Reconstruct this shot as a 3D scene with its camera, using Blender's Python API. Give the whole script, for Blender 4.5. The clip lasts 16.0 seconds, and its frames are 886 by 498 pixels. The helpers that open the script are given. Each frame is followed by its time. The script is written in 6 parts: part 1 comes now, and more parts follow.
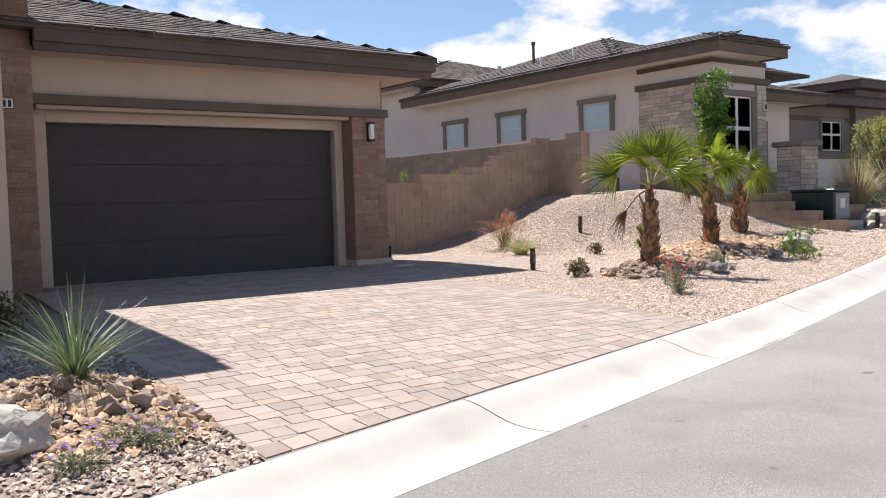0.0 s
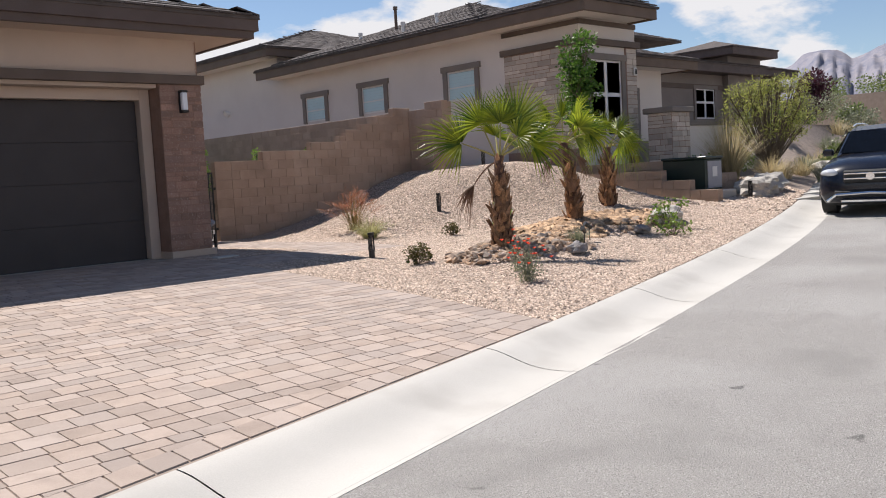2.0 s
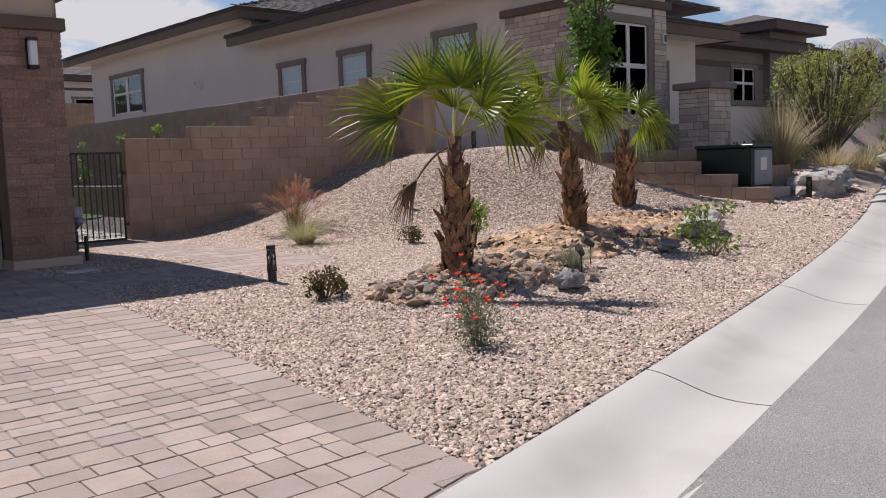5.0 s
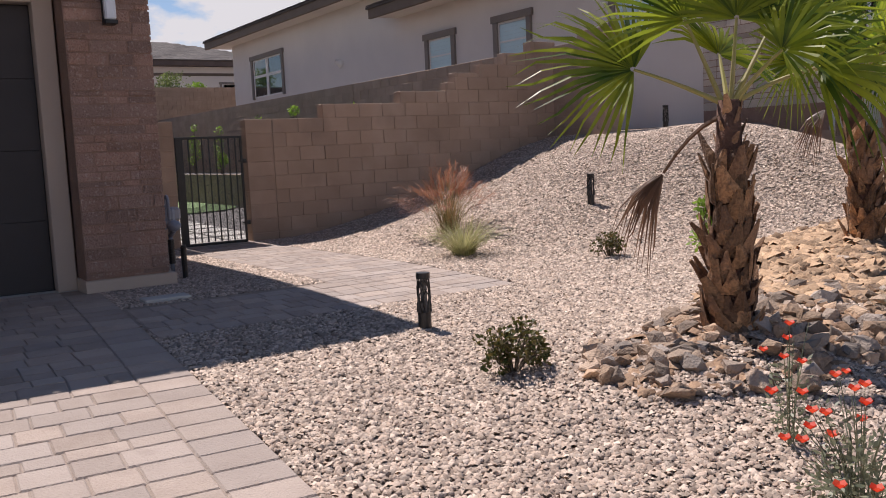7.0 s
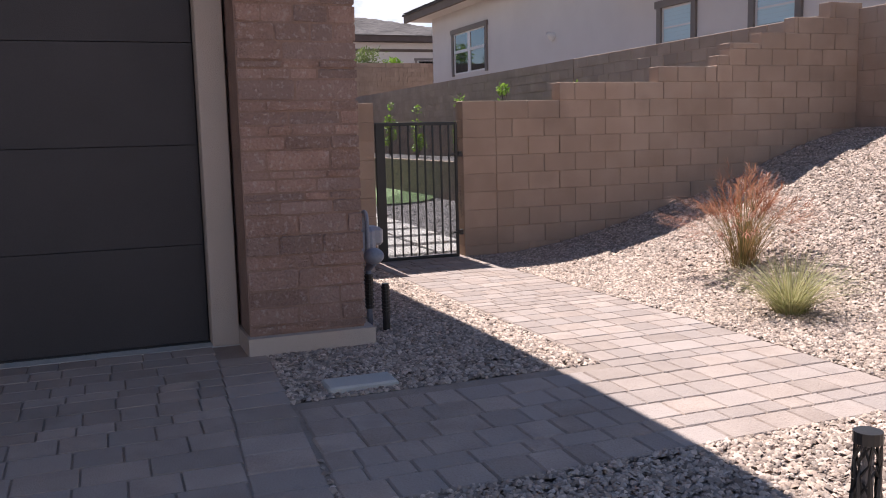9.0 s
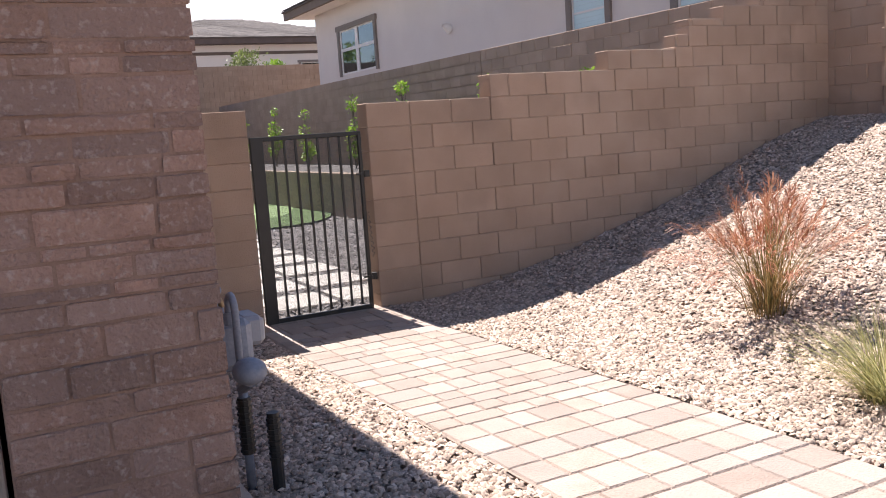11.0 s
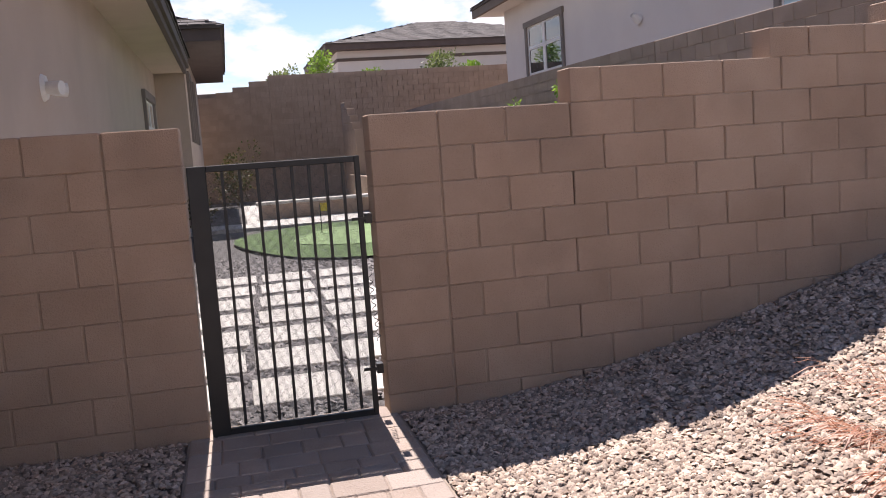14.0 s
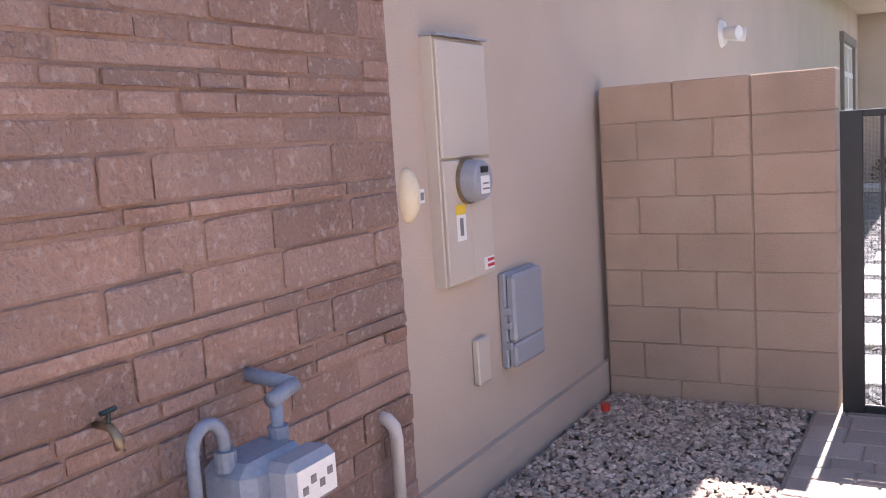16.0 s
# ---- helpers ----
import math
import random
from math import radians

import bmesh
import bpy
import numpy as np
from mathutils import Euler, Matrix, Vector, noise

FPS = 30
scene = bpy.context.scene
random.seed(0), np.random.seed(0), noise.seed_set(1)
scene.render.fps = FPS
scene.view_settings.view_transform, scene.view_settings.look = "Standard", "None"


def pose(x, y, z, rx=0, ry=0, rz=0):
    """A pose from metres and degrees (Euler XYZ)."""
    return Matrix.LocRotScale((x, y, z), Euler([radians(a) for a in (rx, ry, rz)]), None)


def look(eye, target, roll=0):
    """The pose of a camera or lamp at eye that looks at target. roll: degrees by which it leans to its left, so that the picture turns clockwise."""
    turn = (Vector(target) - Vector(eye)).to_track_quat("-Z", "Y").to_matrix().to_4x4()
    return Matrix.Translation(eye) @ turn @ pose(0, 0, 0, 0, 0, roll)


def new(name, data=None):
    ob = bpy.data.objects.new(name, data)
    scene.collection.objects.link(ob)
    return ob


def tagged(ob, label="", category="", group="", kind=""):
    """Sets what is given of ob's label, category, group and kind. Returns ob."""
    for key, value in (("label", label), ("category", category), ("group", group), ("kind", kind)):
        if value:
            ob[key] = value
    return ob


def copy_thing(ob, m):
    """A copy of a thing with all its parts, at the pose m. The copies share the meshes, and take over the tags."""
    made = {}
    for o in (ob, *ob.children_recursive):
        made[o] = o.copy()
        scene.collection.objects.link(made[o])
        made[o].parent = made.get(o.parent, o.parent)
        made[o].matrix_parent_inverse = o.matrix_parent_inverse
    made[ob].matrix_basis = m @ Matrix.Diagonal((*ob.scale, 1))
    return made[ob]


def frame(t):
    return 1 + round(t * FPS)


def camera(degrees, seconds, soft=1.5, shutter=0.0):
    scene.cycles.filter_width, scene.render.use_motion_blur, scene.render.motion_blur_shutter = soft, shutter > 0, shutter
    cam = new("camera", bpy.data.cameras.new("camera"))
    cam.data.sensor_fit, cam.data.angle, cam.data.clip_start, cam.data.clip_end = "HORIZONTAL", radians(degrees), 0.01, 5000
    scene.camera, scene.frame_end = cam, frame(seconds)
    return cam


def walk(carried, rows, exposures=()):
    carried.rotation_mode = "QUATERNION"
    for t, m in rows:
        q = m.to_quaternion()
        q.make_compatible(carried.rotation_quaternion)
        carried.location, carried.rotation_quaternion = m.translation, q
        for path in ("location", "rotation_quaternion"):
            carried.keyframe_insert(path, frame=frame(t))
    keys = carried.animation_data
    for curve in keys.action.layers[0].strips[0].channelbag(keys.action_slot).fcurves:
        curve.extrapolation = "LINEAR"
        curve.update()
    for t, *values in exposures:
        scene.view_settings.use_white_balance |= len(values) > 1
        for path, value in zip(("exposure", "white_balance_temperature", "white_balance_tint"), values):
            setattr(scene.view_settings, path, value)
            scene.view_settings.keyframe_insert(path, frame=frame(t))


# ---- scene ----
cam = camera(53.0, 16.0, soft=1.0)
PATH = [
    (0, (-0.768, -0.824, 1.092), (0.422, 0.78, 0.992), -1.7),
    (0.5, (-0.437, -0.776, 1.127), (0.877, 0.727, 1.02), -2.3),
    (1, (0.078, -0.495, 1.139), (1.509, 0.9, 1.048), -2.4),
    (1.5, (0.7, -0.148, 1.073), (2.148, 1.228, 0.978), -3.3),
    (2, (1.25, 0.159, 1.054), (2.617, 1.61, 0.893), -3.2),
    (2.5, (1.788, 0.442, 1.077), (3.166, 1.872, 0.842), -2.8),
    (3, (2.403, 0.769, 1.095), (3.819, 2.153, 0.814), -3.0),
    (3.2, (2.637, 0.954, 1.092), (4.062, 2.326, 0.801), -2.9),
    (5.3, (5.104, 2.905, 1.089), (6.397, 4.419, 0.896), -2.0),
    (5.5, (5.318, 3.183, 1.088), (6.586, 4.714, 0.868), -1.8),
    (6, (5.79, 3.85, 1.08), (7.028, 5.396, 0.802), -1.5),
    (6.5, (6.075, 4.36, 1.081), (7.252, 5.953, 0.802), -1.9),
    (7, (6.376, 5.332, 1.114), (7.446, 7.006, 0.891), -2.6),
    (7.5, (6.688, 6.246, 1.144), (7.624, 8.0, 0.927), -2.8),
    (8, (6.856, 7.022, 1.183), (7.66, 8.837, 0.94), -2.4),
    (8.5, (7.033, 7.724, 1.217), (7.764, 9.568, 0.962), -1.7),
    (8.6, (7.072, 7.849, 1.232), (7.793, 9.697, 0.975), -1.5),
    (8.7, (7.092, 7.953, 1.25), (7.797, 9.807, 0.993), -1.4),
    (10.8, (7.77, 10.176, 1.428), (8.602, 11.975, 1.159), -3.9),
    (11, (7.915, 10.499, 1.398), (8.834, 12.255, 1.131), -3.9),
    (11.5, (8.255, 10.955, 1.443), (9.329, 12.617, 1.155), -5.0),
    (12, (8.601, 11.396, 1.438), (9.831, 12.949, 1.163), -5.2),
    (12.5, (9.028, 11.675, 1.458), (10.283, 13.214, 1.224), -5.8),
    (13, (9.397, 11.897, 1.423), (10.527, 13.533, 1.209), -4.7),
    (13.5, (9.723, 12.163, 1.4), (10.606, 13.944, 1.181), -2.7),
    (14, (10.081, 12.383, 1.451), (10.533, 14.318, 1.22), -4.0),
    (14.5, (10.211, 12.6, 1.454), (10.366, 14.586, 1.271), -4.3),
    (15, (10.301, 12.732, 1.457), (10.175, 14.724, 1.332), -3.6),
    (15.5, (10.344, 12.662, 1.423), (9.846, 14.593, 1.278), -3.0),
    (16, (10.314, 12.632, 1.402), (9.326, 14.355, 1.164), -3.7),
]
walk(cam, [(t, look(eye, target, roll)) for t, eye, target, roll in PATH],
     exposures=[(0, 0.64, 6520, 13), (2, 0.36, 6570, 13), (3.2, 0.08, 6520, 15), (5.5, 0.02, 6420, 18), (7, 0.14, 6570, 18), (8.7, 0.55, 6370, 18), (11, 1.10, 6620, 17), (12.5, 0.73, 6620, 19), (14, 0.75, 6570, 19), (15, 1.36, 6420, 20), (16, 1.98, 6120, 18)])


# ---- light ----
SUN_ELEV, SUN_AZ = 57.0, 0.5          # the sun stands behind the house, over +y
world = bpy.data.worlds.new("sky")
scene.world = world
world.use_nodes = True
wn, wl = world.node_tree.nodes, world.node_tree.links
wn.clear()
w_out = wn.new("ShaderNodeOutputWorld")
w_bg = wn.new("ShaderNodeBackground")
w_sky = wn.new("ShaderNodeTexSky")
w_sky.sky_type, w_sky.sun_disc = "NISHITA", False
w_sky.sun_elevation, w_sky.sun_rotation = radians(SUN_ELEV), radians(SUN_AZ)
w_sky.air_density, w_sky.dust_density, w_sky.ozone_density, w_sky.altitude = 1.0, 0.2, 2.2, 900
w_tc = wn.new("ShaderNodeTexCoord")
w_sep = wn.new("ShaderNodeSeparateXYZ")
wl.new(w_tc.outputs["Generated"], w_sep.inputs[0])
# cumulus: noise on the plane of the clouds, thinning towards the zenith
w_den = wn.new("ShaderNodeMath"); w_den.operation = "ADD"; w_den.inputs[1].default_value = 0.34
wl.new(w_sep.outputs[2], w_den.inputs[0])
w_dx = wn.new("ShaderNodeMath"); w_dx.operation = "DIVIDE"
w_dy = wn.new("ShaderNodeMath"); w_dy.operation = "DIVIDE"
for n, i in ((w_dx, 0), (w_dy, 1)):
    wl.new(w_sep.outputs[i], n.inputs[0]); wl.new(w_den.outputs[0], n.inputs[1])
w_cmb = wn.new("ShaderNodeCombineXYZ")
wl.new(w_dx.outputs[0], w_cmb.inputs[0]); wl.new(w_dy.outputs[0], w_cmb.inputs[1])
w_map = wn.new("ShaderNodeMapping"); w_map.inputs["Location"].default_value = (0.35, 0.9, 0.0)
wl.new(w_cmb.outputs[0], w_map.inputs[0])
w_noise = wn.new("ShaderNodeTexNoise")
w_noise.inputs["Scale"].default_value, w_noise.inputs["Detail"].default_value = 2.3, 9
w_noise.inputs["Roughness"].default_value = 0.56
wl.new(w_map.outputs[0], w_noise.inputs["Vector"])
w_ramp = wn.new("ShaderNodeValToRGB")
w_ramp.color_ramp.elements[0].position, w_ramp.color_ramp.elements[1].position = 0.392, 0.458
w_thin = wn.new("ShaderNodeMath"); w_thin.operation = "MULTIPLY_ADD"; w_thin.inputs[1].default_value = -0.42
wl.new(w_sep.outputs[2], w_thin.inputs[0]); wl.new(w_noise.outputs["Fac"], w_thin.inputs[2])
wl.new(w_thin.outputs[0], w_ramp.inputs[0])
w_mix = wn.new("ShaderNodeMix"); w_mix.data_type = "RGBA"
wl.new(w_ramp.outputs[0], w_mix.inputs["Factor"])
w_gain = wn.new("ShaderNodeVectorMath"); w_gain.operation = "SCALE"; w_gain.inputs["Scale"].default_value = 3.2
wl.new(w_sky.outputs[0], w_gain.inputs[0])
wl.new(w_gain.outputs[0], w_mix.inputs["A"])
w_mix.inputs["B"].default_value = (25.0, 25.4, 26.0, 1)
wl.new(w_mix.outputs["Result"], w_bg.inputs["Color"])
w_bg.inputs["Strength"].default_value = 0.026
wl.new(w_bg.outputs[0], w_out.inputs[0])

sun_data = bpy.data.lights.new("sun", "SUN")
sun_data.energy, sun_data.angle, sun_data.color = 5.0, radians(0.5), (1.0, 0.965, 0.91)
sun = new("sun", sun_data)
_e, _a = radians(SUN_ELEV), radians(SUN_AZ)
sun_dir = Vector((math.sin(_a) * math.cos(_e), math.cos(_a) * math.cos(_e), math.sin(_e)))
sun.matrix_world = look(sun_dir * 60, (0, 0, 0))


# ---- materials ----
def surf(name, c1, c2, scale=3.0, rough=0.85, bump=0.15, bscale=60.0, metal=0.0, rand=0.0, island=0.0, c3=None, coat=0.0):
    """A worn surface: two colours mixed by broad stains and by grain, relief, and a shift of value piece by piece."""
    m = bpy.data.materials.new(name)
    m.use_nodes = True
    n, l = m.node_tree.nodes, m.node_tree.links
    b = n["Principled BSDF"]
    b.inputs["Roughness"].default_value, b.inputs["Metallic"].default_value = rough, metal
    b.inputs["Coat Weight"].default_value = coat
    geo = n.new("ShaderNodeNewGeometry")
    big = n.new("ShaderNodeTexNoise"); big.inputs["Scale"].default_value, big.inputs["Detail"].default_value = scale, 5
    fine = n.new("ShaderNodeTexNoise"); fine.inputs["Scale"].default_value, fine.inputs["Detail"].default_value = bscale, 3
    for t in (big, fine):
        l.new(geo.outputs["Position"], t.inputs["Vector"])
    add = n.new("ShaderNodeMix"); add.inputs["Factor"].default_value = 0.4
    l.new(big.outputs["Fac"], add.inputs["A"]); l.new(fine.outputs["Fac"], add.inputs["B"])
    ramp = n.new("ShaderNodeValToRGB")
    e = ramp.color_ramp.elements
    e[0].position, e[1].position = 0.34, 0.66
    e[0].color, e[1].color = (*c1, 1), (*c2, 1)
    l.new(add.outputs["Result"], ramp.inputs[0])
    col = ramp.outputs[0]
    if rand or island:
        src = n.new("ShaderNodeObjectInfo").outputs["Random"] if rand else geo.outputs["Random Per Island"]
        amt = rand or island
        if c3:
            tint = n.new("ShaderNodeMix"); tint.data_type = "RGBA"
            pick = n.new("ShaderNodeMath"); pick.operation = "MULTIPLY_ADD"
            pick.inputs[1].default_value, pick.inputs[2].default_value = 7.31, 0.17
            frac = n.new("ShaderNodeMath"); frac.operation = "FRACT"
            half = n.new("ShaderNodeMath"); half.operation = "MULTIPLY"; half.inputs[1].default_value = 0.8
            l.new(src, pick.inputs[0]); l.new(pick.outputs[0], frac.inputs[0]); l.new(frac.outputs[0], half.inputs[0])
            l.new(half.outputs[0], tint.inputs["Factor"])
            l.new(col, tint.inputs["A"]); tint.inputs["B"].default_value = (*c3, 1)
            col = tint.outputs["Result"]
        mr = n.new("ShaderNodeMapRange")
        mr.inputs["To Min"].default_value, mr.inputs["To Max"].default_value = 1 - amt, 1 + amt
        l.new(src, mr.inputs["Value"])
        hsv = n.new("ShaderNodeHueSaturation")
        l.new(mr.outputs[0], hsv.inputs["Value"]); l.new(col, hsv.inputs["Color"])
        col = hsv.outputs[0]
    l.new(col, b.inputs["Base Color"])
    if bump:
        bp = n.new("ShaderNodeBump"); bp.inputs["Strength"].default_value, bp.inputs["Distance"].default_value = bump, 0.02
        l.new(fine.outputs["Fac"], bp.inputs["Height"]); l.new(bp.outputs[0], b.inputs["Normal"])
    return m


def spots(m, scale, low, high, colour, amount=1.0):
    """Stains of one colour where broad noise rises above a threshold."""
    n, l = m.node_tree.nodes, m.node_tree.links
    b = n["Principled BSDF"]
    old = b.inputs["Base Color"].links[0].from_socket
    geo = n.new("ShaderNodeNewGeometry")
    t = n.new("ShaderNodeTexNoise"); t.inputs["Scale"].default_value, t.inputs["Detail"].default_value = scale, 3
    l.new(geo.outputs["Position"], t.inputs["Vector"])
    r = n.new("ShaderNodeMapRange"); r.inputs["From Min"].default_value, r.inputs["From Max"].default_value, r.inputs["To Max"].default_value = low, high, amount
    l.new(t.outputs["Fac"], r.inputs["Value"])
    x = n.new("ShaderNodeMix"); x.data_type = "RGBA"; x.inputs["B"].default_value = (*colour, 1)
    l.new(r.outputs[0], x.inputs["Factor"]); l.new(old, x.inputs["A"]); l.new(x.outputs["Result"], b.inputs["Base Color"])


def glass(name, tint=(0.02, 0.03, 0.035), rough=0.03):
    """A window pane that mirrors the sky over a dim room."""
    m = bpy.data.materials.new(name)
    m.use_nodes = True
    b = m.node_tree.nodes["Principled BSDF"]
    b.inputs["Base Color"].default_value, b.inputs["Roughness"].default_value = (*tint, 1), rough
    b.inputs["IOR"].default_value, b.inputs["Specular IOR Level"].default_value = 1.6, 1.0
    return m


M = dict(
    # soil tone, darkened further to stand for shaded gaps between the stones
    gravel=surf("gravel_bed", (0.20, 0.155, 0.125), (0.34, 0.27, 0.225), 6, 0.95, 0.8, 45),
    stone_bits=surf("gravel_stone", (0.43, 0.335, 0.265), (0.65, 0.53, 0.435), 9, 0.9, 0.3, 80, island=0.46, c3=(0.38, 0.275, 0.21)),
    dark_bits=surf("dark_gravel_stone", (0.12, 0.11, 0.11), (0.24, 0.22, 0.21), 9, 0.9, 0.3, 80, island=0.4),
    dark_bed=surf("dark_gravel_bed", (0.07, 0.065, 0.06), (0.14, 0.13, 0.125), 9, 0.95, 0.6, 60),
    asphalt=surf("asphalt", (0.27, 0.257, 0.24), (0.35, 0.332, 0.31), 0.45, 0.9, 0.8, 110),
    concrete=surf("concrete", (0.46, 0.44, 0.40), (0.56, 0.535, 0.49), 0.9, 0.85, 0.12, 120),
    paver=surf("paver", (0.335, 0.258, 0.21), (0.445, 0.355, 0.295), 5, 0.9, 0.45, 90, rand=0.14, c3=(0.39, 0.325, 0.285)),
    paver_far=surf("paver_joined", (0.345, 0.265, 0.215), (0.45, 0.355, 0.292), 5, 0.9, 0.35, 120, island=0.16, c3=(0.39, 0.325, 0.285)),
    joint=surf("joint_sand", (0.27, 0.21, 0.17), (0.36, 0.29, 0.235), 8, 0.95, 0.3, 90),
    block=surf("wall_block", (0.355, 0.252, 0.187), (0.445, 0.325, 0.247), 2.2, 0.95, 0.35, 130, rand=0.08),
    block_far=surf("wall_block_joined", (0.335, 0.24, 0.178), (0.42, 0.31, 0.235), 2.2, 0.95, 0.5, 110, island=0.07),
    mortar=surf("mortar", (0.32, 0.235, 0.178), (0.40, 0.30, 0.23), 4, 0.95, 0.4, 90),
    ledge=surf("ledge_stone", (0.26, 0.148, 0.108), (0.38, 0.235, 0.18), 7, 0.92, 0.8, 60, rand=0.22, c3=(0.27, 0.185, 0.155)),
    ledge_mortar=surf("ledge_mortar", (0.25, 0.155, 0.115), (0.33, 0.21, 0.16), 7, 0.95, 0.4, 70),
    pale_ledge=surf("pale_ledge_stone", (0.50, 0.43, 0.36), (0.68, 0.60, 0.52), 6, 0.9, 0.6, 60, rand=0.22, c3=(0.42, 0.34, 0.275)),
    stucco=surf("tan_stucco", (0.50, 0.40, 0.325), (0.565, 0.46, 0.378), 1.2, 0.95, 0.35, 220),
    stucco2=surf("grey_stucco", (0.66, 0.60, 0.555), (0.73, 0.67, 0.62), 0.8, 0.95, 0.3, 200),
    stucco3=surf("taupe_stucco", (0.21, 0.175, 0.155), (0.26, 0.22, 0.195), 0.8, 0.95, 0.3, 200),
    band=surf("brown_trim", (0.115, 0.088, 0.072), (0.15, 0.115, 0.095), 2, 0.9, 0.25, 180),
    trim=surf("grey_brown_trim", (0.20, 0.17, 0.15), (0.25, 0.215, 0.19), 2, 0.9, 0.25, 180),
    fascia=surf("fascia", (0.085, 0.062, 0.055), (0.12, 0.09, 0.08), 2, 0.75, 0.15, 90),
    fascia2=surf("brown_fascia", (0.13, 0.09, 0.065), (0.17, 0.12, 0.09), 2, 0.75, 0.15, 90),
    tile=surf("roof_tile", (0.065, 0.053, 0.048), (0.115, 0.095, 0.086), 3, 0.9, 0.35, 60, island=0.22),
    door=surf("garage_door", (0.036, 0.030, 0.030), (0.048, 0.040, 0.040), 2, 0.6, 0.2, 150),
    metal=surf("black_metal", (0.012, 0.012, 0.013), (0.022, 0.021, 0.021), 8, 0.45, 0.05, 200),
    white=surf("white_paint", (0.72, 0.70, 0.67), (0.80, 0.78, 0.75), 6, 0.6, 0.05, 90),
    pane=glass("window_pane"),
)

spots(M["asphalt"], 0.35, 0.50, 0.62, (0.40, 0.385, 0.365), 0.7)
spots(M["asphalt"], 2.6, 0.70, 0.73, (0.10, 0.095, 0.09), 0.8)
spots(M["asphalt"], 120.0, 0.52, 0.66, (0.13, 0.12, 0.11), 0.75)
spots(M["asphalt"], 85.0, 0.57, 0.63, (0.50, 0.48, 0.455), 0.55)
spots(M["asphalt"], 0.9, 0.56, 0.68, (0.22, 0.21, 0.195), 0.5)
spots(M["concrete"], 1.1, 0.58, 0.72, (0.38, 0.355, 0.32), 0.5)
spots(M["paver_far"], 3.0, 0.58, 0.72, (0.27, 0.215, 0.178), 0.45)
spots(M["paver_far"], 0.7, 0.56, 0.70, (0.50, 0.42, 0.36), 0.35)
spots(M["paver"], 3.0, 0.60, 0.72, (0.26, 0.20, 0.165), 0.4)
spots(M["ledge"], 38.0, 0.56, 0.70, (0.50, 0.41, 0.36), 0.45)
spots(M["ledge"], 2.0, 0.55, 0.70, (0.24, 0.16, 0.13), 0.5)
spots(M["block"], 1.6, 0.55, 0.72, (0.27, 0.195, 0.15), 0.55)
spots(M["block"], 130.0, 0.60, 0.68, (0.21, 0.15, 0.115), 0.4)
spots(M["block"], 0.9, 0.57, 0.70, (0.46, 0.36, 0.285), 0.5)
spots(M["stucco"], 0.8, 0.55, 0.75, (0.40, 0.335, 0.27), 0.4)

# ---- mesh helpers ----
def box_bm(bm, x0, x1, y0, y1, z0, z1, bevel=0.0):
    r = bmesh.ops.create_cube(bm, size=1.0)
    m = Matrix.Translation(((x0 + x1) / 2, (y0 + y1) / 2, (z0 + z1) / 2)) @ Matrix.Diagonal((x1 - x0, y1 - y0, z1 - z0, 1))
    bmesh.ops.transform(bm, matrix=m, verts=r["verts"])
    if bevel:
        edges = list({e for v in r["verts"] for e in v.link_edges})
        bmesh.ops.bevel(bm, geom=edges, offset=bevel, segments=1, affect="EDGES")


def mesh_of(bm, name, mat, smooth=False):
    me = bpy.data.meshes.new(name)
    bm.normal_update()
    bm.to_mesh(me)
    bm.free()
    if mat:
        me.materials.append(mat)
    if smooth:
        me.polygons.foreach_set("use_smooth", [True] * len(me.polygons))
    return me


def thing(name, label, category, at=(0, 0, 0), rz=0.0, group="", kind=""):
    ob = new(name)
    ob.empty_display_size = 0.2
    ob.matrix_world = pose(*at, 0, 0, rz)
    return tagged(ob, label, category, group, kind)


SPLIT = {"wall", "fascia", "soffit", "core", "footing", "band", "frieze", "surround", "garage_trim", "stone_panel"}


def islands(bm):
    left, out = set(bm.verts), []
    while left:
        todo, got = [left.pop()], set()
        while todo:
            v = todo.pop()
            got.add(v)
            for e in v.link_edges:
                o = e.other_vert(v)
                if o in left:
                    left.discard(o)
                    todo.append(o)
        out.append(got)
    return out


def part(name, bm, mat, parent, label="", smooth=False):
    if name in SPLIT:
        groups = islands(bm)
        if len(groups) > 1:
            obs = []
            for keep in groups:
                idx = {v.index for v in keep} if not bm.verts.index_update() else None
                b2 = bm.copy()
                b2.verts.ensure_lookup_table()
                bmesh.ops.delete(b2, geom=[v for v in b2.verts if v.index not in idx], context="VERTS")
                obs.append(part(name, b2, mat, parent, label, smooth))
            bm.free()
            return obs[0]
    ob = new(name, mesh_of(bm, name, mat, smooth))
    ob.parent = parent
    return tagged(ob, label)


def solid(name, bm, mat, label="", category="", group="", kind="", smooth=False):
    return tagged(new(name, mesh_of(bm, name, mat, smooth)), label, category, group, kind)


def boxes(*rows, bevel=0.0):
    bm = bmesh.new()
    for r in rows:
        box_bm(bm, *r, bevel=bevel)
    return bm


def raw(name, verts, faces, mat, smooth=False):
    me = bpy.data.meshes.new(name)
    me.from_pydata(verts, [], faces)
    me.materials.append(mat)
    if smooth:
        me.polygons.foreach_set("use_smooth", [True] * len(me.polygons))
    return me


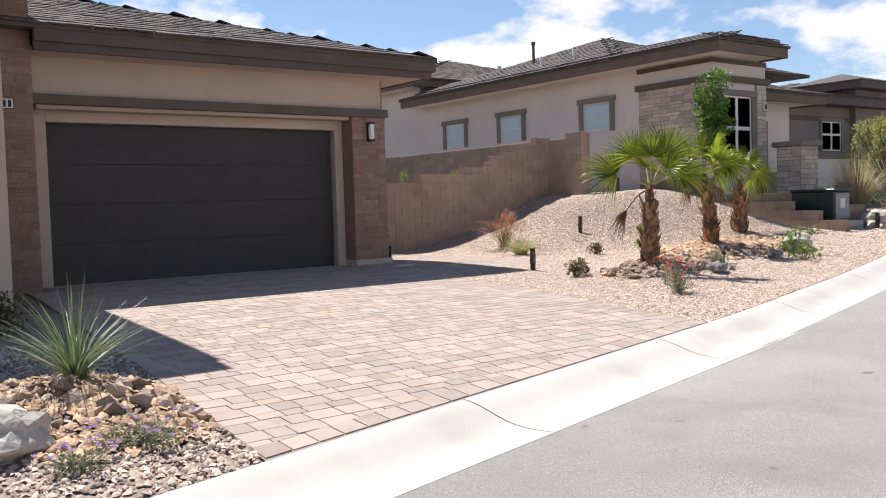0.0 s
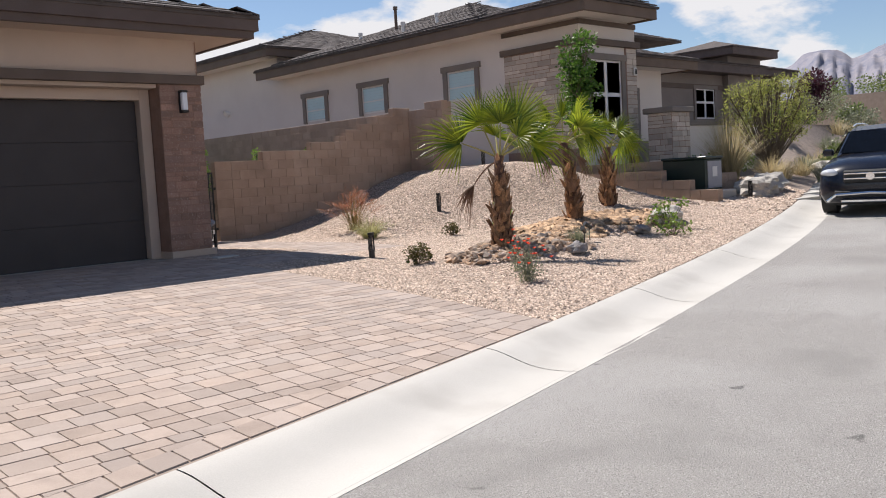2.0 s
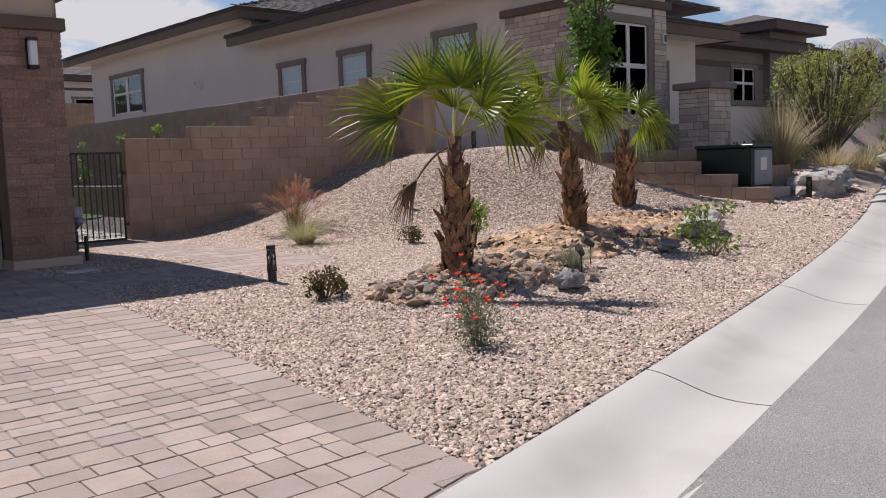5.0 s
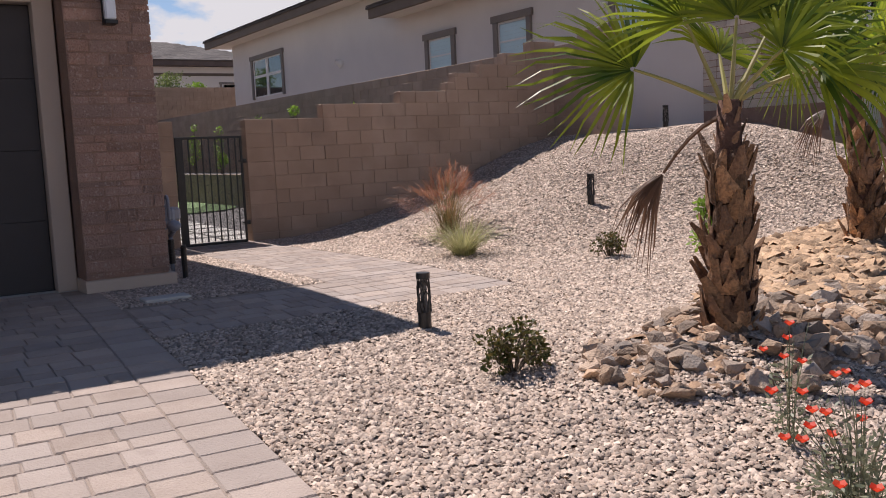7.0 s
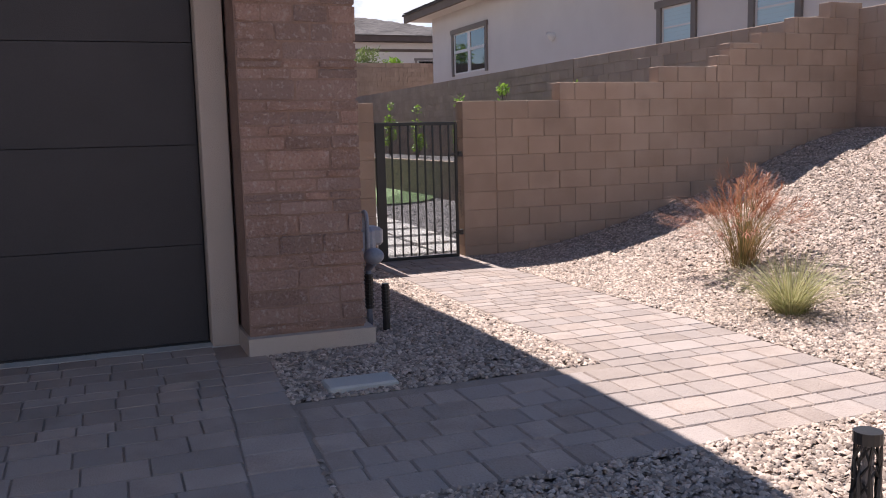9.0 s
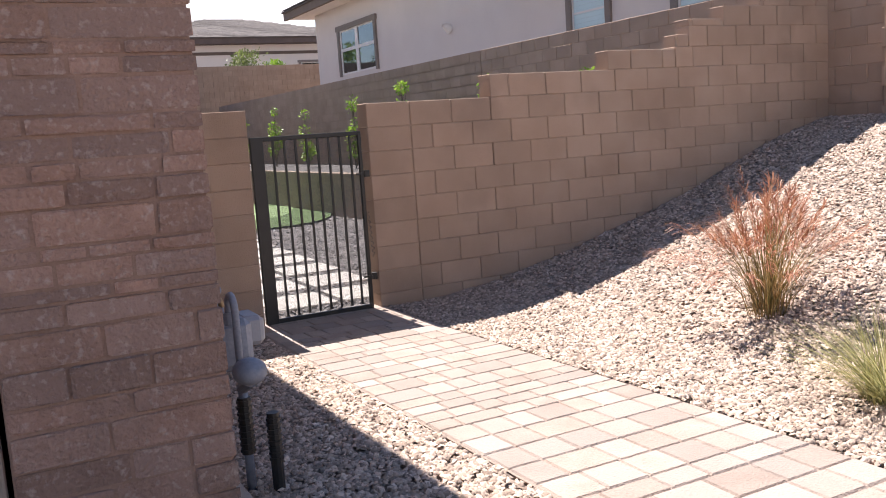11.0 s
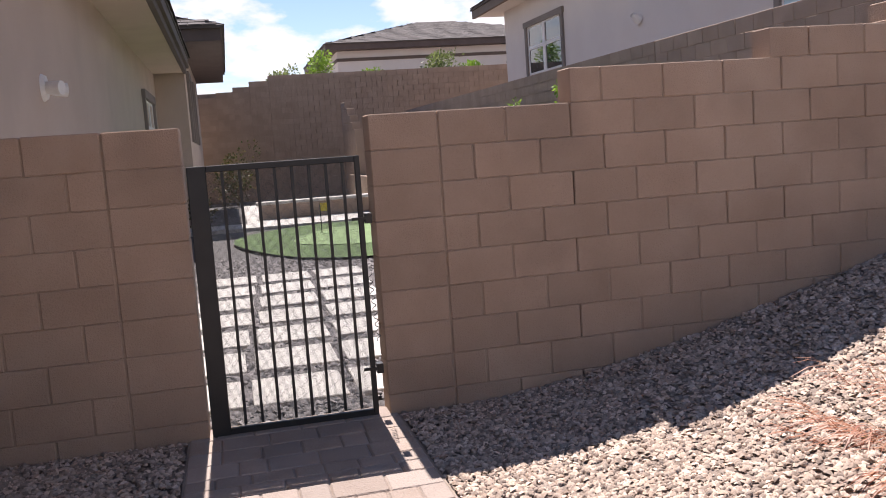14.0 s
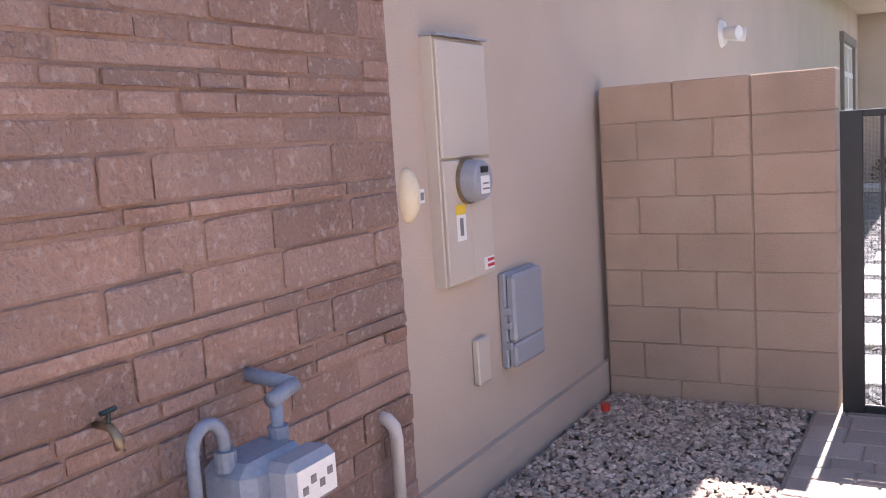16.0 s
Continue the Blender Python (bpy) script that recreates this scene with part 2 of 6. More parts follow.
def tube(bm, pts, r0, r1=None, sides=6, cap=True):
    """A tapered tube along a line of points."""
    r1 = r0 if r1 is None else r1
    rings = []
    for i, p in enumerate(pts):
        p = Vector(p)
        d = Vector(pts[min(i + 1, len(pts) - 1)]) - Vector(pts[max(i - 1, 0)])
        q = d.to_track_quat("Z", "Y")
        r = r0 + (r1 - r0) * i / max(1, len(pts) - 1)
        rings.append([bm.verts.new(p + q @ Vector((r * math.cos(a), r * math.sin(a), 0))) for a in [math.tau * k / sides for k in range(sides)]])
    for a, b in zip(rings, rings[1:]):
        for k in range(sides):
            bm.faces.new((a[k], a[(k + 1) % sides], b[(k + 1) % sides], b[k]))
    if cap:
        bm.faces.new(rings[0][::-1]); bm.faces.new(rings[-1])


# ---- the lie of the land ----
def sm(a, b, v):
    u = min(1.0, max(0.0, (v - a) / (b - a)))
    return u * u * (3 - 2 * u)


RISE = [-0.46]
for _k in range(240):                      # the street climbs, ever steeper up to 22 m
    RISE.append(RISE[-1] + 0.25 * (0.0135 + 0.0245 * sm(6.5, 9.5, _k * 0.25) + 0.004 * sm(17, 22, _k * 0.25)))


def street_z(x):
    if x <= 0:
        return RISE[0] + 0.0135 * x
    if x >= 60:
        return RISE[-1] + 0.042 * (x - 60)
    i = int(x * 4)
    return RISE[i] + (RISE[i + 1] - RISE[i]) * (x * 4 - i)


def edge_y(x):
    bend = min(max(0.0, x - 11), 9.0)
    return 3.71 + 0.225 * x + 0.0075 * bend * bend + 0.135 * max(0.0, x - 20)


curb_y = edge_y


def lean(y):
    """The driveway runs a little askew to the garage."""
    return 0.06 * (y - 12.6)


def land(x, y):
    """Height of the yard behind the curb."""
    c = curb_y(x)
    s = street_z(x) + 0.02
    yard = -0.02 + 0.35 * sm(19.3, 21.5, x) + 0.36 * sm(13, 17, x) + max(0.0, x - 17) * 0.025 + 0.05 * max(0.0, x - 26) - 0.045 * sm(12.5, 17, y) * (1 - sm(11.5, 13.5, x))
    u = min(1.0, max(0.0, (y - c) / (max(c + 4.0, 13.5) - c)))
    base = s + (yard - s) * (1 - (1 - u) ** 1.6)
    mound = 1.27 * sm(11.9, 16.9, x) * sm(10.6, 15.6, y + 0.35 * max(0.0, x - 14.5)) - 0.34 * sm(13, 17, x) * sm(11, 15.6, y)
    mound = max(0.0, mound) * (1 - 0.92 * sm(17.0, 18.3, x) * (1 - sm(13.4, 15.4, y)))
    heap = 0.22 * math.exp(-((x - 11.0) / 1.3) ** 2 - ((y - 8.6) / 0.9) ** 2) + 0.28 * math.exp(-((x - 13.5) / 1.2) ** 2 - ((y - 9.7) / 0.9) ** 2)
    left = 0.15 * math.exp(-((x - 0.7) / 0.8) ** 2 - ((y - 6.0) / 0.8) ** 2)
    lane = min(sm(8.0, 8.6, x) + (1 - sm(1.2, 1.7, x)), 1.0)
    foot = 0.10 * sm(11.2, 12.5, x) * (1 - sm(13.0, 14.6, x)) * sm(12.6, 14.4, y)
    return base + mound + foot + (heap + left) * lane


# ---- ground, street, curb ----
def sheet(name, xs, ys, zf, mat, **tags):
    verts = [(x, y, zf(x, y)) for y in ys for x in xs]
    n = len(xs)
    faces = [(j * n + i, j * n + i + 1, j * n + n + i + 1, j * n + n + i) for j in range(len(ys) - 1) for i in range(n - 1)]
    return tagged(new(name, raw(name, verts, faces, mat, True)), **tags)


def band_sheet(name, xs, offs, zf, mat, **tags):
    """A strip along the curb: offs are distances in y from the back of the curb."""
    verts = [(x, edge_y(x) + o, zf(x, o)) for o in offs for x in xs]
    n = len(xs)
    faces = [(j * n + i, j * n + i + 1, j * n + n + i + 1, j * n + n + i) for j in range(len(offs) - 1) for i in range(n - 1)]
    return tagged(new(name, raw(name, verts, faces, mat, True)), **tags)


XS = [-900, -300, -120, -60, -30, -15, -8, -4] + [i * 0.25 for i in range(-8, 97)] + [26, 30, 35, 42, 50, 65, 85, 110, 150, 220, 400, 900]
road_x = [-900, -300, -100, -50, -25, -12, -6] + list(range(-4, 40, 1)) + [45, 50, 60, 70, 80, 90, 100, 115, 130, 160, 220, 400, 900]


def far_z(x):
    return street_z(x) if x < 110 else street_z(110) + 0.02 * (x - 110)


band_sheet("road", road_x, [-9.6, -6, -4, -2, -0.79], lambda x, o: far_z(x) - 0.105 + 0.03 * sm(-1.2, -5, o), M["asphalt"],
           label="sun-bleached grey asphalt street with dark oil spots", category="road", kind="structure")
band_sheet("ground", road_x, [-900, -200, -60, -25, -14, -11, -9.55], lambda x, o: far_z(x) + 0.06 + max(0, -o - 14) * 0.03, M["gravel"],
           label="tan desert ground beyond the street", category="ground", kind="structure")
# rolled curb with its gutter, in cast lengths
curb = thing("curb", "pale concrete rolled curb with a shallow gutter", "curb", kind="structure")
CURB = [(-0.80, -0.100), (-0.72, -0.105), (-0.64, -0.107), (-0.56, -0.105), (-0.48, -0.097), (-0.40, -0.082), (-0.32, -0.058), (-0.24, -0.030), (-0.17, -0.006), (-0.11, 0.012), (-0.05, 0.024), (0.0, 0.03), (0.0, -0.22), (-0.80, -0.22)]


def curb_piece(x0, x1):
    """One cast length: a smooth rolled top and, below it, plain sides."""
    bm = bmesh.new()
    steps = max(2, int((x1 - x0) / 1.0) + 1)
    for profile, soft in ((CURB[:-2], True), ((CURB[-3], CURB[-2], CURB[-1], CURB[0]), False)):
        rings = []
        for k in range(steps):
            x = x0 + (x1 - x0) * k / (steps - 1)
            rings.append([bm.verts.new((x - o * 0.22, curb_y(x) + o, far_z(x) + z)) for o, z in profile])
        for a, b in zip(rings, rings[1:]):
            for k in range(len(profile) - 1):
                bm.faces.new((a[k], b[k], b[k + 1], a[k + 1])).smooth = soft
    return bm


cx = [-60, -40, -24, -14, -8, -4, -0.6, 3.3, 6.35, 9.4, 12.45, 15.5, 18.6, 21.7, 24.8, 28, 34, 42, 55, 75, 110]
for a, b in zip(cx, cx[1:]):
    part("curb_length", curb_piece(a + 0.006, b - 0.006), M["concrete"], curb)

# the yard sheets: in front of the house, and the mound up to the neighbour
ys_front = [i / 40 for i in range(0, 41)]


def yard(name, xs, y1, zf, mat, **tags):
    verts, n = [], len(xs)
    for v in ys_front:
        for x in xs:
            y = curb_y(x) - 0.02 + (y1 - curb_y(x)) * v
            verts.append((x, y, zf(x, y)))
    faces = [(j * n + i, j * n + i + 1, j * n + n + i + 1, j * n + n + i) for j in range(len(ys_front) - 1) for i in range(n - 1)]
    return tagged(new(name, raw(name, verts, faces, mat, True)), **tags)


yard("yard_ground", [-60, -40, -25, -15, -8, -4, -2, -1, 0] + [i * 0.25 for i in range(1, 77)] + [19.5, 20, 21, 22, 24, 26, 28, 32, 38, 50, 70], 17.6,
     lambda x, y: land(x, y) - (0.022 if (1.7 < x - lean(y) < 8.2 or (8.0 <= x < 11.2 and y > 11.3)) else 0.004), M["gravel"],
     label="tan crushed gravel yard rising into a mound", category="gravel", kind="structure")
sheet("back_ground", [-60, -20, 0, 5, 10, 16.5], [17.6, 20, 25, 30, 40, 60, 120], lambda x, y: -0.10 + 0.0 * y, M["dark_bed"],
      label="dark gravel ground of the back yard", category="gravel", kind="structure")
sheet("neighbour_ground", [16.6, 19, 24, 30, 45, 70], [17.6, 20, 25, 30, 40, 60, 120], lambda x, y: max(1.32, land(x, 17.6)), M["gravel"],
      label="tan gravel pad round the neighbouring house", category="gravel", kind="structure")

# ---- house with the garage ----
home = thing("house", "tan stucco house with reddish ledgestone piers and a brown double garage", "house", (0, 0, 0))
SW = 8.62                                  # the plane of the side wall
part("wall", boxes((-8, 2.27, 13.75, 27.0, -0.1, 3.55), (2.27, 2.42, 14.05, 34.0, -0.1, 3.52), (7.92, SW, 14.05, 34.0, -0.1, 3.52),
                               (2.27, SW, 13.70, 14.05, 2.94, 3.52), (2.42, 7.92, 14.06, 14.4, 2.72, 3.5), (2.42, 7.92, 26.5, 27, -0.1, 3.5)), M["stucco"], home)
part("garage_trim", boxes((2.42, 2.60, 13.98, 14.2, -0.02, 2.74), (7.73, 7.90, 13.98, 14.2, -0.02, 2.74), (2.60, 7.73, 13.98, 14.2, 2.56, 2.73), bevel=0.006), M["stucco"], home)
part("header", boxes((2.27, 8.70, 13.58, 14.0, 2.79, 2.94), bevel=0.008), M["band"], home, "dark brown stucco header band")
part("soffit_beam", boxes((2.42, 7.90, 13.70, 14.06, 2.732, 2.792)), M["stucco"], home)
garage = part("garage_door", boxes((2.60, 7.73, 14.17, 14.21, -0.03, 2.56)), M["door"], home, "dark brown sectional garage door")
for k in range(4):
    part("door_section", boxes((2.61, 7.72, 14.135, 14.172, -0.01 + k * 0.64, -0.01 + k * 0.64 + 0.637), bevel=0.002), M["door"], garage)
part("door_seal", boxes((2.60, 7.73, 14.12, 14.16, -0.035, -0.01)), M["metal"], garage)
part("threshold", boxes((2.42, 7.90, 13.99, 14.16, -0.09, -0.02)), M["concrete"], home)
pier_r = part("pier", boxes((7.92, 8.64, 13.65, 14.05, -0.05, 2.79)), M["ledge_mortar"], home)
pier_l = part("pier", boxes((1.2, 2.27, 13.27, 13.75, -0.05, 5.3)), M["ledge_mortar"], home)
side_stone = part("stone_panel", boxes((8.60, 8.64, 14.05, 15.25, 0.05, 2.79), (8.60, 8.64, 13.7, 15.25, 2.94, 3.5)), M["ledge_mortar"], home)
part("footing", boxes((7.90, 8.70, 13.58, 14.05, -0.1, 0.09), (8.60, 8.69, 14.05, 15.25, -0.1, 0.05), (8.60, 8.65, 15.25, 34.0, -0.1, 0.12)), M["stucco"], home)
# low eave over the garage
part("soffit", boxes((2.27, 9.30, 13.10, 14.0, 3.52, 3.56), (SW, 9.30, 14.0, 33.9, 3.52, 3.56)), M["stucco"], home)
part("fascia", boxes((2.27, 9.36, 13.02, 13.10, 3.50, 3.74), (9.28, 9.36, 13.10, 34.0, 3.50, 3.74), bevel=0.006), M["fascia"], home)
part("fascia", boxes((2.27, 9.42, 12.96, 13.04, 3.62, 3.84), (9.34, 9.42, 13.04, 34.0, 3.62, 3.84), bevel=0.006), M["fascia"], home)


def hip(x0, x1, y0, y1, z, pitch, thick=0.06):
    """A hipped roof over a rectangle, with a thickness."""
    bm = bmesh.new()
    w = min(x1 - x0, y1 - y0) / 2
    h = w * pitch
    if x1 - x0 < y1 - y0:
        top = [((x0 + x1) / 2, y0 + w, z + h), ((x0 + x1) / 2, y1 - w, z + h)]
    else:
        top = [(x0 + w, (y0 + y1) / 2, z + h), (x1 - w, (y0 + y1) / 2, z + h)]
    b = [bm.verts.new(p) for p in ((x0, y0, z), (x1, y0, z), (x1, y1, z), (x0, y1, z))]
    d = [bm.verts.new((v.co.x, v.co.y, v.co.z - thick)) for v in b]
    t = [bm.verts.new(p) for p in top]
    if x1 - x0 < y1 - y0:
        bm.faces.new((b[0], b[1], t[0])); bm.faces.new((b[1], b[2], t[1], t[0])); bm.faces.new((b[2], b[3], t[1])); bm.faces.new((b[3], b[0], t[0], t[1]))
    else:
        bm.faces.new((b[0], b[1], t[1], t[0])); bm.faces.new((b[1], b[2], t[1])); bm.faces.new((b[2], b[3], t[0], t[1])); bm.faces.new((b[3], b[0], t[0]))
    for i in range(4):
        j = (i + 1) % 4
        bm.faces.new((d[i], d[j], b[j], b[i]))
    bm.faces.new(d[::-1])
    return bm


roof1 = part("roof", hip(-2, 9.44, 12.94, 34.1, 3.86, 0.30), M["tile"], home)
# the taller wing beside the garage, whose eave shades the drive
part("wall", boxes((-8, 1.45, 11.0, 13.75, -0.1, 5.3), (-8, 2.22, 13.75, 24, 3.5, 5.3)), M["stucco"], home)
part("fascia", boxes((-8.4, 2.32, 10.10, 10.25, 5.22, 5.50), (2.19, 2.32, 10.25, 24, 5.22, 5.50)), M["fascia"], home)
part("soffit", boxes((-8.4, 2.19, 10.25, 24, 5.24, 5.28)), M["stucco"], home)
part("roof", hip(-8.5, 2.37, 10.5, 24.2, 5.56, 0.25), M["tile"], home)
# the rear wing beyond the gate
part("wall", boxes((2, 9.3, 34.0, 44, -0.1, 4.25)), M["stucco"], home)
part("fascia", boxes((2, 10.2, 33.4, 44.6, 4.15, 4.42)), M["fascia"], home)
part("roof", hip(1, 10.27, 33.3, 44.7, 4.48, 0.3), M["tile"], home)

# ---- gate wall and boundary wall, cores ----
GY = 17.31
STEPS = [(10.85, 12.05, 1.65), (12.05, 13.37, 1.85), (13.37, 14.22, 2.03), (14.22, 14.40, 2.17), (14.40, 14.88, 2.32), (14.88, 15.39, 2.48), (15.39, 15.95, 2.66), (15.95, 16.5, 2.87)]
wall_gate = thing("wall_east", "tan split-face block garden wall stepping up the slope", "block wall", kind="structure")
part("core", boxes(*[(a + 0.01, b, GY + 0.010, GY + 0.19, -0.3, z - 0.02) for a, b, z in STEPS]), M["mortar"], wall_gate)
wall_left = thing("wall_west", "tan block wall between house and gate", "block wall", kind="structure")
part("core", boxes((8.66, 9.84, GY + 0.010, GY + 0.19, -0.3, 1.63)), M["mortar"], wall_left)
PX = 16.45
wall_side = thing("wall_boundary", "tan block boundary wall along the neighbour's pad", "block wall", kind="structure")
part("core", boxes((PX + 0.010, PX + 0.19, 16.0, 44, -0.3, 2.76)), M["mortar"], wall_side)
wall_back = thing("wall_north", "tan block back wall stepping down", "block wall", kind="structure")
part("core", boxes((-10, 9.9, 46, 46.3, -0.3, 3.72), (9.9, 10.5, 46, 46.3, -0.3, 3.9), (10.5, 11.1, 46, 46.3, -0.3, 4.06), (11.1, 11.8, 46, 46.3, -0.3, 4.24), (11.8, 30, 46, 46.3, -0.3, 4.42)), M["mortar"], wall_back)

# ---- tiles and ledgestone ----
def hip_tiles(x0, x1, y0, y1, z, pitch, sides="SWEN", course=0.36, wide=0.31, seed=1):
    """Flat concrete tiles laid in courses on the slopes of a hipped roof, as one mesh."""
    rng = random.Random(seed)
    w = min(x1 - x0, y1 - y0) / 2
    verts, faces = [], []
    sl = math.sqrt(1 + pitch * pitch)
    frames = {"S": ((x0, y0), (1, 0), (0, 1), x1 - x0), "N": ((x1, y1), (-1, 0), (0, -1), x1 - x0),
              "W": ((x0, y1), (0, -1), (1, 0), y1 - y0), "E": ((x1, y0), (0, 1), (-1, 0), y1 - y0)}
    for s in sides:
        o, u, v, length = frames[s]
        for k in range(int(w * sl / course)):
            a, b = k * course / sl, min(w, (k + 1.12) * course / sl)
            n = int((length - 2 * a) / wide)
            off = (length - n * wide) / 2 + (wide / 2 if k % 2 else 0)
            for i in range(n):
                p0, p1 = off + i * wide + 0.006, off + (i + 1) * wide - 0.006
                if p0 < a - 0.1 or p1 > length - a + 0.1:
                    continue
                lift = 0.035 + rng.uniform(0, 0.012)
                base = len(verts)
                for (p, q, up) in ((p0, a - 0.03, lift), (p1, a - 0.03, lift), (p1, b, 0.022), (p0, b, 0.022)):
                    for h in (up, up - 0.03):
                        verts.append((o[0] + u[0] * p + v[0] * q, o[1] + u[1] * p + v[1] * q, z + q * pitch + h))
                faces += [(base, base + 2, base + 4, base + 6), (base, base + 1, base + 3, base + 2), (base + 2, base + 3, base + 5, base + 4), (base, base + 6, base + 7, base + 1)]
    return verts, faces


def tiled(parent, args, mat, sides="SWE", **kw):
    vs, fs = hip_tiles(*args, sides=sides, **kw)
    ob = new("roof_tiling", raw("roof_tiling", vs, fs, mat))
    ob.parent = parent
    tagged(ob, kind="stuff")
    return ob


def ledge(parent, origin, u, n, width, z0, z1, mat, seed, heights=(0.05, 0.065, 0.085, 0.11, 0.125), lengths=(0.15, 0.5)):
    """Courses of ledgestone on an upright plane: u runs along it, n points out. Each stone is a part."""
    rng = random.Random(seed)
    shapes = {}
    z = z0
    u, n = Vector(u), Vector(n)
    turn = Matrix((u, -n, Vector((0, 0, 1)))).transposed().to_4x4()
    while z < z1 - 0.03:
        h = min(rng.choice(heights), z1 - z)
        x = 0.0
        while x < width - 0.02:
            l = rng.uniform(*lengths)
            if width - x - l < 0.09:
                l = width - x
            key = (round(l / 0.04), round(h / 0.01), rng.randrange(2))
            if key not in shapes:
                r2 = random.Random(str(key))
                bm = bmesh.new()
                box_bm(bm, -0.5, 0.5, -0.5, 0.5, -0.5, 0.5, bevel=0.05)
                for v in bm.verts:
                    v.co.y += r2.uniform(-0.22, 0.22) if v.co.y < 0 else 0
                    v.co.z *= 1 + r2.uniform(-0.07, 0.035); v.co.x *= 1 + r2.uniform(-0.012, 0.006)
                shapes[key] = mesh_of(bm, "stone", mat)
            d = rng.choice((0.011, 0.013, 0.016, 0.019))
            ob = new("stone", shapes[key])
            ob.parent = parent
            ob.matrix_basis = Matrix.Translation(Vector(origin) + u * (x + l / 2) + n * (d / 2 - 0.008) + Vector((0, 0, z + h / 2))) @ turn @ Matrix.Diagonal((l - 0.013, d, h - 0.011, 1))
            x += l
        z += h


def window(parent, origin, u, n, w, h, cross=False, trim=True, blind=False):
    """A window on an upright plane, its lower corner at origin."""
    u, n = Vector(u), Vector(n)
    t = Matrix.Translation(origin) @ Matrix((u, -n, Vector((0, 0, 1)))).transposed().to_4x4()
    def put(name, bm, mat, par, label=""):
        bmesh.ops.transform(bm, matrix=t, verts=bm.verts)
        return part(name, bm, mat, par, label)
    frame_m = M["white"]
    e = 0.05 * max(1.0, w / 1.3)
    win = put("window", boxes((0, w, -0.01, 0.03, 0, 0.05), (0, w, -0.01, 0.03, h - 0.05, h), (0, e, -0.01, 0.03, 0.05, h - 0.05), (w - e, w, -0.01, 0.03, 0.05, h - 0.05)), frame_m, parent)
    if cross:
        put("mullion", boxes((w / 2 - e, w / 2 + e, -0.025, 0.02, 0.05, h - 0.05)), frame_m, win)
        put("transom", boxes((0.05, w - 0.05, -0.022, 0.02, h * 0.55 - 0.05, h * 0.55 + 0.05)), frame_m, win)
    else:
        put("transom", boxes((0.05, w - 0.05, -0.012, 0.02, h * 0.42, h * 0.42 + 0.04)), frame_m, win)
    put("pane", boxes((0.05, w - 0.05, 0.0, 0.012, 0.05, h - 0.05)), M["blind_pane"] if blind else M["pane"], win)
    if blind:
        for k in range(int((h * 0.9) / 0.09)):
            put("slat", boxes((0.06, w - 0.06, -0.004, -0.001, 0.06 + k * 0.09, 0.06 + k * 0.09 + 0.086)), M["blind"], win)
    if trim:
        put("surround", boxes((-0.16, 0, -0.06, 0.0, -0.05, h), (w, w + 0.16, -0.06, 0.0, -0.05, h), (-0.22, w + 0.22, -0.075, 0.0, h, h + 0.16)), M["trim"], win)
    return win


# blinds and their panes carry the teal of mirrored sky in their colour
M["blind"] = surf("sky_teal_blind", (0.50, 0.68, 0.71), (0.56, 0.74, 0.77), 2, 0.4, 0.02, 60)
M["blind_pane"] = glass("sky_teal_blind_glass", (0.40, 0.58, 0.60), 0.1)
M["wood"] = surf("stained_wood", (0.09, 0.05, 0.03), (0.14, 0.08, 0.05), 4, 0.6, 0.2, 60)

# roof tiles of the garage
tiled(home, (-2, 9.44, 12.94, 34.1, 3.86, 0.30), M["tile"], sides="SE")
tiled(home, (1, 10.27, 33.3, 44.7, 4.48, 0.30), M["tile"], sides="SE")

# ---- neighbouring house ----
h2 = thing("house", "grey stucco house with pale ledgestone corner and brown tiled hip roofs", "house", (0, 0, 0))
HX = 18.8
part("wall", boxes((HX, 21.2, 14.0, 27.5, 0.5, 4.72)), M["stucco2"], h2)
part("wall", boxes((21.2, 25.4, 15.9, 27.5, 0.5, 3.9)), M["stucco2"], h2)
part("wall", boxes((HX + 0.01, 31, 27.5, 40.9, 0.5, 5.58)), M["stucco2"], h2)
part("wall", boxes((21.5, 22.5, 15.4, 24, 4.2, 5.3)), M["stucco2"], h2)
part("wall", boxes((22.4, 31, 20, 27.5, 0.5, 4.0)), M["stucco2"], h2)
for zz, (xa, xb, ya, yb), fm in ((4.70, (17.95, 21.0, 13.15, 27.6), 0), (5.50, (18.0, 32, 26.9, 41.9), 0), (5.28, (20.9, 23.1, 14.8, 25), 0), (3.85, (22.2, 26.1, 15.0, 28), 0)):
    part("soffit", boxes((xa + 0.08, xb - 0.08, ya + 0.08, yb - 0.08, zz + 0.02, zz + 0.06)), M["stucco2"], h2)
    part("fascia", boxes((xa, xb, ya, ya + 0.1, zz - 0.02, zz + 0.24), (xa, xa + 0.1, ya + 0.1, yb, zz - 0.02, zz + 0.24), (xb - 0.1, xb, ya + 0.1, yb, zz - 0.02, zz + 0.24), bevel=0.006), M["fascia2"], h2)
    rf = (xa - 0.05, xb + 0.05, ya - 0.05, yb + 0.05, zz + 0.30, 0.30)
    roof = part("roof", hip(*rf), M["tile"], h2)
    tiled(roof, rf, M["tile"], sides="SW", course=0.4, wide=0.36, seed=int(xa * 7))
rf = (18.35, 28.5, 17.0, 27.2, 5.17, 0.34)
roof = part("roof", hip(*rf), M["tile"], h2)
tiled(roof, rf, M["tile"], sides="SW", course=0.4, wide=0.36, seed=77)
part("stone_panel", boxes((HX - 0.03, HX, 14.0, 16.52, 0.9, 4.06)), M["ledge_mortar"], h2)
part("stone_panel", boxes((20.72, 21.2, 13.97, 14.0, 0.9, 4.06)), M["ledge_mortar"], h2)
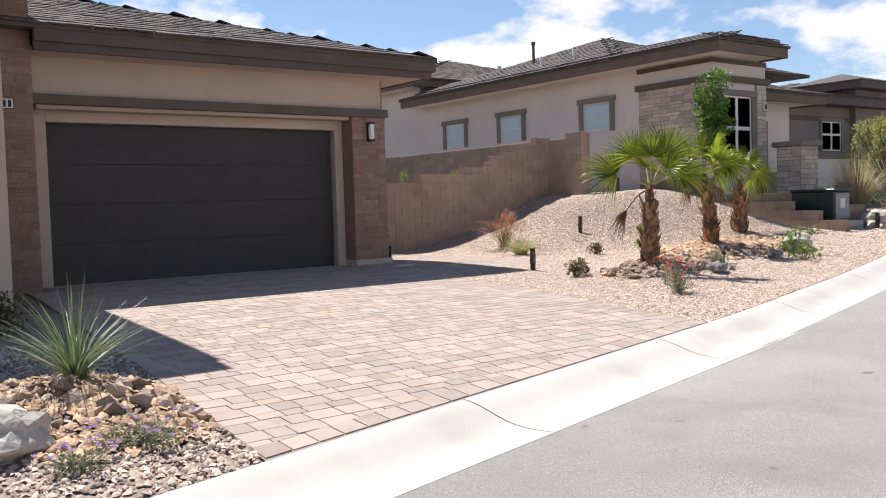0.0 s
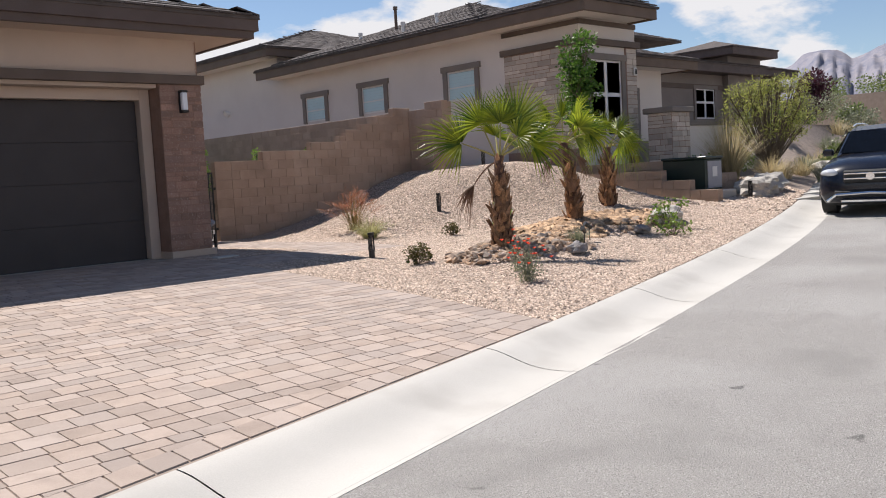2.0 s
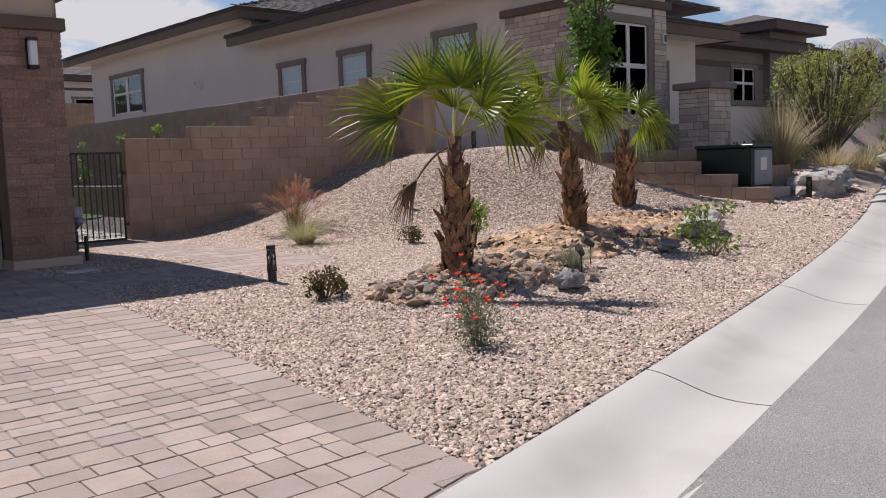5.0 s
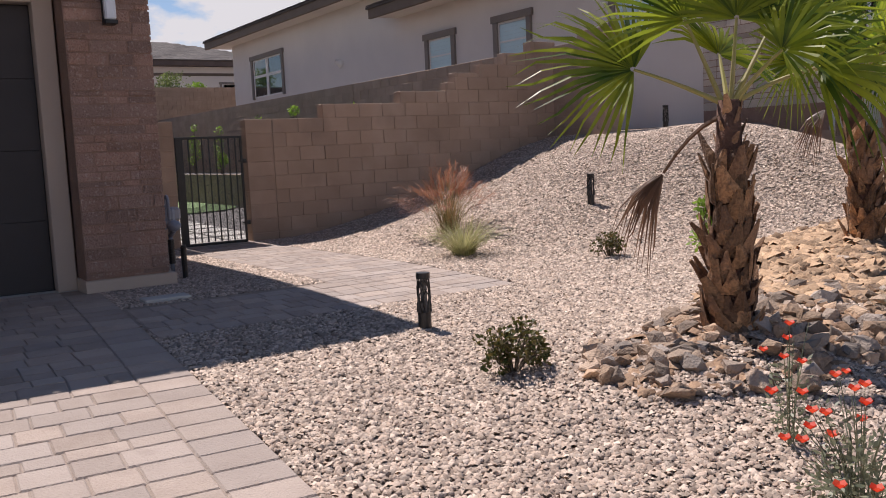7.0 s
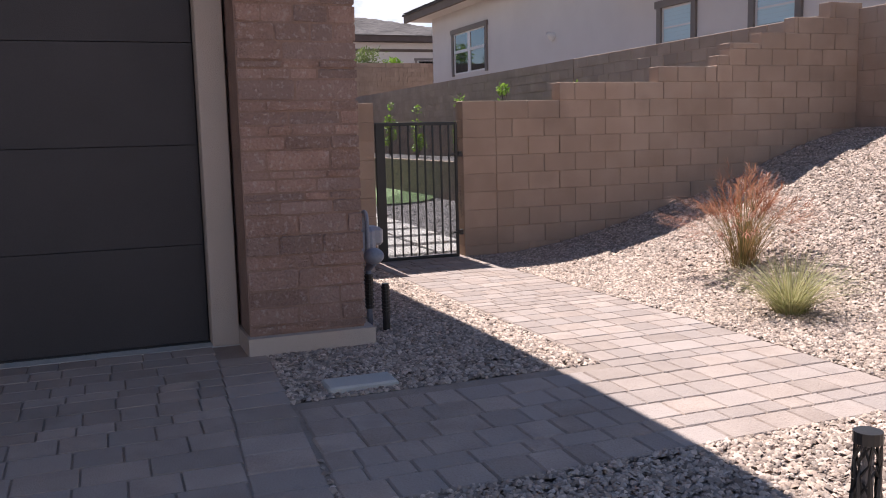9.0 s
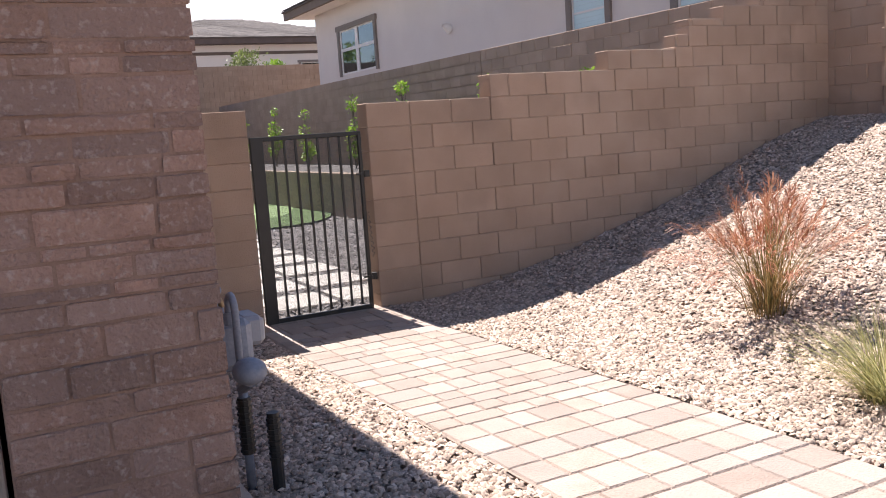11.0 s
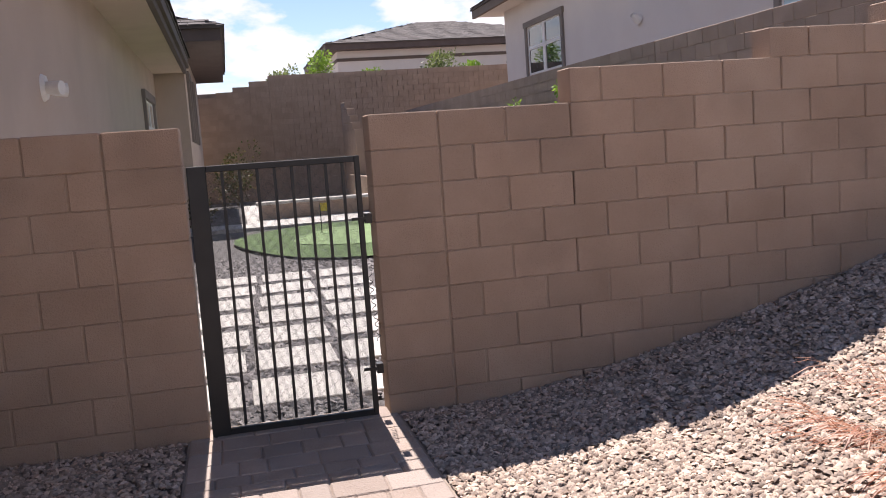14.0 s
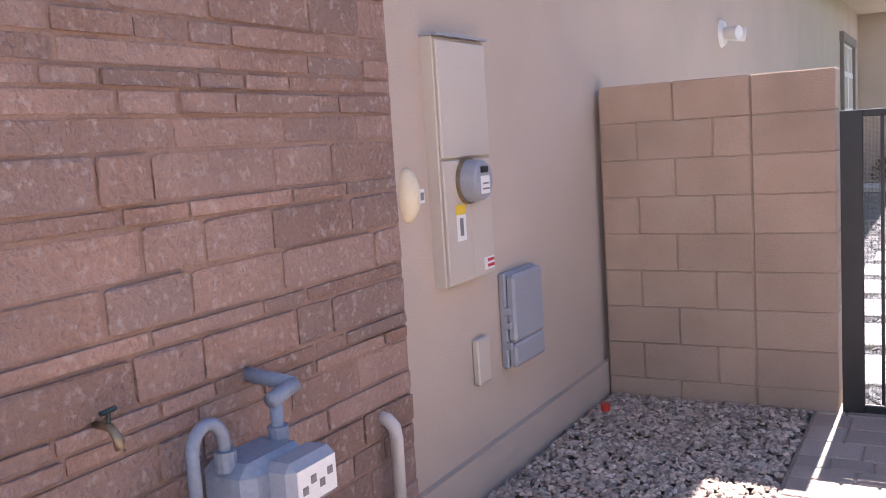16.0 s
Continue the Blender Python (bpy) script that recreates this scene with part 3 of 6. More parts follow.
ledge(h2, (HX - 0.03, 16.52, 0), (0, -1, 0), (-1, 0, 0), 2.55, 1.46, 4.06, M["pale_ledge"], 5, (0.09, 0.12, 0.15), (0.25, 0.6))
ledge(h2, (20.75, 13.97, 0), (1, 0, 0), (0, -1, 0), 0.45, 1.2, 4.06, M["pale_ledge"], 6, (0.09, 0.12, 0.15), (0.2, 0.45))
part("band", boxes((HX - 0.10, HX, 13.88, 16.62, 4.06, 4.22), (HX, 21.3, 13.88, 14.0, 4.06, 4.22), bevel=0.01), M["band"], h2)
part("frieze", boxes((HX - 0.05, HX, 13.95, 16.57, 4.56, 4.68), (HX, 21.2, 13.95, 14.0, 4.56, 4.68)), M["band"], h2)
W, S = (-1, 0, 0), (0, -1, 0)
for y1, z0, w, h in ((25.84, 3.20, 1.12, 0.82), (22.72, 3.20, 1.12, 0.84), (18.76, 3.20, 1.12, 0.84)):
    window(h2, (HX, y1, z0 - 0.12), (0, -1, 0), W, w, h, blind=True)
window(h2, (HX + 0.01, 38.68, 3.28), (0, -1, 0), W, 2.83, 1.43, cross=True)
window(h2, (19.15, 14.0, 1.75), (1, 0, 0), S, 1.35, 1.95, cross=True)
bm = bmesh.new()
bmesh.ops.create_cone(bm, segments=12, radius1=0.13, radius2=0.05, depth=0.22, matrix=pose(HX - 0.1, 31.1, 3.87, 0, -60, 0))
part("wall_vent", bm, M["white"], h2)
# recessed entry with a wooden garage door
part("garage_door", boxes((21.9, 23.7, 15.85, 15.9, 1.3, 3.1)), M["wood"], h2, "brown wooden garage door")
part("surround", boxes((21.7, 21.9, 15.7, 15.9, 1.2, 3.3), (23.7, 23.9, 15.7, 15.9, 1.2, 3.3), (21.9, 23.7, 15.7, 15.9, 3.1, 3.3)), M["trim"], h2)
part("number_plate", boxes((21.0, 21.14, 13.9, 13.93, 3.35, 3.55)), M["white"], h2)
for k in range(2):
    part("number_bar", boxes((21.03 + k * 0.05, 21.06 + k * 0.05, 13.89, 13.9, 3.38, 3.52)), M["metal"], h2)
# vents on the roof
for x, y, hh in ((20.3, 22.6, 0.85), (19.3, 19.6, 0.35), (19.0, 20.8, 0.35), (19.9, 24.0, 0.3)):
    bm = bmesh.new()
    zb = 5.0 + (x - 17.9) * 0.30 - 0.05
    tube(bm, [(x, y, zb), (x, y, zb + hh)], 0.05, sides=8)
    tube(bm, [(x, y, zb + hh - 0.02), (x, y, zb + hh + 0.08)], 0.075, sides=8)
    part("roof_vent", bm, M["fascia2"] if hh > 0.6 else M["white"], h2)

h2.location = (0.54, 0, 0.12)

# pillar and low wall by the neighbour's entry
pillar = thing("stone_pillar", "pale ledgestone pillar with a brown cap beside the entry", "pillar", (21.45, 12.85, -0.25))
part("core", boxes((-0.42, 0.42, -0.35, 0.35, 0.6, 2.62)), M["ledge_mortar"], pillar)
ledge(pillar, (-0.42, -0.35, 0), (1, 0, 0), S, 0.84, 0.9, 2.62, M["pale_ledge"], 8, (0.09, 0.12, 0.15), (0.2, 0.5))
ledge(pillar, (-0.42, 0.35, 0), (0, -1, 0), W, 0.7, 0.9, 2.62, M["pale_ledge"], 9, (0.09, 0.12, 0.15), (0.2, 0.5))
part("cap", boxes((-0.52, 0.52, -0.45, 0.45, 2.62, 2.76), bevel=0.02), M["trim"], pillar)
court = thing("courtyard_wall", "tan stucco courtyard wall with a brown cap", "wall", (0, 0, 0))
part("wall", boxes((21.9, 26.3, 12.75, 12.95, 0.5, 2.05)), M["stucco2"], court)
part("cap", boxes((21.85, 26.4, 12.68, 13.02, 2.05, 2.17), bevel=0.01), M["trim"], court)


# ---- plants and rocks ----
def leafmat(name, c1, c2, trans=0.45, scale=8.0, rough=0.5):
    """A leaf that lets some light through, with a shift of hue leaf by leaf."""
    m = bpy.data.materials.new(name)
    m.use_nodes = True
    n, l = m.node_tree.nodes, m.node_tree.links
    b = n["Principled BSDF"]
    b.inputs["Roughness"].default_value = rough
    geo = n.new("ShaderNodeNewGeometry")
    tex = n.new("ShaderNodeTexNoise"); tex.inputs["Scale"].default_value = scale
    l.new(geo.outputs["Position"], tex.inputs["Vector"])
    add = n.new("ShaderNodeMix"); add.inputs["Factor"].default_value = 0.5
    l.new(tex.outputs["Fac"], add.inputs["A"]); l.new(geo.outputs["Random Per Island"], add.inputs["B"])
    ramp = n.new("ShaderNodeValToRGB")
    ramp.color_ramp.elements[0].color, ramp.color_ramp.elements[1].color = (*c1, 1), (*c2, 1)
    ramp.color_ramp.elements[0].position, ramp.color_ramp.elements[1].position = 0.2, 0.8
    l.new(add.outputs["Result"], ramp.inputs[0])
    l.new(ramp.outputs[0], b.inputs["Base Color"])
    tr = n.new("ShaderNodeBsdfTranslucent")
    l.new(ramp.outputs[0], tr.inputs["Color"])
    mx = n.new("ShaderNodeMixShader"); mx.inputs[0].default_value = trans
    l.new(b.outputs[0], mx.inputs[1]); l.new(tr.outputs[0], mx.inputs[2])
    l.new(mx.outputs[0], n["Material Output"].inputs["Surface"])
    return m


M.update(
    frond=leafmat("palm_frond", (0.04, 0.095, 0.008), (0.34, 0.39, 0.03), 0.58, 5, 0.4),
    dead=leafmat("dead_frond", (0.13, 0.065, 0.035), (0.24, 0.135, 0.08), 0.25),
    petiole=surf("petiole", (0.26, 0.25, 0.05), (0.38, 0.30, 0.12), 9, 0.5, 0.1, 80),
    boot=surf("palm_boot", (0.095, 0.050, 0.028), (0.50, 0.275, 0.135), 11, 0.9, 0.8, 60, rand=0.5, c3=(0.15, 0.085, 0.055)),
    trunk=surf("palm_trunk", (0.07, 0.035, 0.025), (0.17, 0.085, 0.055), 9, 0.95, 0.8, 50),
    bark=surf("bark", (0.10, 0.075, 0.055), (0.18, 0.14, 0.10), 8, 0.95, 0.6, 50),
    green=leafmat("green_leaf", (0.05, 0.12, 0.015), (0.14, 0.26, 0.04)),
    bright=leafmat("bright_leaf", (0.16, 0.28, 0.03), (0.30, 0.44, 0.07)),
    olive=leafmat("olive_leaf", (0.10, 0.14, 0.04), (0.22, 0.26, 0.09)),
    sprig=leafmat("sprig_leaf", (0.09, 0.17, 0.02), (0.24, 0.34, 0.06)),
    feathery=leafmat("feathery_leaf", (0.20, 0.23, 0.045), (0.44, 0.44, 0.13), 0.62),
    darkleaf=leafmat("dark_leaf", (0.04, 0.065, 0.015), (0.17, 0.125, 0.04), 0.35),
    purple=leafmat("purple_leaf", (0.05, 0.015, 0.025), (0.12, 0.04, 0.06), 0.3),
    straw=leafmat("straw_blade", (0.40, 0.32, 0.17), (0.60, 0.50, 0.30), 0.4),
    grass=leafmat("grass_blade", (0.24, 0.25, 0.08), (0.58, 0.52, 0.28), 0.4),
    red=leafmat("red_plume", (0.28, 0.085, 0.04), (0.58, 0.32, 0.20), 0.28),
    rusty=leafmat("rusty_blade", (0.12, 0.115, 0.03), (0.42, 0.26, 0.12), 0.35),
    poppy=leafmat("poppy_petal", (0.70, 0.05, 0.02), (0.85, 0.12, 0.05), 0.4),
    lilac=leafmat("lilac_petal", (0.40, 0.25, 0.55), (0.58, 0.42, 0.70), 0.4),
    grey_green=leafmat("grey_green_leaf", (0.16, 0.18, 0.11), (0.30, 0.31, 0.20), 0.35),
    yucca=leafmat("yucca_blade", (0.10, 0.15, 0.06), (0.24, 0.29, 0.15), 0.3),
    rock=surf("brown_rock", (0.30, 0.185, 0.11), (0.55, 0.385, 0.26), 12, 0.95, 0.7, 60, rand=0.5, c3=(0.27, 0.245, 0.225)),
    rock_far=surf("orange_rock", (0.33, 0.205, 0.12), (0.53, 0.365, 0.235), 10, 0.95, 0.6, 50, island=0.45),
    boulder=surf("pale_boulder", (0.36, 0.33, 0.29), (0.58, 0.54, 0.48), 2.5, 0.95, 0.8, 25),
    slate=surf("grey_rock", (0.16, 0.15, 0.15), (0.28, 0.26, 0.25), 8, 0.9, 0.5, 50),
)


def strip(verts, faces, pts, widths, side):
    """A tapering blade through pts; side gives its breadth's direction."""
    b = len(verts)
    for p, w in zip(pts, widths):
        verts.append(p - side * w); verts.append(p + side * w)
    for i in range(len(pts) - 1):
        k = b + 2 * i
        faces.append((k, k + 1, k + 3, k + 2))


def obj_from(name, verts, faces, mat, parent, label=""):
    ob = new(name, raw(name, [tuple(v) for v in verts], faces, mat))
    ob.parent = parent
    return tagged(ob, label)


UP = Vector((0, 0, 1))


def fan(palm, base, az, el, reach, radius, rng, mat="frond", spread=98, droop=0.3, n=34, name="frond", tilt=None, wide=1.0):
    """A fan leaf: a curved stalk and a pleated fan of folded blades whose tips hang."""
    d = Vector((math.cos(az) * math.cos(el), math.sin(az) * math.cos(el), math.sin(el)))
    side = d.cross(UP).normalized()
    pts = []
    for i in range(6):
        t = i / 5
        pts.append(base + d * reach * t - UP * (droop * reach * 0.55 * t * t))
    bm = bmesh.new()
    tube(bm, pts, 0.016, 0.008, 5)
    fr = part(name, bm, M["petiole"] if mat == "frond" else M[mat], palm)
    hub = pts[-1]
    fwd = (pts[-1] - pts[-2]).normalized()
    nrm = side.cross(fwd).normalized()
    if nrm.z < 0 and mat == "frond":
        nrm = -nrm
    tiltq = rng.choice((-1, 1)) * rng.uniform(0.55, 1.25)
    if tilt is not None:
        tiltq = tilt
    side2 = (side * math.cos(tiltq) + nrm * math.sin(tiltq)).normalized()
    nrm = fwd.cross(side2)
    if nrm.z < 0:
        nrm = -nrm
    verts, faces = [], []
    for k in range(n):
        a = radians(-spread + 2 * spread * k / (n - 1))
        dr = (fwd * math.cos(a) + side2 * math.sin(a)).normalized()
        r = radius * (0.72 + 0.28 * math.cos(a * 0.7)) * rng.uniform(0.92, 1.05)
        across = nrm.cross(dr).normalized()
        p = []
        for t in (0.03, 0.3, 0.55, 0.8, 1.0):
            hang = min(droop, 0.6) * r * max(0.0, t - 0.4) ** 2 * 2.4 * rng.uniform(0.4, 1.7)
            p.append(hub + dr * r * t + nrm * (0.05 * r * math.sin(t * 3) + (0.012 if k % 2 else -0.012) * t) - UP * hang)
        half = radians(spread / (n - 1)) * radius * 0.52 * wide
        fold = (across + nrm * (0.5 if k % 2 else -0.5)).normalized()
        strip(verts, faces, p, (0.004, half * 0.85, half * 0.72, half * 0.36, 0.001), fold)
    obj_from("fan", verts, faces, M[mat], fr)
    return fr


def boot_mesh(seed):
    r = random.Random(seed)
    bm = bmesh.new()
    rings = []
    tw, ln = r.uniform(-0.02, 0.02), r.uniform(0.85, 1.3)
    for z, w, d, out in ((0, 0.062, 0.016, 0.0), (0.05 * ln, 0.054, 0.018, 0.014), (0.10 * ln, 0.036, 0.014, 0.026), (0.165 * ln, r.uniform(0.012, 0.022), 0.006, r.uniform(0.03, 0.06))):
        rings.append([bm.verts.new((out + dx * d + r.uniform(-0.004, 0.004), dy * w + tw * z * 6, z + r.uniform(-0.006, 0.006))) for dx, dy in ((0.0, -1), (1, -0.35), (1, 0.35), (0.0, 1), (-0.6, 0))])
    for a, b in zip(rings, rings[1:]):
        for k in range(5):
            bm.faces.new((a[k], a[(k + 1) % 5], b[(k + 1) % 5], b[k]))
    bm.faces.new(rings[0][::-1]); bm.faces.new(rings[-1])
    return mesh_of(bm, "boot", M["boot"])


BOOTS = [boot_mesh(s) for s in range(5)]


def fan_palm(at, height, r0, r1, leaves, seed, label, lean=(0, 0), scale=1.0, dead=()):
    rng = random.Random(seed)
    palm = thing("fan_palm", label, "palm tree", at, group="fan palms on the gravel mound")
    line = [Vector((lean[0] * t * t, lean[1] * t * t, -0.12 + (height + 0.12) * t)) for t in (0, 0.2, 0.4, 0.6, 0.8, 1.0)]
    bm = bmesh.new()
    tube(bm, line, r0 * 0.86, r1 * 0.8, 14)
    trunk = part("trunk", bm, M["trunk"], palm, smooth=True)
    z, ring = 0.0, 0
    while z < height - 0.06:
        t = z / height
        r = (r0 + (r1 - r0) * t) * (1.0 if t < 0.72 else 0.66)
        n = max(6, int(math.tau * r / 0.092)) if t < 0.8 else 4
        for k in range(n):
            a = math.tau * (k + 0.5 * (ring % 2)) / n + rng.uniform(-0.1, 0.1)
            ob = new("boot", BOOTS[rng.randrange(5)])
            ob.parent = trunk
            s = rng.uniform(0.62, 1.1) * (1.0 if t < 0.72 else 0.55)
            c = Vector((lean[0] * t * t, lean[1] * t * t, z + rng.uniform(-0.035, 0.035)))
            ob.matrix_basis = Matrix.Translation(c + Vector((math.cos(a), math.sin(a), 0)) * r * 0.84) @ Euler((rng.uniform(-0.5, 0.5), rng.uniform(-0.22, 0.3), a + rng.uniform(-0.25, 0.25))).to_matrix().to_4x4() @ Matrix.Scale(s, 4)
        z += 0.07
        ring += 1
    top = Vector((lean[0], lean[1], height - 0.02))
    for az, el, reach, rad, droop, *tilt in leaves:
        a = radians(az + rng.uniform(-6, 6))
        fan(palm, top + Vector((math.cos(a), math.sin(a), 0)) * r1 * 0.4, a, radians(el), reach * scale, rad * scale, rng, droop=droop, tilt=tilt[0] if tilt else None)
    for az, el, reach, rad in dead:
        fan(palm, top - UP * 0.06, radians(az), radians(el), reach, rad, rng, mat="dead", spread=24, droop=1.3, n=16, name="dead_frond", wide=2.2)
    return palm


# leaf: azimuth from +x, rise, stalk, fan radius, droop
P1 = [(138, 28, 0.54, 0.70, 0.14, 0.95), (115, 68, 0.54, 0.58, 0.08), (-25, 62, 0.56, 0.68, 0.08), (-48, 30, 0.50, 0.68, 0.30), (-70, 52, 0.42, 0.50, 0.3),
      (50, 45, 0.5, 0.58, 0.2), (20, 80, 0.5, 0.55, 0.08)]
P2 = [(140, 32, 0.46, 0.54, 0.3), (45, 72, 0.48, 0.55, 0.12), (95, 60, 0.48, 0.55, 0.12), (-10, 58, 0.48, 0.56, 0.15), (-45, 34, 0.46, 0.56, 0.4), (-80, 50, 0.40, 0.50, 0.3),
      (10, 25, 0.44, 0.50, 0.5), (170, 48, 0.44, 0.48, 0.25), (60, 35, 0.44, 0.48, 0.4)]
P3 = [(140, 38, 0.40, 0.46, 0.4), (45, 72, 0.42, 0.48, 0.15), (90, 58, 0.42, 0.48, 0.2), (-10, 52, 0.42, 0.48, 0.4), (-45, 36, 0.40, 0.48, 0.7), (-80, 45, 0.4, 0.46, 0.5), (5, 28, 0.38, 0.46, 0.8),
      (175, 42, 0.38, 0.46, 0.5), (-60, 62, 0.42, 0.48, 0.2)]
fan_palm((10.39, 8.63, land(10.39, 8.63) - 0.02), 1.29, 0.150, 0.075, P1, 1, "young fan palm with shaggy brown boots and one dead frond", dead=[(140, -8, 0.36, 0.36)])
fan_palm((13.25, 9.6, land(13.25, 9.6) - 0.02), 1.34, 0.130, 0.075, P2, 2, "young fan palm with green fans leaning a little", lean=(-0.08, 0.10), scale=1.05, dead=[(-60, 0, 0.22, 0.32), (150, 0, 0.2, 0.32)])
fan_palm((16.1, 10.95, land(16.1, 10.95) - 0.02), 1.18, 0.160, 0.095, P3, 3, "short fan palm with drooping fans beside the low wall", scale=1.05)


def tuft(name, at, n, height, spread, mat, seed, label, category="grass", width=0.004, curve=0.8, plume=None, base_r=0.06, group=""):
    """A clump of arching blades, with plumes on some."""
    rng = random.Random(seed)
    ob = thing(name, label, category, at, group=group)
    verts, faces, pv, pf = [], [], [], []
    for k in range(n):
        a = rng.uniform(0, math.tau)
        out = rng.random() ** 0.7
        d = Vector((math.cos(a), math.sin(a), 0))
        h = height * rng.uniform(0.6, 1.0) * (1 - 0.25 * out)
        root = d * base_r * rng.random() * 1.2 - UP * 0.02
        side = d.cross(UP)
        side.rotate(Euler((0, 0, rng.uniform(-0.8, 0.8))))
        pts = [root + d * spread * out * (t ** 1.6) * curve + UP * h * (t - 0.28 * out * t * t * curve) for t in (0, 0.25, 0.5, 0.75, 1.0)]
        strip(verts, faces, pts, (width, width, width * 0.8, width * 0.5, width * 0.1), side)
        if plume and rng.random() < plume:
            tip, dr = pts[-1], (pts[-1] - pts[-2]).normalized()
            for j in range(18):
                t = j / 18
                o = tip + (pts[-2] - tip) * (1 - t) * 0.9 + Vector((rng.uniform(-1, 1), rng.uniform(-1, 1), rng.uniform(-1, 1))) * 0.008
                q = (dr + Vector((rng.uniform(-1, 1), rng.uniform(-1, 1), rng.uniform(-0.8, 0.6))) * 0.6).normalized()
                strip(pv, pf, [o, o + q * 0.06 - UP * 0.010, o + q * 0.12 - UP * 0.045], (0.0034, 0.003, 0.0006), side)
    obj_from("foliage", verts, faces, M[mat], ob)
    if pv:
        obj_from("plume", pv, pf, M["red"], ob, "rust-red feathery plumes")
    return ob


def g(x, y, dz=0.0):
    return (x, y, land(x, y) + dz)


tuft("fountain_grass", g(12.33, 14.5), 235, 1.06, 0.56, "rusty", 3, "red fountain grass with dry rosy plumes on gravel", plume=0.62, base_r=0.11, width=0.0033, curve=1.1)
tuft("deer_grass", g(11.62, 13.13), 560, 0.56, 0.80, "grass", 4, "green and straw bunch grass on gravel", base_r=0.09, width=0.0028)
tuft("bunch_grass", g(11.4, 8.1), 260, 0.34, 0.36, "grey_green", 5, "dull green bunch grass beside path spotlights", base_r=0.08, width=0.003)
tuft("yucca", g(0.95, 6.2), 150, 0.9, 1.0, "yucca", 6, "green spiky yucca with arching blades among rocks", "yucca", width=0.006, curve=1.05, base_r=0.05)
tuft("feather_grass", g(20.9, 10.9), 520, 1.95, 1.15, "straw", 7, "tall golden feather grass beside boulders", width=0.008, base_r=0.16)
tuft("feather_grass", g(22.6, 10.7), 240, 0.9, 0.7, "straw", 8, "low golden feather grass under a desert tree", width=0.008, base_r=0.16)
tuft("feather_grass", g(24.6, 10.2), 200, 0.7, 0.6, "grey_green", 9, "low dull green grass on the slope", width=0.01, base_r=0.16)

for k, (x, y, h, kind) in enumerate(((23.6, 10.9, 0.7, "straw"), (25.6, 11.3, 0.6, "straw"), (27.2, 11.9, 0.7, "grey_green"), (28.4, 12.4, 0.6, "straw"), (30.6, 12.8, 0.8, "straw"), (34.2, 14.2, 0.8, "grey_green"), (38.5, 15.6, 0.9, "straw"), (44.0, 17.2, 1.0, "straw"))):
    tuft("feather_grass", g(x, y), 150, h, 0.6, kind, 30 + k, "low dry bunch grass on the desert slope", width=0.011, base_r=0.2, group="dry grass on the slope")


def leaf_cloud(verts, faces, centre, radii, n, size, rng, shell=0.35, long=1.6):
    for k in range(n):
        v = Vector((rng.gauss(0, 1), rng.gauss(0, 1), rng.gauss(0, 1))).normalized()
        r = shell + (1 - shell) * rng.random() ** 0.6
        p = Vector(centre) + Vector((v.x * radii[0], v.y * radii[1], v.z * radii[2])) * r
        d = (v + Vector((rng.uniform(-1, 1), rng.uniform(-1, 1), rng.uniform(-1, 1))) * 0.9).normalized()
        s = d.cross(Vector((rng.uniform(-1, 1), rng.uniform(-1, 1), rng.uniform(-1, 1)))).normalized()
        l = size * rng.uniform(0.7, 1.3)
        b = len(verts)
        verts += [p, p + d * l * 0.5 + s * l * 0.5 / long, p + d * l, p + d * l * 0.5 - s * l * 0.5 / long]
        faces.append((b, b + 1, b + 2, b + 3))


def bush(name, at, clumps, n, size, mat, seed, label, category="shrub", stem=0.008, trunk=None, group="", long=1.6):
    """Stems to every clump of leaves; clumps: x, y, z, radius, flattening."""
    rng = random.Random(seed)
    ob = thing(name, label, category, at, group=group)
    verts, faces, bm = [], [], bmesh.new()
    fork = Vector((0, 0, trunk[0] if trunk else 0.0))
    if trunk:
        tube(bm, [(0, 0, -0.1), (0.02, 0.01, trunk[0] * 0.5), tuple(fork)], trunk[1], trunk[1] * 0.7, 8)
    for x, y, z, r, fl in clumps:
        c = Vector((x, y, z))
        mid = fork.lerp(c, 0.5) + Vector((rng.uniform(-0.1, 0.1) * r, rng.uniform(-0.1, 0.1) * r, 0))
        tube(bm, [fork - UP * (0 if trunk else 0.03), mid, c], stem, stem * 0.4, 5)
        for j in range(3):
            e = c + Vector((rng.uniform(-1, 1), rng.uniform(-1, 1), rng.uniform(-0.6, 1) * fl)) * r * 0.8
            tube(bm, [mid.lerp(c, 0.6), e], stem * 0.5, stem * 0.2, 4)
        leaf_cloud(verts, faces, c, (r, r, r * fl), n, size, rng, long=long)
    part("trunk" if trunk else "stalk", bm, M["bark"], ob)
    obj_from("crown" if trunk else "foliage", verts, faces, M[mat], ob)
    return ob


def clumps(n, rx, ry, z0, z1, r, fl, seed, taper=0.0):
    q = random.Random(seed)
    out = []
    for k in range(n):
        t = q.random()
        a, d = q.uniform(0, math.tau), q.random() ** 0.5
        w = 1 - taper * t
        out.append((math.cos(a) * rx * d * w, math.sin(a) * ry * d * w, z0 + (z1 - z0) * t, r * q.uniform(0.7, 1.25) * (1 - 0.4 * taper * t), fl))
    return out


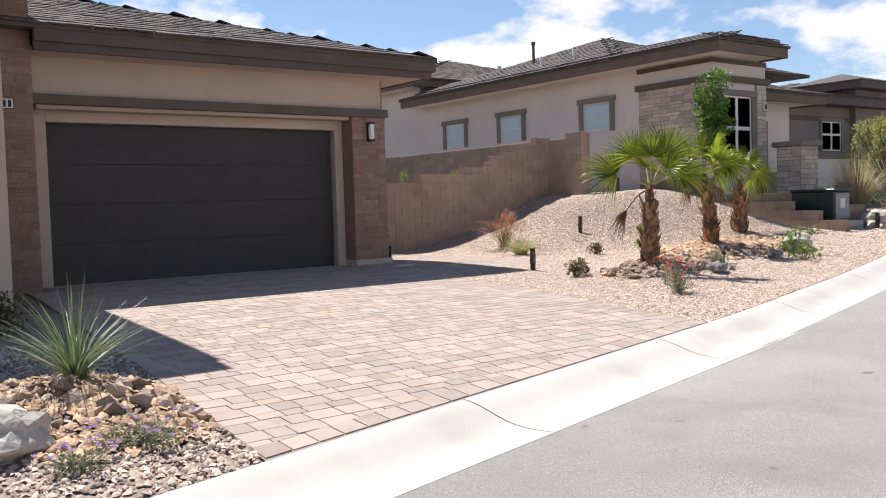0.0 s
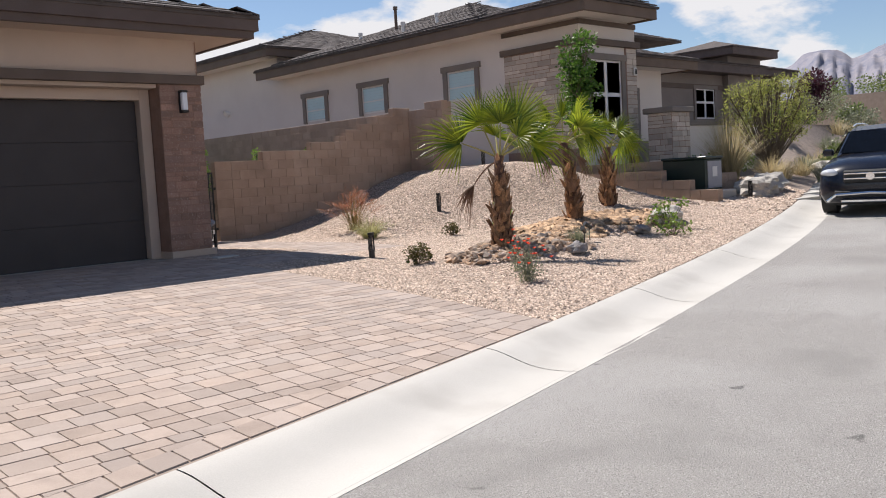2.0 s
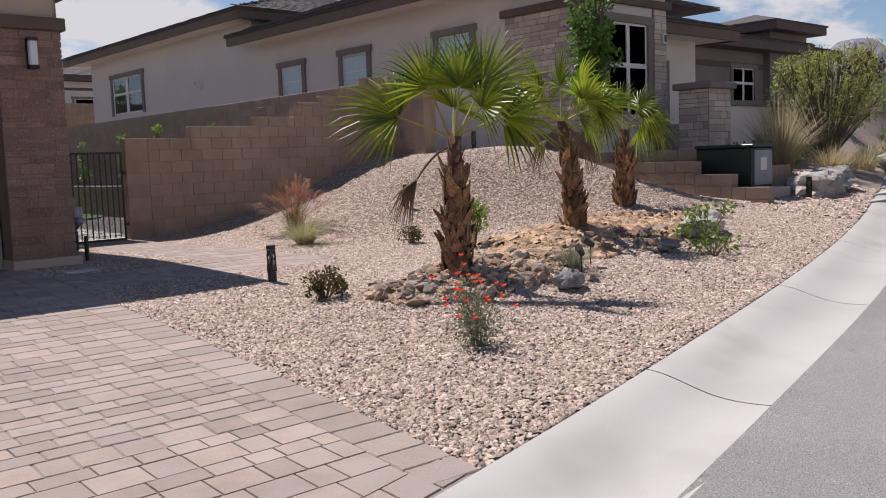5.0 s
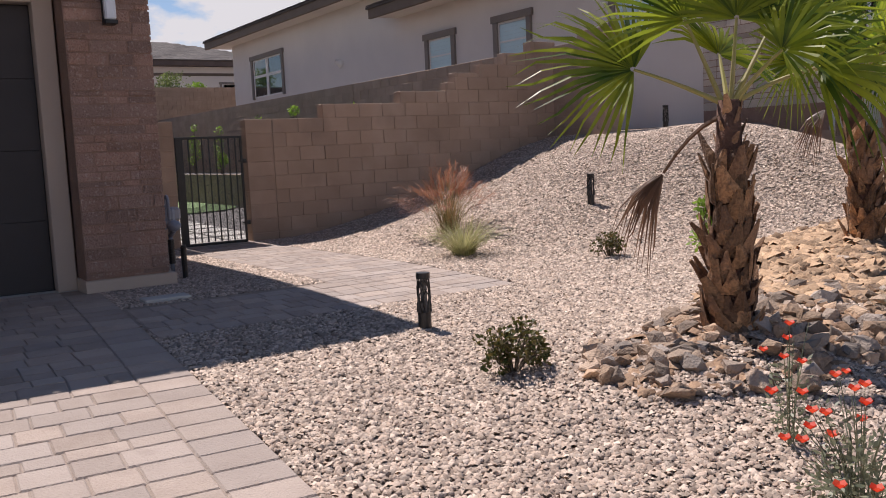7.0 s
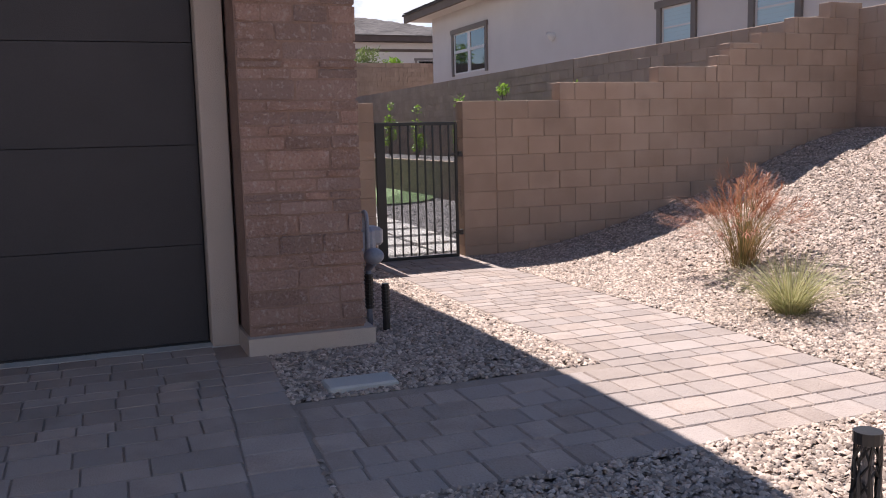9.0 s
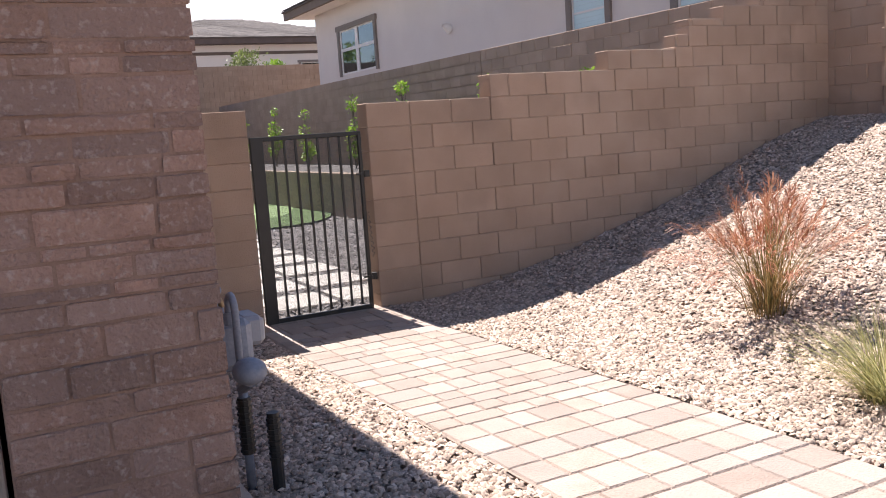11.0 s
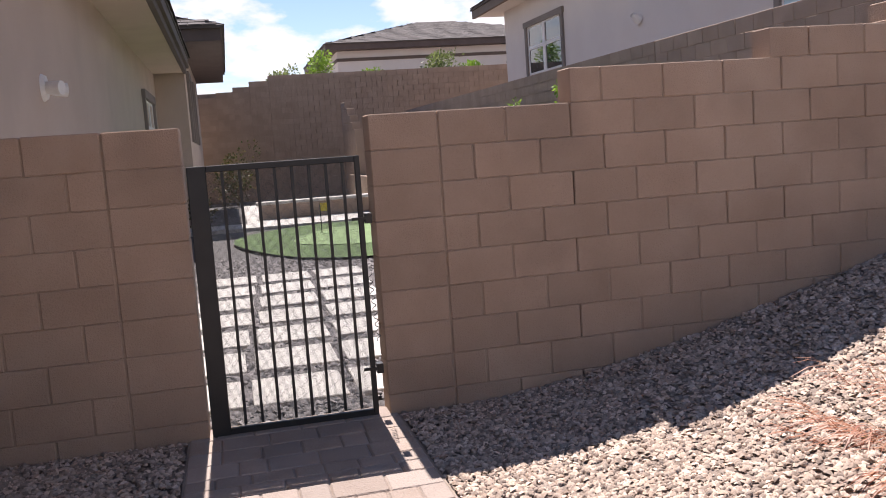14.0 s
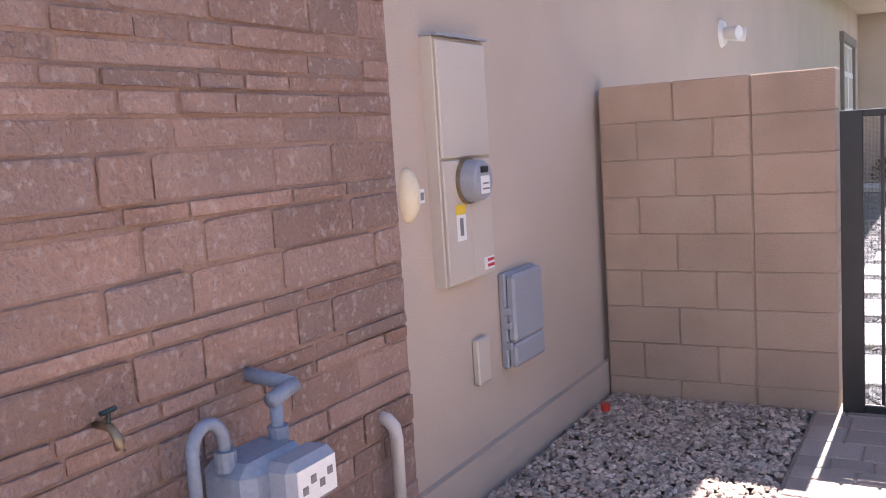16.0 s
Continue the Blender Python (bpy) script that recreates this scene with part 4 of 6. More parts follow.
bush("round_shrub", g(9.22, 9.12), clumps(12, 0.15, 0.15, 0.08, 0.24, 0.085, 0.8, 1), 75, 0.032, "darkleaf", 1, "small dark green shrub with reddish tips on gravel")
bush("round_shrub", g(12.5, 11.85), clumps(9, 0.12, 0.12, 0.06, 0.2, 0.08, 0.8, 2), 60, 0.032, "darkleaf", 2, "small dark green shrub on gravel near a light")
bush("young_shrub", g(12.35, 10.45), clumps(10, 0.15, 0.15, 0.12, 0.62, 0.09, 0.9, 3, 0.5), 45, 0.05, "bright", 3, "slender bright green young shrub on gravel")
bush("leafy_shrub", g(14.25, 8.4), clumps(12, 0.36, 0.28, 0.1, 0.48, 0.10, 0.8, 4), 24, 0.055, "sprig", 4, "sprawling bright green leafy shrub beside a pale boulder")
bush("leafy_shrub", g(13.6, 7.9), clumps(10, 0.28, 0.22, 0.05, 0.28, 0.09, 0.8, 5), 22, 0.05, "sprig", 5, "low bright green leafy shrub on gravel")
bush("dark_bush", g(0.9, 9.4), clumps(14, 0.3, 0.3, 0.1, 0.4, 0.2, 0.8, 6), 90, 0.05, "darkleaf", 6, "dark green bush in the shade beside the drive")
bush("street_tree", (17.65, 12.75, 1.15), clumps(34, 0.40, 0.40, 0.95, 2.95, 0.27, 1.0, 7, 0.45), 110, 0.085, "green", 7, "slender green young tree in front of a window", "tree", 0.02, (0.85, 0.04))
bush("desert_tree", g(24.4, 11.6), clumps(95, 1.4, 1.2, 0.95, 2.55, 0.27, 0.8, 8, 0.25), 66, 0.095, "feathery", 8, "feathery olive desert tree with slanting trunks", "tree", 0.020, (0.1, 0.07), long=4.0)
bush("plum_tree", g(53.5, 23.1), clumps(24, 1.0, 1.0, 0.6, 2.5, 0.55, 0.9, 9, 0.3), 130, 0.16, "purple", 9, "dark purple-leaved plum tree", "tree", 0.05, (0.8, 0.09))
bush("round_shrub", g(22.2, 11.5), clumps(12, 0.5, 0.4, 0.15, 0.5, 0.25, 0.8, 10), 70, 0.07, "olive", 10, "yellow-green shrub before the courtyard wall")
bush("round_shrub", g(21.2, 11.6), clumps(12, 0.4, 0.35, 0.15, 0.5, 0.2, 0.8, 11), 70, 0.07, "green", 11, "green shrub before the courtyard wall")
for k, (x, y, s) in enumerate(((29, 11.5, 0.8), (33, 13.0, 0.9), (37, 13.6, 0.9), (42, 16, 1.0), (31.5, 15.0, 1.0), (36, 17.5, 1.1), (41, 19.5, 1.2), (48, 20.5, 1.3), (57, 24.0, 1.4), (64, 26.5, 1.4), (47, 15.5, 1.0), (54, 17.5, 1.3))):
    bush("desert_shrub", g(x, y), clumps(12, 0.8 * s, 0.7 * s, 0.2, 0.9 * s, 0.36 * s, 0.8, 20 + k), 80, 0.11, ("olive", "grey_green")[k % 2], 20 + k, "dusty green desert shrub beside the street", group="shrubs along the street")


def flower_plant(name, at, n, height, spread, petal, size, blooms, seed, label):
    rng = random.Random(seed)
    ob = thing(name, label, "flower", at)
    bm, verts, faces, pv, pf = bmesh.new(), [], [], [], []
    for k in range(n):
        a, out = rng.uniform(0, math.tau), rng.random()
        d = Vector((math.cos(a), math.sin(a), 0))
        h = height * rng.uniform(0.45, 1.0)
        tip = d * spread * out + UP * h
        tube(bm, [Vector((0, 0, -0.02)) + d * 0.03, d * spread * out * 0.45 + UP * h * 0.6, tip], 0.003, 0.0015, 4)
        leaf_cloud(verts, faces, tuple(d * spread * out * 0.5 + UP * h * 0.45), (0.07, 0.07, h * 0.4), 20, 0.035, rng, long=2.4)
        if k < blooms:
            for j in range(5):
                b = math.tau * j / 5
                q = Vector((math.cos(b), math.sin(b), 1.0)).normalized()
                s = Vector((-math.sin(b), math.cos(b), 0))
                i = len(pv)
                pv += [tip, tip + q * size * 0.6 + s * size * 0.5, tip + q * size, tip + q * size * 0.6 - s * size * 0.5]
                pf.append((i, i + 1, i + 2, i + 3))
    tagged(part("stalk", bm, M["grey_green"], ob), kind="stuff")
    obj_from("foliage", verts, faces, M["grey_green"], ob)
    obj_from("blossom", pv, pf, M[petal], ob)
    return ob


flower_plant("globemallow", g(9.05, 7.0), 34, 0.52, 0.36, "poppy", 0.034, 19, 1, "grey-green wildflower with orange-red blossoms on gravel")
flower_plant("globemallow", g(9.5, 7.6), 9, 0.55, 0.30, "poppy", 0.032, 6, 2, "sparse grey-green wildflower with red blossoms beside rocks")
flower_plant("verbena", g(1.0, 4.75), 30, 0.18, 0.42, "lilac", 0.025, 22, 3, "low verbena with lilac blossoms over gravel")
flower_plant("verbena", g(0.5, 4.5), 16, 0.18, 0.3, "lilac", 0.025, 10, 4, "low verbena with lilac blossoms beside a boulder")


# ---- rocks ----
def rock_mesh(seed, mat, cuts=1, rough=0.3):
    r = random.Random(seed)
    bm = bmesh.new()
    bmesh.ops.create_icosphere(bm, subdivisions=cuts, radius=1.0)
    ax = Vector((r.uniform(0.8, 1.4), r.uniform(0.7, 1.1), r.uniform(0.5, 0.8)))
    for v in bm.verts:
        k = 1 + rough * noise.noise(v.co * 1.6 + Vector((seed * 3.1, 0, 0))) + 0.12 * noise.noise(v.co * 4 + Vector((0, seed, 0)))
        v.co = Vector((v.co.x * ax.x, v.co.y * ax.y, v.co.z * ax.z)) * k * r.uniform(0.9, 1.08)
    return mesh_of(bm, "rock", M[mat])


def chip_mesh(seed):
    """A broken stone: the hull of a few scattered points."""
    r = random.Random(seed)
    bm = bmesh.new()
    ax = (r.uniform(0.9, 1.4), r.uniform(0.7, 1.0), r.uniform(0.5, 0.85))
    for k in range(15):
        v = Vector((r.gauss(0, 1), r.gauss(0, 1), r.gauss(0, 1))).normalized() * r.uniform(0.8, 1.1)
        bm.verts.new((v.x * ax[0], v.y * ax[1], v.z * ax[2]))
    h = bmesh.ops.convex_hull(bm, input=bm.verts)
    bmesh.ops.delete(bm, geom=[v for v in bm.verts if not v.link_faces], context="VERTS")
    return mesh_of(bm, "rock", M["rock"])


ROCKS = [chip_mesh(s) for s in range(9)]


def heap(n, places, size, seed, label, group):
    rng = random.Random(seed)
    for k in range(n):
        cx, cy, rx, ry = rng.choice(places)
        a, d = rng.uniform(0, math.tau), rng.random() ** 0.55
        x, y = cx + math.cos(a) * d * rx, cy + math.sin(a) * d * ry
        if 1.6 < x < 8.0:
            continue
        s = size * rng.uniform(0.55, 1.45)
        ob = tagged(new("rock", ROCKS[rng.randrange(9)]), label, "rock", group)
        ob.matrix_world = Matrix.Translation((x, y, land(x, y) + s * 0.35)) @ Euler((rng.uniform(-0.5, 0.5), rng.uniform(-0.5, 0.5), rng.uniform(0, 6.3))).to_matrix().to_4x4() @ Matrix.Scale(s, 4)


heap(270, [(10.2, 8.35, 0.75, 0.5), (10.9, 8.2, 0.8, 0.5), (9.75, 8.7, 0.35, 0.35), (11.3, 8.8, 0.7, 0.5), (10.6, 8.8, 0.6, 0.4)], 0.060, 1, "broken brown and grey rock in a heap under a palm", "rocks under the palm")
heap(65, [(1.0, 5.75, 0.5, 0.45), (1.25, 5.3, 0.3, 0.45), (0.3, 6.0, 0.6, 0.35)], 0.07, 2, "broken orange-brown rock in a heap beside the drive", "rocks beside the drive")
heap(40, [(13.0, 9.0, 0.9, 0.5), (14.0, 8.9, 0.6, 0.4)], 0.075, 3, "broken brown rock in a heap under a palm", "rocks under the palm")


def boulder(at, size, seed, mat, label, rz=0):
    me = rock_mesh(seed, mat, 3, 0.45)
    ob = tagged(new("boulder", me), label, "boulder")
    ob.matrix_world = pose(*at, 0, 0, rz) @ Matrix.Diagonal((*size, 1))
    return ob


boulder(g(0.15, 5.05, 0.08), (0.36, 0.30, 0.28), 21, "boulder", "large pale weathered boulder beside the curb", 20)
boulder(g(14.75, 8.75, 0.14), (0.38, 0.30, 0.33), 22, "boulder", "pale grey boulder behind a leafy shrub", 10)
boulder(g(10.85, 7.68, 0.08), (0.12, 0.10, 0.12), 23, "slate", "smooth dark grey rock at the edge of the heap")
boulder(g(13.45, 8.4, 0.08), (0.13, 0.11, 0.13), 24, "slate", "smooth dark grey rock at the edge of the heap")
boulder(g(20.15, 9.85, 0.1), (0.5, 0.4, 0.42), 25, "boulder", "large tan boulder beside golden grass")
boulder(g(21.1, 10.05, 0.1), (0.5, 0.45, 0.48), 26, "boulder", "large pale boulder beside golden grass", 40)
for k, (x, y) in enumerate(((27, 11.2), (30.5, 12), (35, 13), (26, 12.8))):
    boulder(g(x, y, 0.2), (0.5, 0.4, 0.35), 30 + k, "boulder", "tan boulder on the desert slope", 30 * k)


# ---- gate ----
gate = thing("metal_gate", "black steel yard gate with vertical bars, closed", "gate", (9.862, GY + 0.02, -0.06))
part("stile", boxes((0, 0.10, -0.02, 0.02, 0.0, 1.49), bevel=0.003), M["metal"], gate)
part("stile", boxes((0.90, 0.93, -0.015, 0.015, 0.0, 1.49), bevel=0.003), M["metal"], gate)
part("top_rail", boxes((0.10, 0.90, -0.015, 0.015, 1.455, 1.49), bevel=0.003), M["metal"], gate)
part("bottom_rail", boxes((0.10, 0.90, -0.015, 0.015, 0.004, 0.04), bevel=0.003), M["metal"], gate)
for k in range(8):
    x = 0.10 + 0.8 * (k + 0.8) / 8.6
    part("bar", boxes((x, x + 0.016, -0.008, 0.008, 0.05, 1.455)), M["metal"], gate)
screen_v, screen_f = [], []
for k in range(133):
    x = 0.102 + k * 0.006
    b = len(screen_v)
    screen_v += [(x, 0.010, 0.05), (x + 0.0008, 0.010, 0.05), (x + 0.0008, 0.010, 1.455), (x, 0.010, 1.455), (x, 0.0118, 0.05), (x + 0.0008, 0.0118, 0.05), (x + 0.0008, 0.0118, 1.455), (x, 0.0118, 1.455)]
    screen_f += [(b, b + 1, b + 2, b + 3), (b + 4, b + 7, b + 6, b + 5), (b, b + 3, b + 7, b + 4), (b + 1, b + 5, b + 6, b + 2)]
for k in range(234):
    z = 0.05 + k * 0.006
    b = len(screen_v)
    screen_v += [(0.10, 0.0119, z), (0.90, 0.0119, z), (0.90, 0.0119, z + 0.0008), (0.10, 0.0119, z + 0.0008), (0.10, 0.0172, z), (0.90, 0.0172, z), (0.90, 0.0172, z + 0.0008), (0.10, 0.0172, z + 0.0008)]
    screen_f += [(b, b + 1, b + 2, b + 3), (b + 4, b + 7, b + 6, b + 5), (b, b + 4, b + 5, b + 1), (b + 2, b + 6, b + 7, b + 3)]
scr = new("mesh_screen", raw("mesh_screen", screen_v, screen_f, M["metal"]))
scr.parent = gate
tagged(scr, "fine black wire mesh screen")
for z in (1.13, 0.27):
    bm = boxes((0.86, 0.97, -0.03, -0.016, z, z + 0.016))
    box_bm(bm, 0.935, 0.972, -0.035, 0.02, z - 0.02, z + 0.035)
    part("hinge", bm, M["metal"], gate)
bm = bmesh.new()
pts = [(0.935 + 0.012 * math.cos(i * 0.9) + 0.025 * i / 60, -0.03 + 0.012 * math.sin(i * 0.9), 0.82 - 0.38 * i / 60) for i in range(61)]
tube(bm, pts, 0.0025, sides=4)
part("spring", bm, M["metal"], gate)

M["tail_red"] = surf("red_plastic", (0.5, 0.03, 0.02), (0.6, 0.05, 0.03), 8, 0.45, 0.02)
M["green_metal"] = surf("green_enamel", (0.011, 0.022, 0.017), (0.018, 0.032, 0.025), 3, 0.4, 0.02, 90)

# ---- services on the side wall ----
M.update(
    enamel=surf("tan_enamel", (0.50, 0.43, 0.36), (0.54, 0.47, 0.40), 3, 0.5, 0.03, 90),
    grey_box=surf("grey_plastic", (0.27, 0.275, 0.31), (0.33, 0.335, 0.37), 3, 0.5, 0.03, 90),
    pipe=surf("grey_pipe", (0.17, 0.195, 0.25), (0.27, 0.295, 0.35), 9, 0.5, 0.1, 60),
    brass=surf("brass", (0.26, 0.20, 0.13), (0.34, 0.26, 0.17), 9, 0.45, 0.05, 60, metal=0.8),
    yellow=surf("yellow_sticker", (0.75, 0.50, 0.03), (0.80, 0.56, 0.05), 3, 0.5, 0.0),
    red_p=surf("red_print", (0.5, 0.04, 0.04), (0.55, 0.05, 0.05), 3, 0.5, 0.0),
    cream=surf("cream_plastic", (0.70, 0.58, 0.40), (0.76, 0.64, 0.46), 5, 0.5, 0.02, 80),
    pvc=surf("pvc_pipe", (0.50, 0.44, 0.40), (0.60, 0.54, 0.49), 5, 0.5, 0.03, 80),
    lamp_glass=surf("opal_glass", (0.70, 0.74, 0.80), (0.76, 0.80, 0.86), 4, 0.25, 0.0),
)
panel = thing("electric_panel", "tan electric service panel with a round glass meter", "electric panel", (8.585, 15.53, 0.82))
panel.matrix_world = pose(8.585, 15.51, 0.85) @ Matrix.Diagonal((1, 0.9, 0.925, 1))
part("cabinet", boxes((0, 0.085, 0, 0.45, 0, 1.02), bevel=0.004), M["enamel"], panel)
part("upper_door", boxes((0.084, 0.10, 0.008, 0.442, 0.53, 1.005), bevel=0.004), M["enamel"], panel)
part("lower_door", boxes((0.084, 0.10, 0.008, 0.225, 0.008, 0.52), bevel=0.004), M["enamel"], panel)
part("lower_door", boxes((0.084, 0.097, 0.232, 0.442, 0.008, 0.52), bevel=0.004), M["enamel"], panel)
part("rain_hood", boxes((-0.002, 0.11, -0.006, 0.456, 1.02, 1.03)), M["grey_box"], panel)
bm = bmesh.new(); tube(bm, [(0.10, 0.20, 0.43), (0.115, 0.20, 0.43)], 0.098, sides=24)
mt = part("meter_ring", bm, M["brass"], panel)
bm = bmesh.new(); tube(bm, [(0.112, 0.20, 0.43), (0.17, 0.20, 0.43), (0.18, 0.20, 0.43)], 0.09, 0.075, sides=24)
part("meter", bm, M["grey_box"], mt, smooth=False)
part("meter_face", boxes((0.180, 0.184, 0.16, 0.24, 0.375, 0.45), bevel=0.002), M["white"], mt)
part("display", boxes((0.180, 0.186, 0.165, 0.225, 0.462, 0.488)), M["metal"], mt)
for k in range(2):
    part("print_bar", boxes((0.1845, 0.1855, 0.17, 0.23, 0.392 + 0.022 * k, 0.399 + 0.022 * k)), M["slate"], mt)
part("warning_label", boxes((0.1005, 0.102, 0.09, 0.17, 0.295, 0.335)), M["yellow"], panel)
part("label", boxes((0.1005, 0.102, 0.09, 0.17, 0.185, 0.294)), M["white"], panel)
part("print_bar", boxes((0.1022, 0.103, 0.115, 0.145, 0.205, 0.28)), M["slate"], panel)
part("label", boxes((0.0975, 0.099, 0.33, 0.43, 0.03, 0.085)), M["white"], panel)
for k in range(2):
    part("print_bar", boxes((0.0992, 0.1, 0.36, 0.427, 0.04 + 0.024 * k, 0.053 + 0.024 * k)), M["red_p"], panel)
tel = thing("telecom_box", "grey plastic telecom box mounted on stucco", "utility box", (8.62, 16.04, 0.40))
tel.matrix_world = pose(8.62, 16.04, 0.40) @ Matrix.Diagonal((0.55, 0.8, 0.9, 1))
part("body", boxes((0, 0.06, 0, 0.42, 0, 0.47), bevel=0.012), M["grey_box"], tel)
part("cover", boxes((0.055, 0.13, 0.012, 0.408, 0.13, 0.462), bevel=0.018), M["grey_box"], tel)
part("lower_cover", boxes((0.055, 0.125, 0.012, 0.408, 0.008, 0.126), bevel=0.014), M["grey_box"], tel)
for z in (0.1, 0.2, 0.27):
    part("clip", boxes((0.05, 0.10, -0.012, 0.012, z, z + 0.035), bevel=0.003), M["grey_box"], tel)
amr = thing("sensor_box", "cream oval sensor box on stucco", "utility box", (8.62, 15.35, 1.22))
bm = bmesh.new(); bmesh.ops.create_uvsphere(bm, u_segments=16, v_segments=10, radius=1, matrix=Matrix.Diagonal((0.05, 0.055, 0.10, 1)))
part("shell", bm, M["cream"], amr, smooth=True)
part("label", boxes((0.046, 0.05, 0.005, 0.04, -0.03, 0.02)), M["white"], amr)
part("print_bar", boxes((0.0502, 0.051, 0.012, 0.034, -0.02, 0.008)), M["slate"], amr)
plate = thing("cover_plate", "small tan cover plate on stucco", "cover plate", (8.62, 15.77, 0.40))
part("plate", boxes((0, 0.03, 0, 0.11, 0, 0.19), bevel=0.006), M["enamel"], plate)
pipe = thing("drain_pipe", "short tan pipe stub rising beside the wall", "pipe", (8.70, 15.05, 0.02))
bm = bmesh.new(); tube(bm, [(0, 0, -0.05), (0, 0, 0.40), (-0.005, 0, 0.44), (-0.03, 0, 0.465), (-0.06, 0, 0.47)], 0.024, sides=10)
part("tube", bm, M["pvc"], pipe, smooth=True)
gas = thing("gas_meter", "grey gas meter with bent pipes on ledgestone", "gas meter", (8.64, 13.93, 0.10))
bm = bmesh.new()
arc = [(0.16, 0.12, 0.30)] + [(0.16, 0.172 - 0.052 * math.cos(a), 0.62 + 0.06 * math.sin(a)) for a in [math.pi * i / 8 for i in range(9)]] + [(0.16, 0.224, 0.55)]
tube(bm, arc, 0.016, sides=10)
part("bent_pipe", bm, M["pipe"], gas, smooth=True)
bm = bmesh.new(); tube(bm, [(0.16, 0.12, -0.15), (0.16, 0.12, 0.30)], 0.020, sides=10)
part("riser", bm, M["pipe"], gas, smooth=True)
bm = bmesh.new(); tube(bm, [(0.16, 0.12, 0.02), (0.16, 0.12, 0.26)], 0.028, sides=10)
for k in range(9):
    tube(bm, [(0.16, 0.12, 0.03 + k * 0.026), (0.16, 0.12, 0.042 + k * 0.026)], 0.033, sides=10)
part("pipe_wrap", bm, M["metal"], gas, "black corrugated sleeve")
bm = bmesh.new(); tube(bm, [(0.25, 0.03, -0.2), (0.25, 0.03, 0.20)], 0.026, sides=10)
for k in range(8):
    tube(bm, [(0.25, 0.03, 0.0 + k * 0.024), (0.25, 0.03, 0.012 + k * 0.024)], 0.031, sides=10)
part("conduit", bm, M["metal"], gas, "black corrugated conduit stub")
part("body", boxes((0.08, 0.25, 0.20, 0.44, 0.35, 0.57), bevel=0.03), M["pipe"], gas)
ix = part("index_box", boxes((0.22, 0.32, 0.27, 0.46, 0.43, 0.56), bevel=0.02), M["grey_box"], gas)
part("dial_plate", boxes((0.318, 0.323, 0.29, 0.44, 0.45, 0.54)), M["white"], ix)
for k in range(4):
    part("dial", boxes((0.323, 0.325, 0.305 + k * 0.033, 0.325 + k * 0.033, 0.475 + (k % 2) * 0.02, 0.495 + (k % 2) * 0.02)), M["slate"], ix)
for y in (0.224, 0.42):
    bm = bmesh.new(); tube(bm, [(0.16, y, 0.55), (0.16, y, 0.60)], 0.028, sides=12)
    part("union", bm, M["pipe"], gas)
bm = bmesh.new()
tube(bm, [(0.16, 0.42, 0.50), (0.16, 0.42, 0.66)], 0.017, sides=10)
tube(bm, [(0.16, 0.40, 0.67), (0.16, 0.50, 0.69)], 0.022, sides=10)
tube(bm, [(0.16, 0.495, 0.69), (-0.04, 0.495, 0.71)], 0.021, sides=10)
part("house_line", bm, M["pipe"], gas, smooth=True)
bm = bmesh.new(); bmesh.ops.create_uvsphere(bm, u_segments=16, v_segments=8, radius=1, matrix=Matrix.Translation((0.16, -0.02, 0.40)) @ Matrix.Diagonal((0.07, 0.075, 0.055, 1)))
part("regulator", bm, M["pipe"], gas, smooth=True)
bm = bmesh.new(); tube(bm, [(0.16, -0.02, 0.36), (0.16, 0.12, 0.30)], 0.026, sides=10)
part("regulator_neck", bm, M["pipe"], gas)
bib = thing("hose_bib", "brass garden tap with a green handle on ledgestone", "tap", (8.68, 13.78, 0.80))
bm = bmesh.new(); tube(bm, [(-0.04, 0, 0), (0.05, 0, 0), (0.075, 0, -0.03), (0.085, 0, -0.07)], 0.014, 0.017, 10)
part("spout", bm, M["brass"], bib, smooth=True)
bm = bmesh.new(); tube(bm, [(0.04, 0, 0.01), (0.045, 0, 0.05)], 0.008, sides=8)
tube(bm, [(0.045, -0.03, 0.052), (0.045, 0.03, 0.056)], 0.009, sides=6)
part("handle", bm, M["green_metal"], bib, "green metal handle")
bib.matrix_world = pose(8.66, 13.92, 0.82) @ Matrix.Scale(0.7, 4)
lamp = thing("wall_lamp", "black wall lamp with a tall opal glass shade", "wall lamp", (8.29, 13.60, 2.33))
part("back_plate", boxes((-0.05, 0.05, -0.01, 0.04, 0.0, 0.36)), M["metal"], lamp)
part("shade", boxes((-0.048, 0.048, -0.09, -0.01, 0.035, 0.325), bevel=0.015), M["lamp_glass"], lamp)
part("cap", boxes((-0.055, 0.055, -0.097, -0.005, 0.325, 0.36), bevel=0.006), M["metal"], lamp)
part("base", boxes((-0.055, 0.055, -0.097, -0.005, 0.0, 0.035), bevel=0.006), M["metal"], lamp)
sec = thing("flood_lamp", "white twin-head flood lamp on stucco", "flood lamp", (8.62, 20.6, 2.17))
bm = bmesh.new(); tube(bm, [(0, 0, 0), (0.035, 0, 0)], 0.12, 0.10, 20)
part("mount", bm, M["white"], sec)
for y, d in ((-0.03, -0.05), (0.04, 0.06)):
    bm = bmesh.new(); tube(bm, [(0.03, y, 0), (0.09, y + d, -0.01), (0.17, y + d * 1.6, -0.015)], 0.05, 0.06, 12)
    part("head", bm, M["white"], sec)
sign = thing("number_sign", "white house number sign with black border", "sign", (1.75, 13.215, 2.65))
part("plate", boxes((0, 0.26, -0.012, 0.012, 0, 0.16)), M["metal"], sign)
part("face", boxes((0.012, 0.248, -0.016, -0.012, 0.012, 0.148)), M["white"], sign)
